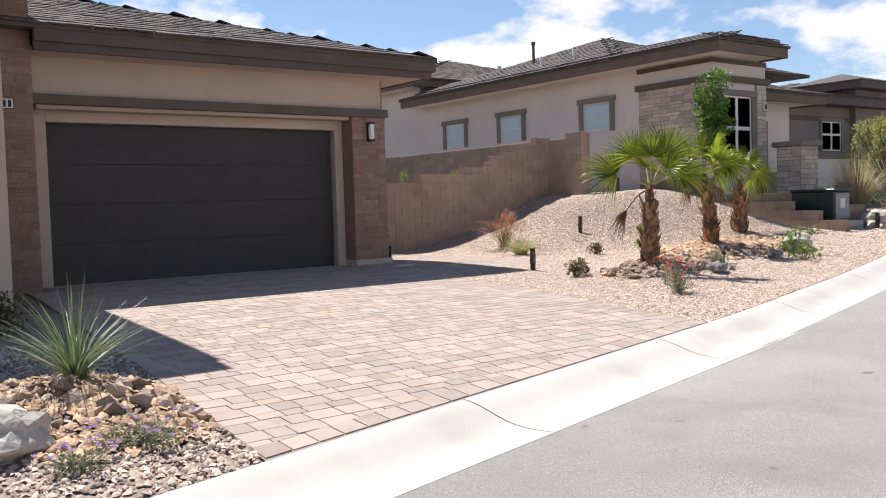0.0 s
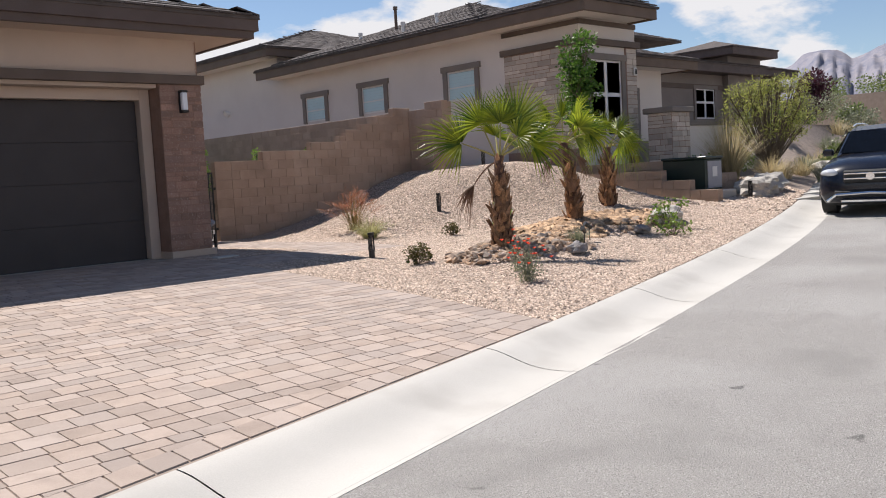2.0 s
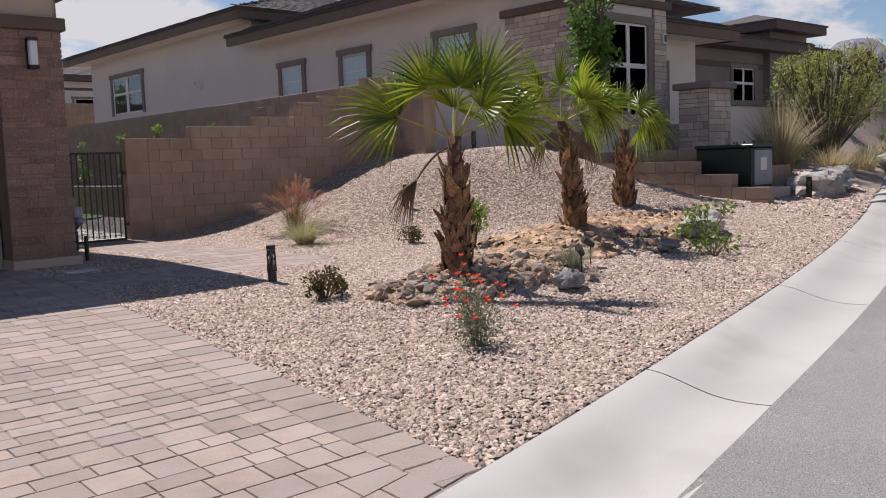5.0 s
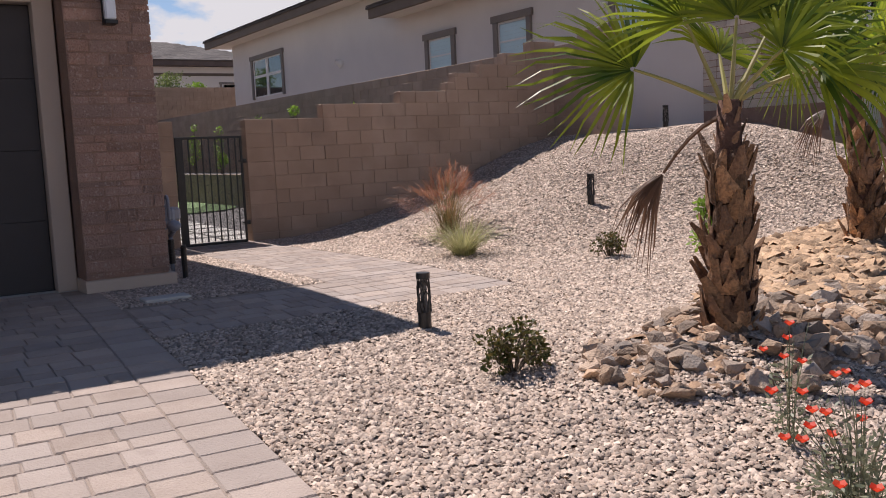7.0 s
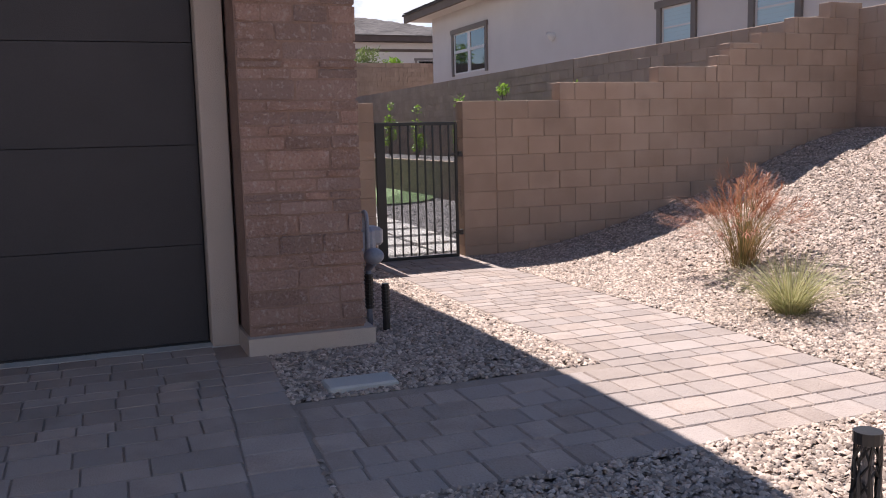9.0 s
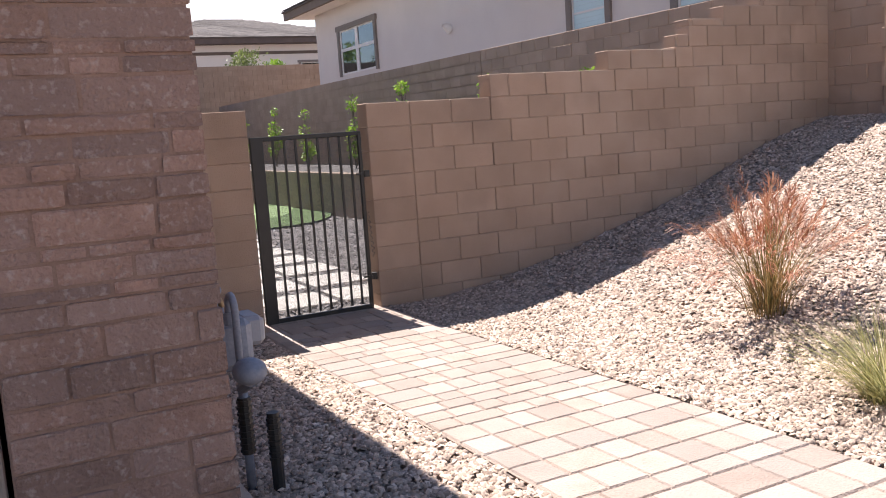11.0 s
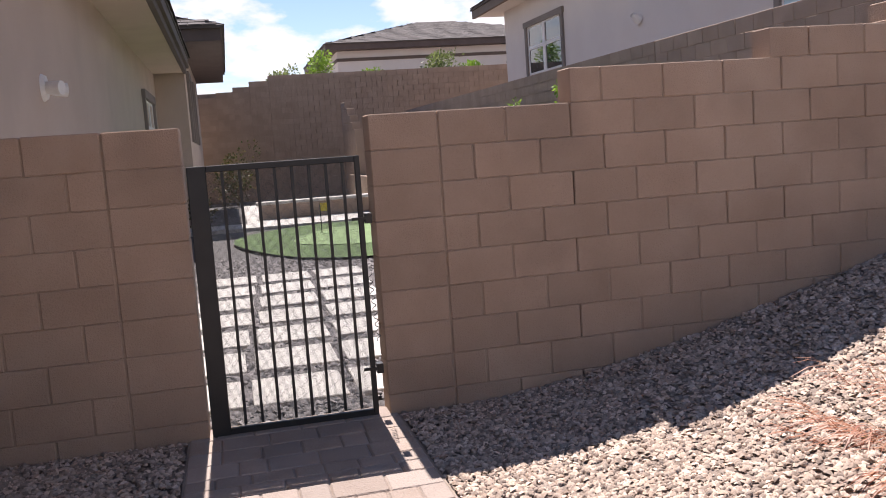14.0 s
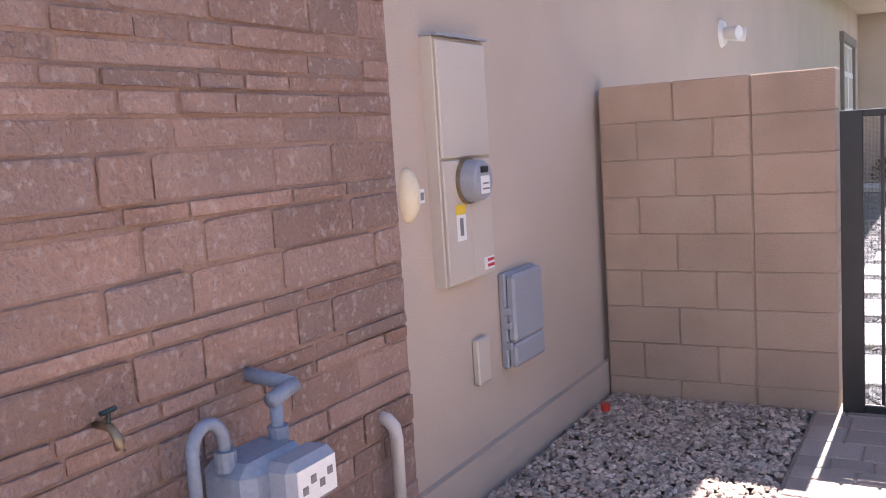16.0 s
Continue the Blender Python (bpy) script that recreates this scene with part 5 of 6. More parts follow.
for k in range(3):
    part("number_bar", boxes((0.03 + k * 0.075, 0.075 + k * 0.075, -0.019, -0.016, 0.03, 0.13)), M["metal"], sign)
st = thing("stepping_stone", "single grey concrete paver lying on gravel", "paver", (8.35, 12.72, land(8.35, 12.72)))
part("slab", boxes((-0.19, 0.19, -0.10, 0.10, -0.03, 0.035), bevel=0.01), M["concrete"], st)
window(home, (SW, 30.5, 1.5), (0, 1, 0), (1, 0, 0), 2.1, 1.25, cross=True)
window(home, (9.3, 35.2, 2.0), (0, 1, 0), (1, 0, 0), 1.2, 1.5, cross=True)
window(home, (9.3, 38.2, 2.0), (0, 1, 0), (1, 0, 0), 1.2, 1.5, cross=True)

# ---- garden lights ----
bm = bmesh.new(); tube(bm, [(0, 0, -0.03), (0, 0, 0.12)], 0.045, sides=16)
bol = thing("garden_light", "black metal bollard light with cut-out tree pattern in gravel", "garden light", g(9.42, 10.36), group="bollard lights")
part("base", bm, M["metal"], bol, smooth=False)
r2 = random.Random(3)
bm = bmesh.new()
for k in range(9):
    a = math.tau * k / 9
    pts = [(0.042 * math.cos(a + w), 0.042 * math.sin(a + w), z) for z, w in ((0.12, 0), (0.17, r2.uniform(-0.15, 0.15)), (0.23, r2.uniform(-0.3, 0.3)), (0.29, r2.uniform(-0.35, 0.35)), (0.345, r2.uniform(-0.3, 0.3)))]
    tube(bm, pts, 0.011, 0.004, 5)
    for j in (1, 2, 3):
        b = a + r2.choice((-0.55, 0.55))
        tube(bm, [pts[j], (0.042 * math.cos(b), 0.042 * math.sin(b), pts[j][2] + 0.05)], 0.005, 0.003, 4)
part("lattice", bm, M["metal"], bol)
bm = bmesh.new(); tube(bm, [(0, 0, 0.345), (0, 0, 0.385)], 0.047, sides=16)
part("cap", bm, M["metal"], bol)
bm = bmesh.new(); tube(bm, [(0, 0, 0.12), (0, 0, 0.345)], 0.022, sides=10)
part("core", bm, M["slate"], bol)
for x, y in ((13.96, 13.7), (17.5, 15.75), (19.6, 9.7)):
    copy_thing(bol, pose(*g(x, y)))
spot = thing("spotlight", "black path spotlight on a stake", "spotlight", g(11.3, 7.9), 200, group="palm spotlights")
bm = bmesh.new(); tube(bm, [(0, 0, -0.05), (0, 0, 0.22)], 0.008, sides=6)
part("stake", bm, M["metal"], spot)
bm = bmesh.new(); tube(bm, [(-0.03, 0, 0.20), (0.08, 0, 0.27)], 0.028, 0.036, 10)
part("head", bm, M["metal"], spot)
copy_thing(spot, pose(*g(11.75, 8.15), 0, 0, 160))

# ---- low walls and the transformer by the neighbour's walk ----
low = thing("retaining_wall", "low tan block retaining wall stepping down to the street", "block wall", (0, 0, 0))
LOW = [("y", 9.75, 10.4, 18.4, -0.1, 0.48), ("y", 10.4, 11.1, 18.4, -0.1, 0.70), ("y", 11.1, 13.6, 18.4, -0.1, 0.93), ("y", 11.4, 13.9, 18.95, 0.1, 1.14), ("x", 19.7, 20.5, 10.6, 0.1, 0.80)]
for ax, a, b, c, z0, z1 in LOW:
    part("core", boxes((c - 0.09, c + 0.09, a, b, z0, z1 - 0.02) if ax == "y" else (a, b, c - 0.09, c + 0.09, z0, z1 - 0.02)), M["mortar"], low)
tr = thing("transformer", "dark green utility transformer box behind a low wall", "utility box", (18.8, 10.3, 0.34))
part("pad", boxes((-0.15, 0.85, -0.25, 1.25, -0.2, 0.10), bevel=0.02), M["concrete"], tr)
part("body", boxes((0, 0.7, 0, 1.1, 0.10, 0.80), bevel=0.03), M["green_metal"], tr)
part("lid", boxes((-0.02, 0.72, -0.02, 1.12, 0.79, 0.85), bevel=0.015), M["green_metal"], tr)
part("front_panel", boxes((0.06, 0.64, -0.012, 0.0, 0.15, 0.74)), M["grey_box"], tr, "pale grey front panel")
part("sticker", boxes((0.25, 0.45, -0.016, -0.012, 0.4, 0.62)), M["white"], tr)
nb = thing("entry_walk", "pale concrete walk to the neighbour's entry", "walkway", (0, 0, 0), kind="structure")
bm = bmesh.new()
for k in range(4):
    x0 = 20.0 + k * 1.3
    box_bm(bm, x0, x0 + 1.28, edge_y(x0) + 0.02, edge_y(x0) + 1.1, far_z(x0) - 0.05, far_z(x0) + 0.06, bevel=0.01)
part("slab", bm, M["concrete"], nb)

cap = thing("bottle_cap", "small red plastic cap lying on gravel", "cap", (8.80, 16.83, 0.0))
bm = bmesh.new(); tube(bm, [(0, 0, -0.005), (0, 0, 0.03)], 0.024, sides=12)
part("shell", bm, M["tail_red"], cap)
# ---- back yard ----
M["turf"] = surf("turf", (0.06, 0.105, 0.03), (0.10, 0.165, 0.05), 3, 0.95, 0.6, 200)
M["turf2"] = surf("putting_turf", (0.17, 0.255, 0.105), (0.22, 0.32, 0.14), 3, 0.95, 0.4, 200)
for r_ in range(7):
    for c_ in range(3):
        pad = tagged(new("stepping_pad", mesh_of(boxes((-0.30, 0.30, -0.33, 0.33, -0.05, 0.02), bevel=0.006), "stepping_pad", M["concrete"])), "square pale concrete stepping pad in dark gravel", "stepping stone", "pads behind the gate")
        pad.location = (9.73 + c_ * 0.67 + 0.045 * r_, 18.23 + r_ * 0.93, -0.085)
verts = [(12.25 + 2.15 * math.cos(a) * (1 + 0.08 * math.sin(3 * a)), 28.3 + 3.4 * math.sin(a), -0.04) for a in [math.tau * k / 40 for k in range(40)]]
tagged(new("lawn", raw("lawn", verts, [tuple(range(40))], M["turf"])), "bright green artificial turf", "lawn", kind="structure")
verts = [(12.5 + 1.35 * math.cos(a) * (1 + 0.2 * math.sin(2 * a)), 28.5 + 1.9 * math.sin(a), -0.03) for a in [math.tau * k / 32 for k in range(32)]]
tagged(new("putting_green", raw("putting_green", verts, [tuple(range(32))], M["turf2"])), "paler putting green in the turf", "lawn", kind="structure")
patio = solid("patio", boxes((5, 15, 31.9, 33.3, -0.1, -0.02), (10.4, 15, 33.3, 41, -0.1, -0.02)), M["concrete"], "pale concrete patio", "patio", kind="structure")
fp = thing("garden_bench_wall", "low tan garden seat wall on the patio", "low wall", (12.3, 34.2, -0.02))
part("base", boxes((-1.6, 2.4, -0.2, 0.2, 0, 0.35)), M["block_far"], fp)
part("cap", boxes((-1.65, 2.45, -0.26, 0.26, 0.35, 0.42), bevel=0.01), M["concrete"], fp)
flag = thing("golf_flag", "small yellow flag on a thin pole", "flag", (11.7, 29.3, -0.02))
bm = bmesh.new(); tube(bm, [(0, 0, 0), (0, 0, 0.55)], 0.008, sides=5)
part("pole", bm, M["metal"], flag)
part("cloth", boxes((0, 0.16, -0.004, 0.004, 0.40, 0.55)), M["yellow"], flag)
bed = thing("planter_wall", "dark stacked block planter along the boundary wall", "planter", (0, 0, 0))
part("wall", boxes((13.9, 14.1, 17.6, 41.5, -0.1, 0.72)), M["mortar"], bed)
part("soil", boxes((14.1, 16.4, 17.6, 41.5, -0.1, 0.66)), M["dark_bed"], bed)
for k in range(7):
    bush("hedge_shrub", (15.5 + 0.1 * (k % 2), 20.4 + k * 2.9, 0.62), clumps(10, 0.13, 0.13, 0.3, 1.55 + 0.08 * (k % 3), 0.13, 1.0, 60 + k, 0.3), 45, 0.065, "bright", 60 + k, "slender bright green shrub in a planter", group="shrubs in the planter")
bush("dark_bush", (10.3, 43.0, -0.05), clumps(12, 0.5, 0.4, 0.3, 2.0, 0.35, 1.0, 80), 70, 0.1, "darkleaf", 80, "dark green climbing bush before the back wall")
bush("dark_bush", (9.35, 33.6, -0.05), clumps(8, 0.25, 0.25, 0.1, 0.6, 0.2, 1.0, 81), 60, 0.07, "darkleaf", 81, "small dark bush beside the house")
ret = thing("wing_wall", "stepped block wing wall in the back corner", "block wall", (14.0, 40.0, 0))
for k in range(5):
    part("course", boxes((0.0, 0.25, k * 0.5, 3.0, 1.9 + k * 0.24 - (1.9 if k == 0 else 0.0), 1.9 + (k + 1) * 0.24), bevel=0.01), M["block_far"], ret)


# ---- parked cars ----
M.update(
    car_paint=surf("navy_black_paint", (0.006, 0.008, 0.016), (0.010, 0.013, 0.024), 2, 0.2, 0.0, coat=0.0),
    car_white=surf("white_car_paint", (0.68, 0.68, 0.68), (0.74, 0.74, 0.74), 2, 0.3, 0.0, coat=1.0),
    car_glass=surf("car_glass", (0.004, 0.005, 0.007), (0.006, 0.007, 0.009), 2, 0.05, 0.0),
    chrome=surf("chrome", (0.65, 0.66, 0.68), (0.75, 0.76, 0.78), 5, 0.15, 0.0, metal=1.0),
    rubber=surf("tyre_rubber", (0.015, 0.015, 0.015), (0.028, 0.027, 0.026), 8, 0.85, 0.2, 90),
    headlight=glass("headlight_lens", (0.55, 0.57, 0.6), 0.05),
    tail=surf("tail_light", (0.35, 0.01, 0.01), (0.4, 0.02, 0.02), 4, 0.2, 0.0),
    plastic=surf("black_plastic", (0.012, 0.012, 0.012), (0.02, 0.02, 0.02), 6, 0.6, 0.1, 90),
)


def loft(bm, sections, close=True):
    rings = [[bm.verts.new(p) for p in s] for s in sections]
    n = len(rings[0])
    for a, b in zip(rings, rings[1:]):
        for k in range(n if close else n - 1):
            bm.faces.new((a[k], a[(k + 1) % n], b[(k + 1) % n], b[k]))
    if close:
        bm.faces.new(rings[0][::-1]); bm.faces.new(rings[-1])


def suv(at, rz, paint, label, face_star=True):
    """A mid-size SUV, its nose towards -x."""
    car = thing("suv", label, "car", at, rz)
    bm = bmesh.new()
    # stations: x, half width, sill, shoulder, deck height at the middle
    st = [(-2.32, 0.70, 0.32, 0.66, 0.74), (-2.24, 0.84, 0.26, 0.80, 0.90), (-2.0, 0.92, 0.24, 0.92, 1.02), (-1.5, 0.945, 0.24, 0.99, 1.08), (-0.95, 0.945, 0.24, 1.03, 1.12),
          (0.0, 0.945, 0.24, 1.04, 1.08), (1.2, 0.945, 0.24, 1.06, 1.1), (1.9, 0.92, 0.26, 1.06, 1.1), (2.2, 0.86, 0.32, 1.02, 1.06), (2.32, 0.78, 0.40, 0.9, 0.95)]
    secs = []
    for x, w, z0, z1, z2 in st:
        half = [(w * 0.9, z0), (w, z0 + 0.16), (w, (z0 + z1) / 2), (w * 0.985, z1 - 0.06), (w * 0.9, z1), (w * 0.5, z2 - 0.01), (0, z2)]
        secs.append([(x, -y, z) for y, z in half[:-1]] + [(x, 0, z2)] + [(x, y, z) for y, z in half[-2::-1]])
    loft(bm, secs)
    bmesh.ops.recalc_face_normals(bm, faces=bm.faces)
    body = part("body", bm, paint, car, smooth=True)
    bm = bmesh.new()
    secs = []
    for x, w, z in ((-0.95, 0.80, 1.10), (-0.25, 0.70, 1.53), (0.2, 0.68, 1.61), (1.2, 0.67, 1.60), (1.8, 0.64, 1.52), (2.2, 0.72, 1.06)):
        lo = 1.02
        f = min(1.0, max(0.0, (z - 1.05) / 0.5))
        secs.append([(x, -0.90 + 0.0 * f, lo), (x, -w, z - 0.05), (x, -w * 0.9, z), (x, 0, z + 0.025), (x, w * 0.9, z), (x, w, z - 0.05), (x, 0.90, lo)])
    loft(bm, secs)
    bmesh.ops.recalc_face_normals(bm, faces=bm.faces)
    cab = part("cabin", bm, paint, car, smooth=False)
    bm = bmesh.new()
    q = [bm.verts.new(p) for p in ((-0.98, -0.74, 1.125), (-0.98, 0.74, 1.125), (-0.28, 0.64, 1.535), (-0.28, -0.64, 1.535))]
    bm.faces.new(q); bmesh.ops.solidify(bm, geom=bm.faces[:], thickness=0.02)
    part("windscreen", bm, M["car_glass"], car)
    bm = bmesh.new()
    q = [bm.verts.new(p) for p in ((2.24, -0.66, 1.1), (2.24, 0.66, 1.1), (1.86, 0.58, 1.48), (1.86, -0.58, 1.48))]
    bm.faces.new(q[::-1]); bmesh.ops.solidify(bm, geom=bm.faces[:], thickness=0.02)
    part("rear_window", bm, M["car_glass"], car)
    for s in (-1, 1):
        for x0, x1, x2, x3 in ((-0.72, 0.32, 0.30, -0.18), (0.40, 1.35, 1.25, 0.38), (1.42, 1.95, 1.72, 1.32)):
            bm = bmesh.new()
            q = [bm.verts.new(p) for p in ((x0, s * 0.905, 1.10), (x1, s * 0.905, 1.10), (x2, s * 0.70, 1.52), (x3, s * 0.70, 1.52))]
            bm.faces.new(q if s < 0 else q[::-1]); bmesh.ops.solidify(bm, geom=bm.faces[:], thickness=-0.012)
            part("side_window", bm, M["car_glass"], car)
        bm = bmesh.new(); tube(bm, [(-0.1, s * 0.62, 1.62), (0.3, s * 0.63, 1.66), (1.2, s * 0.62, 1.655), (1.6, s * 0.60, 1.60)], 0.016, sides=6)
        part("roof_rail", bm, M["chrome"], car)
        mir = part("mirror", boxes((-0.62, -0.50, s * 0.92 - (0.0 if s > 0 else 0.2), s * 0.92 + (0.2 if s > 0 else 0.0), 1.06, 1.20), bevel=0.03), paint, car)
        bm = bmesh.new()
        bmesh.ops.create_uvsphere(bm, u_segments=12, v_segments=8, radius=1, matrix=Matrix.Translation((-2.13, s * 0.70, 0.80)) @ Euler((0, 0.15, s * -0.55)).to_matrix().to_4x4() @ Matrix.Diagonal((0.16, 0.20, 0.085, 1)))
        part("headlight", bm, M["headlight"], car, smooth=True)
        part("tail_light", boxes((2.16, 2.27, s * 0.72 - 0.14, s * 0.72 + 0.14, 0.86, 1.04), bevel=0.03), M["tail"], car)
        part("running_board", boxes((-0.95, 0.95, s * 0.93 - 0.04, s * 0.93 + 0.04, 0.22, 0.32), bevel=0.02), M["plastic"], car)
        for x in (-1.42, 1.42):
            bm = bmesh.new(); tube(bm, [(x, s * 0.70, 0.36), (x, s * 0.95, 0.36)], 0.36, sides=28)
            wh = part("wheel", bm, M["rubber"], car)
            bm = bmesh.new(); tube(bm, [(x, s * 0.935, 0.36), (x, s * 0.962, 0.36)], 0.25, 0.235, 24)
            rim = part("rim", bm, M["plastic"], wh)
            for k in range(5):
                a = math.tau * k / 5
                bm = bmesh.new(); tube(bm, [(x, s * 0.965, 0.36), (x + 0.22 * math.cos(a), s * 0.968, 0.36 + 0.22 * math.sin(a))], 0.03, 0.02, 4)
                part("spoke", bm, M["chrome"], wh)
            bm = bmesh.new()
            ring = [(x + 0.40 * math.cos(a), s * 0.945, 0.36 + 0.40 * math.sin(a)) for a in [math.pi * i / 10 for i in range(11)]]
            tube(bm, ring, 0.03, sides=5)
            part("arch_trim", bm, M["plastic"], car)
    part("grille", boxes((-2.36, -2.24, -0.46, 0.46, 0.62, 0.86), bevel=0.03), M["plastic"], car)
    for z in (0.69, 0.78):
        part("grille_bar", boxes((-2.385, -2.35, -0.44, 0.44, z, z + 0.03), bevel=0.006), M["chrome"], car)
    bm = bmesh.new(); tube(bm, [(-2.36, 0, 0.745), (-2.40, 0, 0.745)], 0.072, sides=20)
    part("badge", bm, M["chrome"], car, "plain round chrome badge")
    part("bumper_intake", boxes((-2.37, -2.2, -0.62, 0.62, 0.36, 0.50), bevel=0.03), M["plastic"], car)
    bm = bmesh.new(); tube(bm, [(-2.28, -0.74, 0.30), (-2.37, -0.58, 0.42), (-2.38, 0, 0.45), (-2.37, 0.58, 0.42), (-2.28, 0.74, 0.30)], 0.032, sides=8)
    part("bumper_trim", bm, M["chrome"], car)
    part("skid_plate", boxes((-2.37, -2.2, -0.5, 0.5, 0.27, 0.33), bevel=0.015), M["chrome"], car)
    part("underbody", boxes((-2.0, 2.1, -0.8, 0.8, 0.2, 0.45)), M["plastic"], car)
    return car


def road_pose(x, y):
    return (x, y, far_z(x) - 0.02)


car1 = suv(road_pose(18.4, 6.95), 12.5, M["car_paint"], "dark navy SUV parked against the curb")
car1.matrix_world = pose(20.15, 7.0, far_z(20.15) - 0.11, 0, -2.2, 12.7)
car2 = suv(road_pose(96, 32.0), 200, M["car_white"], "white SUV parked far up the street")
car2.location.z = far_z(96) - 0.08
sheet("road_bend", [84, 90, 98, 106], [22, 28, 34, 44], lambda x, y: far_z(x) - 0.03 + 0.0 * y, M["asphalt"], label="grey asphalt where the street bends", category="road", kind="structure")

# ---- houses farther off ----
def far_house(x0, x1, y0, y1, z0, z1, wall, label, tier=None, windows=(), pitch=0.28):
    ho = thing("house", label, "house", (0, 0, 0), group="houses up the street")
    part("wall", boxes((x0, x1, y0, y1, z0 - 2, z1)), M[wall], ho)
    part("fascia", boxes((x0 - 0.8, x1 + 0.8, y0 - 0.8, y1 + 0.8, z1 - 0.05, z1 + 0.32), bevel=0.02), M["fascia"], ho)
    rf = (x0 - 0.85, x1 + 0.85, y0 - 0.85, y1 + 0.85, z1 + 0.36, pitch)
    roof = part("roof", hip(*rf), M["tile"], ho)
    tiled(roof, rf, M["tile"], sides="SW", course=0.5, wide=0.5, seed=int(x0))
    if tier:
        a, b, c, d, zt = tier
        part("wall", boxes((a, b, c, d, z0, zt)), M[wall], ho)
        part("fascia", boxes((a - 0.6, b + 0.6, c - 0.6, d + 0.6, zt - 0.05, zt + 0.3), bevel=0.02), M["fascia"], ho)
        part("roof", hip(a - 0.65, b + 0.65, c - 0.65, d + 0.65, zt + 0.34, 0.28), M["tile"], ho)
    part("band", boxes((x0 - 0.06, x1 + 0.06, y0 - 0.06, y1, z1 - 0.7, z1 - 0.5)), M["band"], ho)
    for o, u, n, w, h in windows:
        window(ho, o, u, n, w, h, cross=True)
    return ho


far_house(33.2, 40.9, 21.0, 34, 2.0, 5.0, "stucco3", "taupe stucco house with a raised corner under tiled hip roofs", tier=(39.0, 42.1, 20.72, 23.6, 5.85), windows=(((36.6, 21.0, 3.0), (1, 0, 0), S, 1.6, 1.3),), pitch=0.14)
far_house(44.5, 54, 25.5, 36, 3.0, 5.9, "stucco3", "taupe stucco house with a tiled roof farther up")
far_house(70, 80, 38, 48, 4.0, 7.0, "stucco2", "pale stucco house with a tiled roof farther up")
far_house(99, 112, 20, 33.2, 5.0, 7.0, "stucco3", "low house with a pale flat-looking roof at the bend")
far_house(17.5, 34, 70, 84, 4.2, 7.9, "stucco2", "pale stucco house behind the back wall", windows=(((29.0, 70, 5.0), (1, 0, 0), S, 3.0, 1.6),))
for k, (x, y, s) in enumerate(((12.6, 50, 1.1), (14.2, 50.5, 0.9), (16.4, 51, 1.0), (19.4, 50, 1.3), (21.0, 50.5, 0.7), (24.6, 49.5, 1.0))):
    bush("hill_shrub", (x, y, 3.3), clumps(14, 0.55 * s, 0.5 * s, 0.3, (1.4 + 1.1 * (k % 3 == 1)) * s, 0.42 * s, 1.0, 90 + k, 0.3), 90, 0.13, ("olive", "bright", "bright")[k % 3], 90 + k, "bright green shrub above the back wall", group="shrubs above the back wall")
terrace = solid("terrace_ground", boxes((-10, 60, 46.3, 110, -0.5, 3.9)), M["gravel"], "raised ground behind the back wall", "ground", kind="structure")

# long tan wall and slope at the bend of the street
bend = thing("slope_wall", "long tan block wall across the slope beyond the street", "block wall", (0, 0, 0))
part("wall", boxes((115, 115.6, 15, 85, 2, 8.4)), M["block_far"], bend)
for k, (x, y, s) in enumerate(((101, 40, 1.2), (103, 46, 1.6), (118, 42, 1.8), (120, 50, 2.0), (98, 44, 0.9), (125, 46, 2.2))):
    bush("slope_shrub", (x, y, 4.6 if x < 115 else 7.8), clumps(14, 1.0 * s, 1.0 * s, 0.4, 1.3 * s, 0.6 * s, 0.9, 120 + k), 60, 0.3, "olive", 120 + k, "round olive shrub on the far slope", group="shrubs on the far slope")

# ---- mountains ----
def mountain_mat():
    # distance haze is put into the rock's blue-grey tones
    m = surf("haze_tinted_rock", (0.13, 0.145, 0.205), (0.30, 0.275, 0.29), 0.011, 1.0, 0.0, 0.05)
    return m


def ridge(name, dist, depth, profile, mat, label, b0, b1, steps, seed, rough):
    """A range of hills round the place: heights by bearing from the street, with ravines."""
    verts, faces, rows = [], [], 22
    for i in range(steps + 1):
        b = b0 + (b1 - b0) * i / steps
        h = profile(b)
        for j in range(rows + 1):
            t = j / rows
            r = dist + depth * t
            rav = noise.fractal(Vector((b * 1.5, t * 2.2 + b * 0.2, seed)), 0.8, 2.1, 6) * rough * h * (1 - t) * t * 3
            step = 0.05 * h * math.sin(t * 26 + 3 * noise.noise(Vector((b * 0.5, t, seed + 5))))
            crest = noise.fractal(Vector((b * 0.55, 0, seed + 9)), 1.0, 2.1, 5) * h * 0.022 * t
            z = -20 + (h + 20) * (t ** 0.75) + rav + step * (1 - t) + crest
            a = radians(b)
            verts.append((math.sin(a) * r, math.cos(a) * r, z))
    n = rows + 1
    for i in range(steps):
        for j in range(rows):
            faces.append((i * n + j, i * n + j + 1, (i + 1) * n + j + 1, (i + 1) * n + j))
    return tagged(new(name, raw(name, verts, faces, mat, True)), label, "mountain", kind="structure")


def peaks(b):
    def bump(c, w, h, p=2):
        return h * math.exp(-(abs(b - c) / w) ** p)
    return 90 + 205 * sm(60.5, 64.6, b) + max(bump(66.7, 1.5, 48, 4), bump(70.6, 1.9, 53), bump(74.5, 2.6, 36), bump(90, 8, 60))


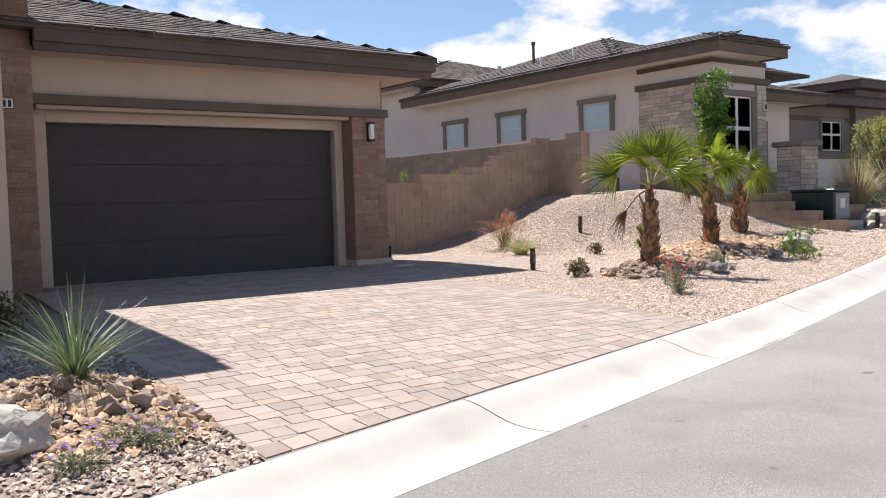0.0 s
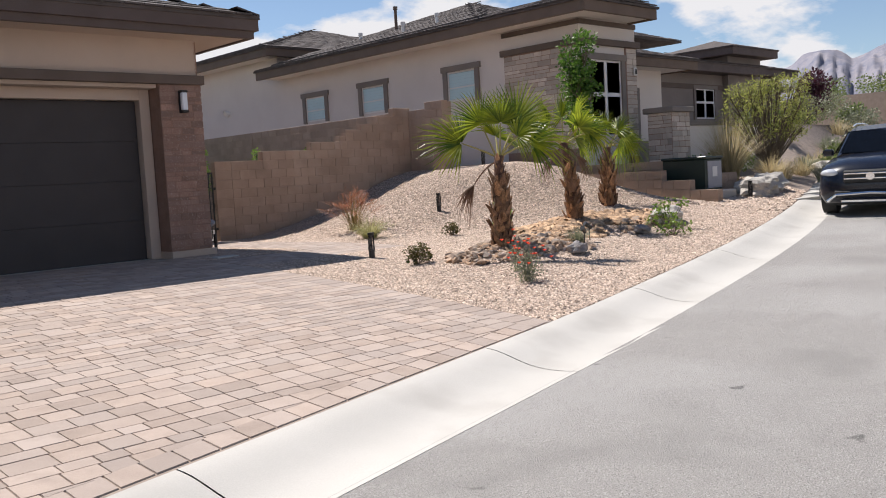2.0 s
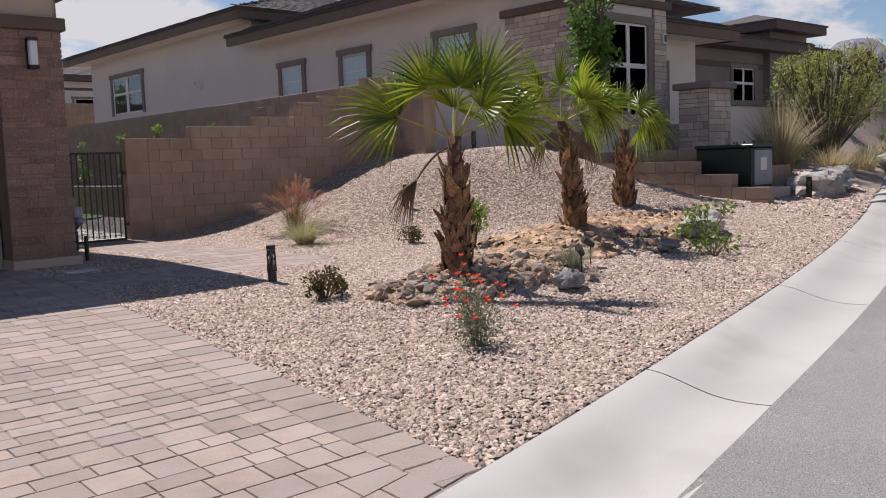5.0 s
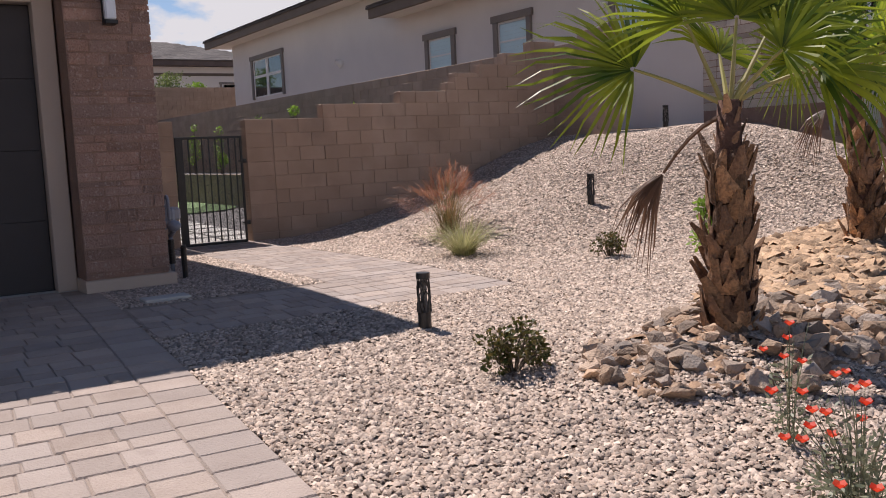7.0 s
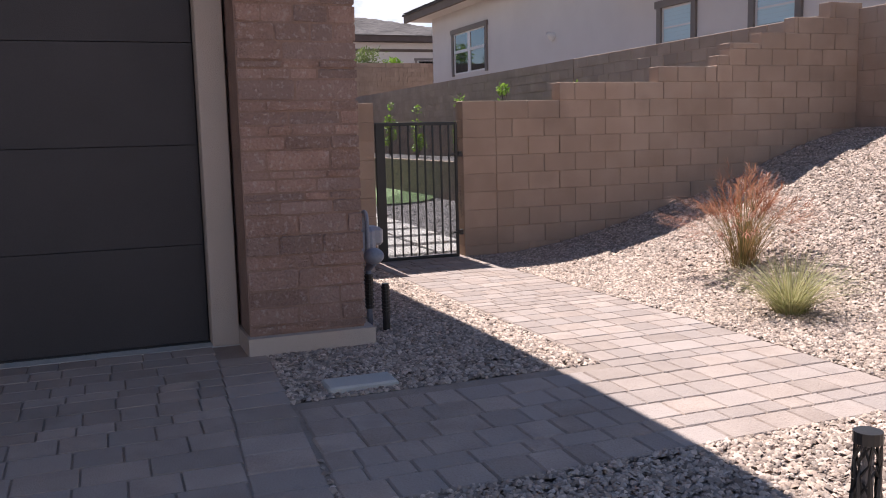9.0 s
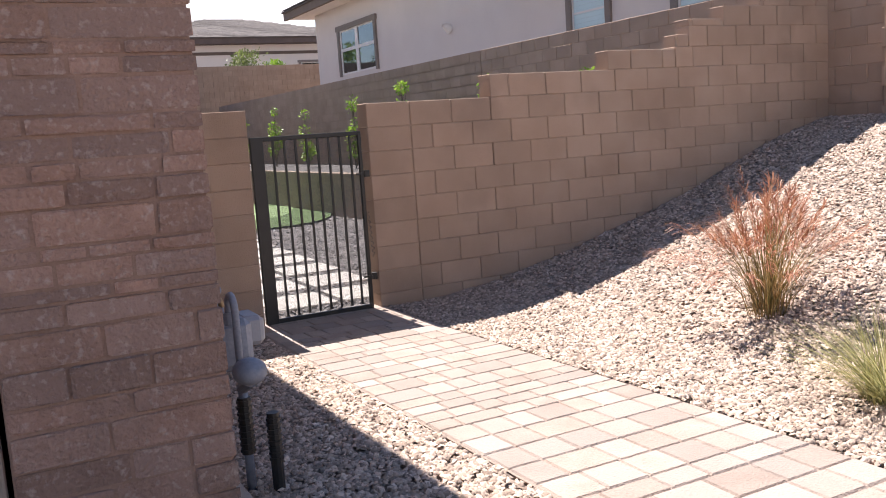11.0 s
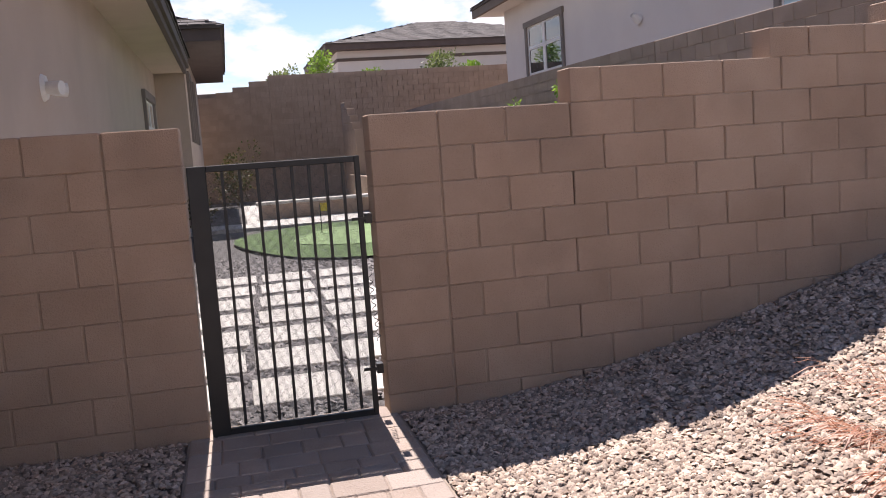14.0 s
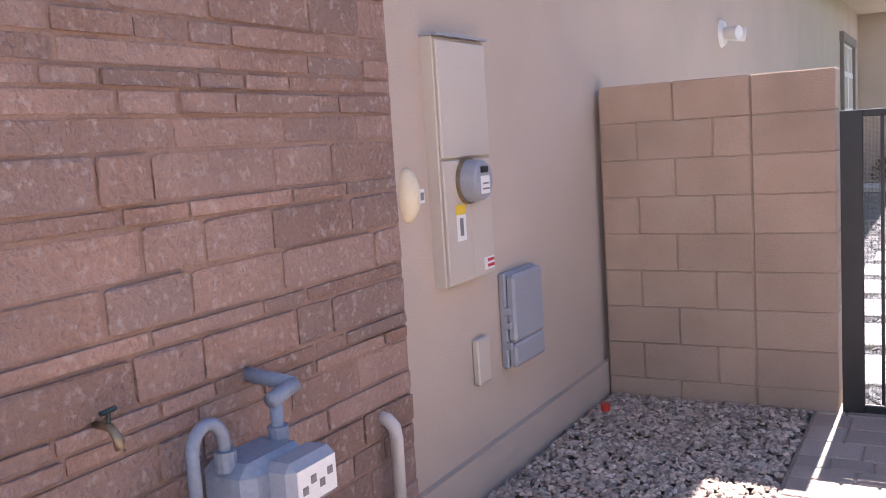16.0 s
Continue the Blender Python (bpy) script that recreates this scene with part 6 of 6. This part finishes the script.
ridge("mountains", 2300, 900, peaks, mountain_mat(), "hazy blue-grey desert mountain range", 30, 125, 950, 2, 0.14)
ridge("hills", 700, 350, lambda b: 22 + 42 * math.exp(-((b - 82) / 7) ** 2) + 12 * math.exp(-((b - 66) / 6) ** 2), surf("tan_hill", (0.30, 0.25, 0.20), (0.42, 0.36, 0.29), 0.02, 1.0, 0.0, 0.3), "bare tan foothills", 20, 130, 160, 5, 0.2)


# ---- blocks of the garden walls ----
def block_mesh(l, h, name="block"):
    bm = bmesh.new()
    box_bm(bm, -l / 2, l / 2, -0.1, 0.1, -h / 2, h / 2, bevel=0.006)
    return mesh_of(bm, name, M["block"])


BLOCKS = {}


def lay_block(parent, x0, x1, y, z0, z1, rng, turn=0.0):
    l, h = x1 - x0 - 0.006, z1 - z0 - 0.0015
    if l < 0.04 or h < 0.03:
        return
    key = (round(l, 2), round(h, 2))
    if key not in BLOCKS:
        BLOCKS[key] = block_mesh(*key)
    ob = new("block", BLOCKS[key])
    ob.parent = parent
    d = rng.uniform(-0.004, 0.004)
    if turn:
        ob.matrix_basis = pose(y + 0.1 + d, (x0 + x1) / 2, (z0 + z1) / 2, 0, 0, turn)
    else:
        ob.matrix_basis = pose((x0 + x1) / 2, y + 0.1 + d, (z0 + z1) / 2)


def lay_wall(parent, x0, x1, y, top, floor, rng, pier=0, turn=0.0, grid=1.65):
    """Running bond from x0 to x1 below top(x); pier: 1 or -1 stacks a column at the first or last end."""
    rows = range(-8, 9)
    for k in rows:
        zt = grid + k * 0.2
        zb = zt - 0.2
        a, b = x0, x1
        if pier == 1:
            if zb < top(x0 + 0.2) - 0.03 and zt > floor(x0):
                lay_block(parent, x0, x0 + 0.4, y, zb, min(zt, top(x0 + 0.2)), rng, turn)
            a = x0 + 0.4
        if pier == -1:
            if zb < top(x1 - 0.2) - 0.03 and zt > floor(x1):
                lay_block(parent, x1 - 0.4, x1, y, zb, min(zt, top(x1 - 0.2)), rng, turn)
            b = x1 - 0.4
        x = a - (0.2 if k % 2 else 0.0)
        while x < b - 0.01:
            xa, xb = max(a, x), min(b, x + 0.4)
            # cut at the steps of the coping
            cuts = [xa] + [s for s in (st[0] for st in STEPS) if xa + 0.02 < s < xb - 0.02 and not turn and zt > step_top(s - 0.02) + 0.01] + [xb]
            for p, q in zip(cuts, cuts[1:]):
                t = top((p + q) / 2)
                if zb < t - 0.03 and zt > floor((p + q) / 2) - 0.05:
                    lay_block(parent, p, q, y, zb, min(zt, t) if t - zt < 0.05 else zt, rng, turn)
            x += 0.4


def step_top(x):
    for a, b, z in STEPS:
        if a <= x < b:
            return z
    return STEPS[-1][2]


brng = random.Random(4)
lay_wall(wall_gate, 10.85, 16.45, GY, step_top, lambda x: land(x, GY) - 0.05, brng, pier=1)
lay_wall(wall_left, 8.66, 9.85, GY, lambda x: 1.64, lambda x: -0.1, brng, pier=-1, grid=1.64)
lay_wall(wall_side, 16.63, 24.8, PX, lambda y: 2.78, lambda y: 0.9, brng, turn=90, grid=2.78)

pil = part("core", boxes((PX - 0.05, PX + 0.26, 16.0, 16.6, 0.5, 2.90)), M["mortar"], wall_side)
lay_wall(wall_side, 15.98, 16.62, PX - 0.07, lambda y: 2.93, lambda y: 0.9, brng, turn=90, grid=2.93)


def far_blocks(parent, rows):
    """Blocks too far off to pick apart, joined."""
    verts, faces = [], []
    for ax, a0, a1, c, z0, z1 in rows:
        k = 0
        z = z1
        while z > z0:
            a = a0 - (0.2 if k % 2 else 0)
            while a < a1:
                p, q = max(a, a0) + 0.005, min(a + 0.4, a1) - 0.005
                if q - p > 0.05:
                    b = len(verts)
                    for aa in (p, q):
                        for cc in (c - 0.11, c + 0.11):
                            for zz in (z - 0.19, z - 0.003):
                                verts.append((aa, cc, zz) if ax == "x" else (cc, aa, zz))
                    faces += [(b, b + 1, b + 3, b + 2), (b + 4, b + 6, b + 7, b + 5), (b, b + 4, b + 5, b + 1), (b + 2, b + 3, b + 7, b + 6), (b + 1, b + 5, b + 7, b + 3)]
                a += 0.4
            z -= 0.2
            k += 1
    me = raw("blocks", verts, faces, M["block_far"])
    me.update()
    bm = bmesh.new(); bm.from_mesh(me); bmesh.ops.recalc_face_normals(bm, faces=bm.faces); bm.to_mesh(me); bm.free()
    ob = new("blocks", me)
    ob.parent = parent
    return tagged(ob, kind="stuff")


far_blocks(wall_side, [("y", 24.8, 44, PX + 0.1, 0.6, 2.78)])

far_blocks(low, LOW)
far_blocks(wall_back, [("x", 8.0, 9.9, 46.0, 0, 3.72), ("x", 9.9, 10.5, 46.0, 0, 3.9), ("x", 10.5, 11.1, 46.0, 0, 4.06), ("x", 11.1, 11.8, 46.0, 0, 4.24), ("x", 11.8, 22, 46.0, 0, 4.42)])

# ---- ledgestone on the piers and the side wall ----
ledge(side_stone, (8.64, 13.65, 0), (0, 1, 0), (1, 0, 0), 1.60, 0.06, 2.79, M["ledge"], 1)
ledge(pier_r, (7.92, 13.65, 0), (1, 0, 0), (0, -1, 0), 0.74, 0.10, 2.79, M["ledge"], 2, lengths=(0.14, 0.4))
ledge(pier_l, (1.67, 13.27, 0), (1, 0, 0), (0, -1, 0), 0.62, 0.0, 5.2, M["ledge"], 3, lengths=(0.14, 0.4))

# ---- pavers ----
driveway = thing("driveway", "tan and rose concrete pavers of a driveway", "driveway", kind="structure")
walkway = thing("walkway", "tan and rose concrete pavers of a path to the gate", "walkway", kind="structure")


def paver_mesh(l, w):
    bm = bmesh.new()
    box_bm(bm, -l / 2, l / 2, -w / 2, w / 2, -0.05, 0.0, bevel=0.009)
    return mesh_of(bm, "paver", M["paver"])


PAVERS, far_v, far_f = {}, [], []
FACES = [(0, 2, 3, 1), (4, 5, 7, 6), (0, 1, 5, 4), (2, 6, 7, 3), (0, 4, 6, 2), (1, 3, 7, 5)]


def lay_paver(parent, x0, x1, y0, y1, rng, near=True, skew=False, front=0.0):
    l, w = round(x1 - x0 - 0.002, 3), round(y1 - y0 - 0.002, 3)
    if l < 0.04 or w < 0.04:
        return
    x, y = (x0 + x1) / 2, (y0 + y1) / 2
    askew = parent is driveway
    if askew:
        x += lean(y)
    sx, sy = (land(x + 0.1, y) - land(x - 0.1, y)) / 0.2, (land(x, y + 0.1) - land(x, y - 0.1)) / 0.2
    z = land(x, y) + rng.uniform(-0.001, 0.002) + 0.01
    if near:
        if (l, w) not in PAVERS:
            PAVERS[l, w] = paver_mesh(l, w)
        ob = new("paver", PAVERS[l, w])
        ob.parent = parent
        ob.matrix_basis = Matrix.Translation((x, y, z)) @ Euler((math.atan(sy), -math.atan(sx), rng.uniform(-0.006, 0.006) - (0.06 if askew else 0.0))).to_matrix().to_4x4()
    else:
        b = len(far_v)
        for dx in (-1, 1):
            for dy in (-1, 1):
                for top in (0, 1):
                    inset = 0.005 if top else 0.0
                    px = x + dx * (l / 2 - inset)
                    py = y + dy * (w / 2 - inset)
                    if skew:
                        py += curb_y(px) - curb_y(x)
                    elif dy < 0 and front:
                        py = max(py, min(curb_y(px) + front, y + w / 2 - 0.01))
                    far_v.append((px, py, z + (px - x) * sx + (py - y) * sy - (0.0 if top else 0.02)))
        far_f.extend(tuple(b + i for i in f) for f in FACES)


prng = random.Random(11)
DX0, DX1 = 2.0, 7.95
y = 13.98
rowi = 0
while y > 4.2:
    d = (0.14, 0.205)[prng.random() < 0.8]
    x = DX0
    while x < DX1 - 0.31:
        l = prng.choice((0.17, 0.205, 0.205, 0.255, 0.27))
        if DX1 - 0.30 - x - l < 0.12:
            l = DX1 - 0.30 - x
        edge = curb_y(x + lean(y)) + 0.252
        if y > edge + 0.03:
            y0 = y - d
            if not (x < 2.5 and y > 13.25):
                lay_paver(driveway, x, x + l, y0, y, prng, near=(x > 6.3 and 6.8 < y < 10.6), front=0.252)
        x += l
    y -= d
y = 13.6
while y > 5.55:
    lay_paver(driveway, DX1 - 0.30, DX1, y - 0.21, y, prng, near=y < 12.5)
    y -= 0.21
x = DX0
while x < DX1 - 0.05:
    yb = curb_y(x + 0.1 - 0.43) + 0.03
    lay_paver(driveway, x, min(x + 0.21, DX1), yb, yb + 0.22, prng, near=False, skew=True)
    x += 0.21
ob = new("pavers", raw("pavers", far_v, far_f, M["paver_far"]))
ob.parent = driveway
tagged(ob, kind="stuff")
y = 17.46
while y > 11.4:
    d = (0.14, 0.205)[prng.random() < 0.55]
    x = 9.74 if y > 12.55 else 7.965 + lean(y)
    while x < 10.90 - 0.02:
        l = prng.choice((0.14, 0.17, 0.205, 0.255))
        if 10.90 - x - l < 0.12:
            l = 10.90 - x
        lay_paver(walkway, x, x + l, y - d, y, prng)
        x += l
    y -= d


def slab(name, rows, mat, dz):
    verts, faces = [], []
    for x0, x1, y0, y1, skew in rows:
        nx, ny = max(2, int((x1 - x0) / 0.25)), max(2, int((y1 - y0) / 0.25))
        b = len(verts)
        for j in range(ny + 1):
            for i in range(nx + 1):
                xx = x0 + (x1 - x0) * i / nx
                lo = curb_y(xx + lean(5.0)) + 0.01 if skew else y0
                yy = lo + (y1 - lo) * j / ny
                xx += lean(yy) if skew else 0.0
                verts.append((xx, yy, land(xx, yy) + dz))
        faces += [(b + j * (nx + 1) + i, b + j * (nx + 1) + i + 1, b + (j + 1) * (nx + 1) + i + 1, b + (j + 1) * (nx + 1) + i) for j in range(ny) for i in range(nx)]
    return raw(name, verts, faces, mat, True)


jb = new("joint_sand", slab("joint_sand", [(DX0, DX1, 4, 13.99, True)], M["joint"], 0.002)); jb.parent = driveway
jb = new("joint_sand", slab("joint_sand", [(9.73, 10.91, 12.55, 17.48, False), (7.88, 10.91, 11.3, 12.55, False)], M["joint"], 0.002)); jb.parent = walkway


# ---- gravel ----
M["rock_bits"] = surf("brown_stone_chips", (0.22, 0.13, 0.08), (0.42, 0.28, 0.18), 12, 0.95, 0.5, 60, island=0.4)
def scatter(name, count, x0, x1, y0, y1, zf, keep, size, mat, seed, label, flat=0.9):
    """Loose stones as one mesh: squashed, uneven octahedra."""
    r = np.random.RandomState(seed)
    px, py = r.uniform(x0, x1, count), r.uniform(y0, y1, count)
    ok = np.array([keep(a, b) for a, b in zip(px, py)])
    px, py = px[ok], py[ok]
    n = len(px)
    pz = np.array([zf(a, b) for a, b in zip(px, py)])
    s = size * r.uniform(0.6, 1.5, n)
    base = np.array([(1, 0, 0), (0, 1, 0), (-1, 0, 0), (0, -1, 0), (0.4, 0.3, 0.8), (-0.4, -0.25, 0.75)], float)
    v = base[None] * (1 + r.uniform(-0.38, 0.38, (n, 6, 3)))
    v[:, :, 2] *= flat
    v[:, :, 0] *= r.uniform(1.0, 1.5, n)[:, None]
    a = r.uniform(0, math.tau, n)
    c, sn = np.cos(a)[:, None], np.sin(a)[:, None]
    tilt = r.uniform(-0.85, 0.85, n)[:, None]
    vx, vy, vz = v[:, :, 0], v[:, :, 1], v[:, :, 2]
    vy, vz = vy * np.cos(tilt) - vz * np.sin(tilt), vy * np.sin(tilt) + vz * np.cos(tilt)
    out = np.stack([(vx * c - vy * sn) * s[:, None] + px[:, None], (vx * sn + vy * c) * s[:, None] + py[:, None], vz * s[:, None] + pz[:, None] + s[:, None] * 0.18], -1).reshape(-1, 3)
    tri = np.array([(0, 1, 4), (1, 2, 5), (1, 5, 4), (2, 3, 5), (3, 0, 4), (3, 4, 5)])
    f = (tri[None] + (np.arange(n) * 6)[:, None, None]).reshape(-1, 3)
    me = bpy.data.meshes.new(name)
    me.vertices.add(len(out)); me.vertices.foreach_set("co", out.ravel())
    me.loops.add(f.size); me.loops.foreach_set("vertex_index", f.ravel())
    me.polygons.add(len(f)); me.polygons.foreach_set("loop_start", np.arange(0, f.size, 3)); me.polygons.foreach_set("loop_total", np.full(len(f), 3))
    me.materials.append(mat)
    me.update()
    me.validate()
    return tagged(new(name, me), label, "gravel", kind="stuff")


def on_gravel(x, y):
    if y < curb_y(x) + 0.02 or (DX0 < x - lean(y) < DX1 and y < 14.1):
        return False
    if 9.72 < x < 10.92 and y > 11.28 or 7.9 < x < 10.92 and 11.28 < y < 12.56:
        return False
    if y > 13.6 and x < 8.68:
        return False
    return True


LAB = "crushed tan and rose landscape gravel"
scatter("gravel", 190000, 7.4, 12.0, 5.3, 17.3, land, on_gravel, 0.0126, M["stone_bits"], 1, LAB)
scatter("gravel", 150000, 12.0, 17.6, 6.3, 17.3, land, on_gravel, 0.0135, M["stone_bits"], 2, LAB)
scatter("gravel", 20000, 17.6, 22.0, 7.4, 14.0, land, on_gravel, 0.028, M["stone_bits"], 3, LAB)
scatter("gravel", 13000, -1.5, 2.05, 3.3, 8.5, land, on_gravel, 0.019, M["stone_bits"], 4, LAB)
scatter("rubble", 3300, 12.2, 16.2, 8.9, 11.4, land, lambda x, y: ((x - 14.2) / 1.9) ** 2 + ((y - 10.0) / 1.1) ** 2 < 1, 0.056, M["rock_far"], 5, "heap of orange-tan rubble under the palms", 0.8)
scatter("rubble", 1100, 11.0, 13.2, 8.3, 9.8, land, lambda x, y: ((x - 12.0) / 1.1) ** 2 + ((y - 9.1) / 0.7) ** 2 < 1, 0.052, M["rock_far"], 6, "heap of orange-tan rubble under the palms", 0.8)
scatter("rubble", 700, 9.4, 12.0, 7.8, 9.3, land, lambda x, y: ((x - 10.6) / 1.2) ** 2 + ((y - 8.45) / 0.6) ** 2 < 1, 0.034, M["rock_bits"], 8, "broken brown stone chips under a palm", 0.8)
scatter("rubble", 1500, 0.0, 2.0, 4.5, 6.6, land, lambda x, y: on_gravel(x, y) and ((x - 0.85) / 0.95) ** 2 + ((y - 5.55) / 0.95) ** 2 < 1, 0.036, M["rock_far"], 9, "broken orange-tan stone chips beside the drive", 0.8)
scatter("dark_gravel", 26000, 8.7, 13.9, 17.55, 26.5, lambda x, y: -0.10, lambda x, y: True, 0.024, M["dark_bits"], 7, "dark grey gravel of the back yard")
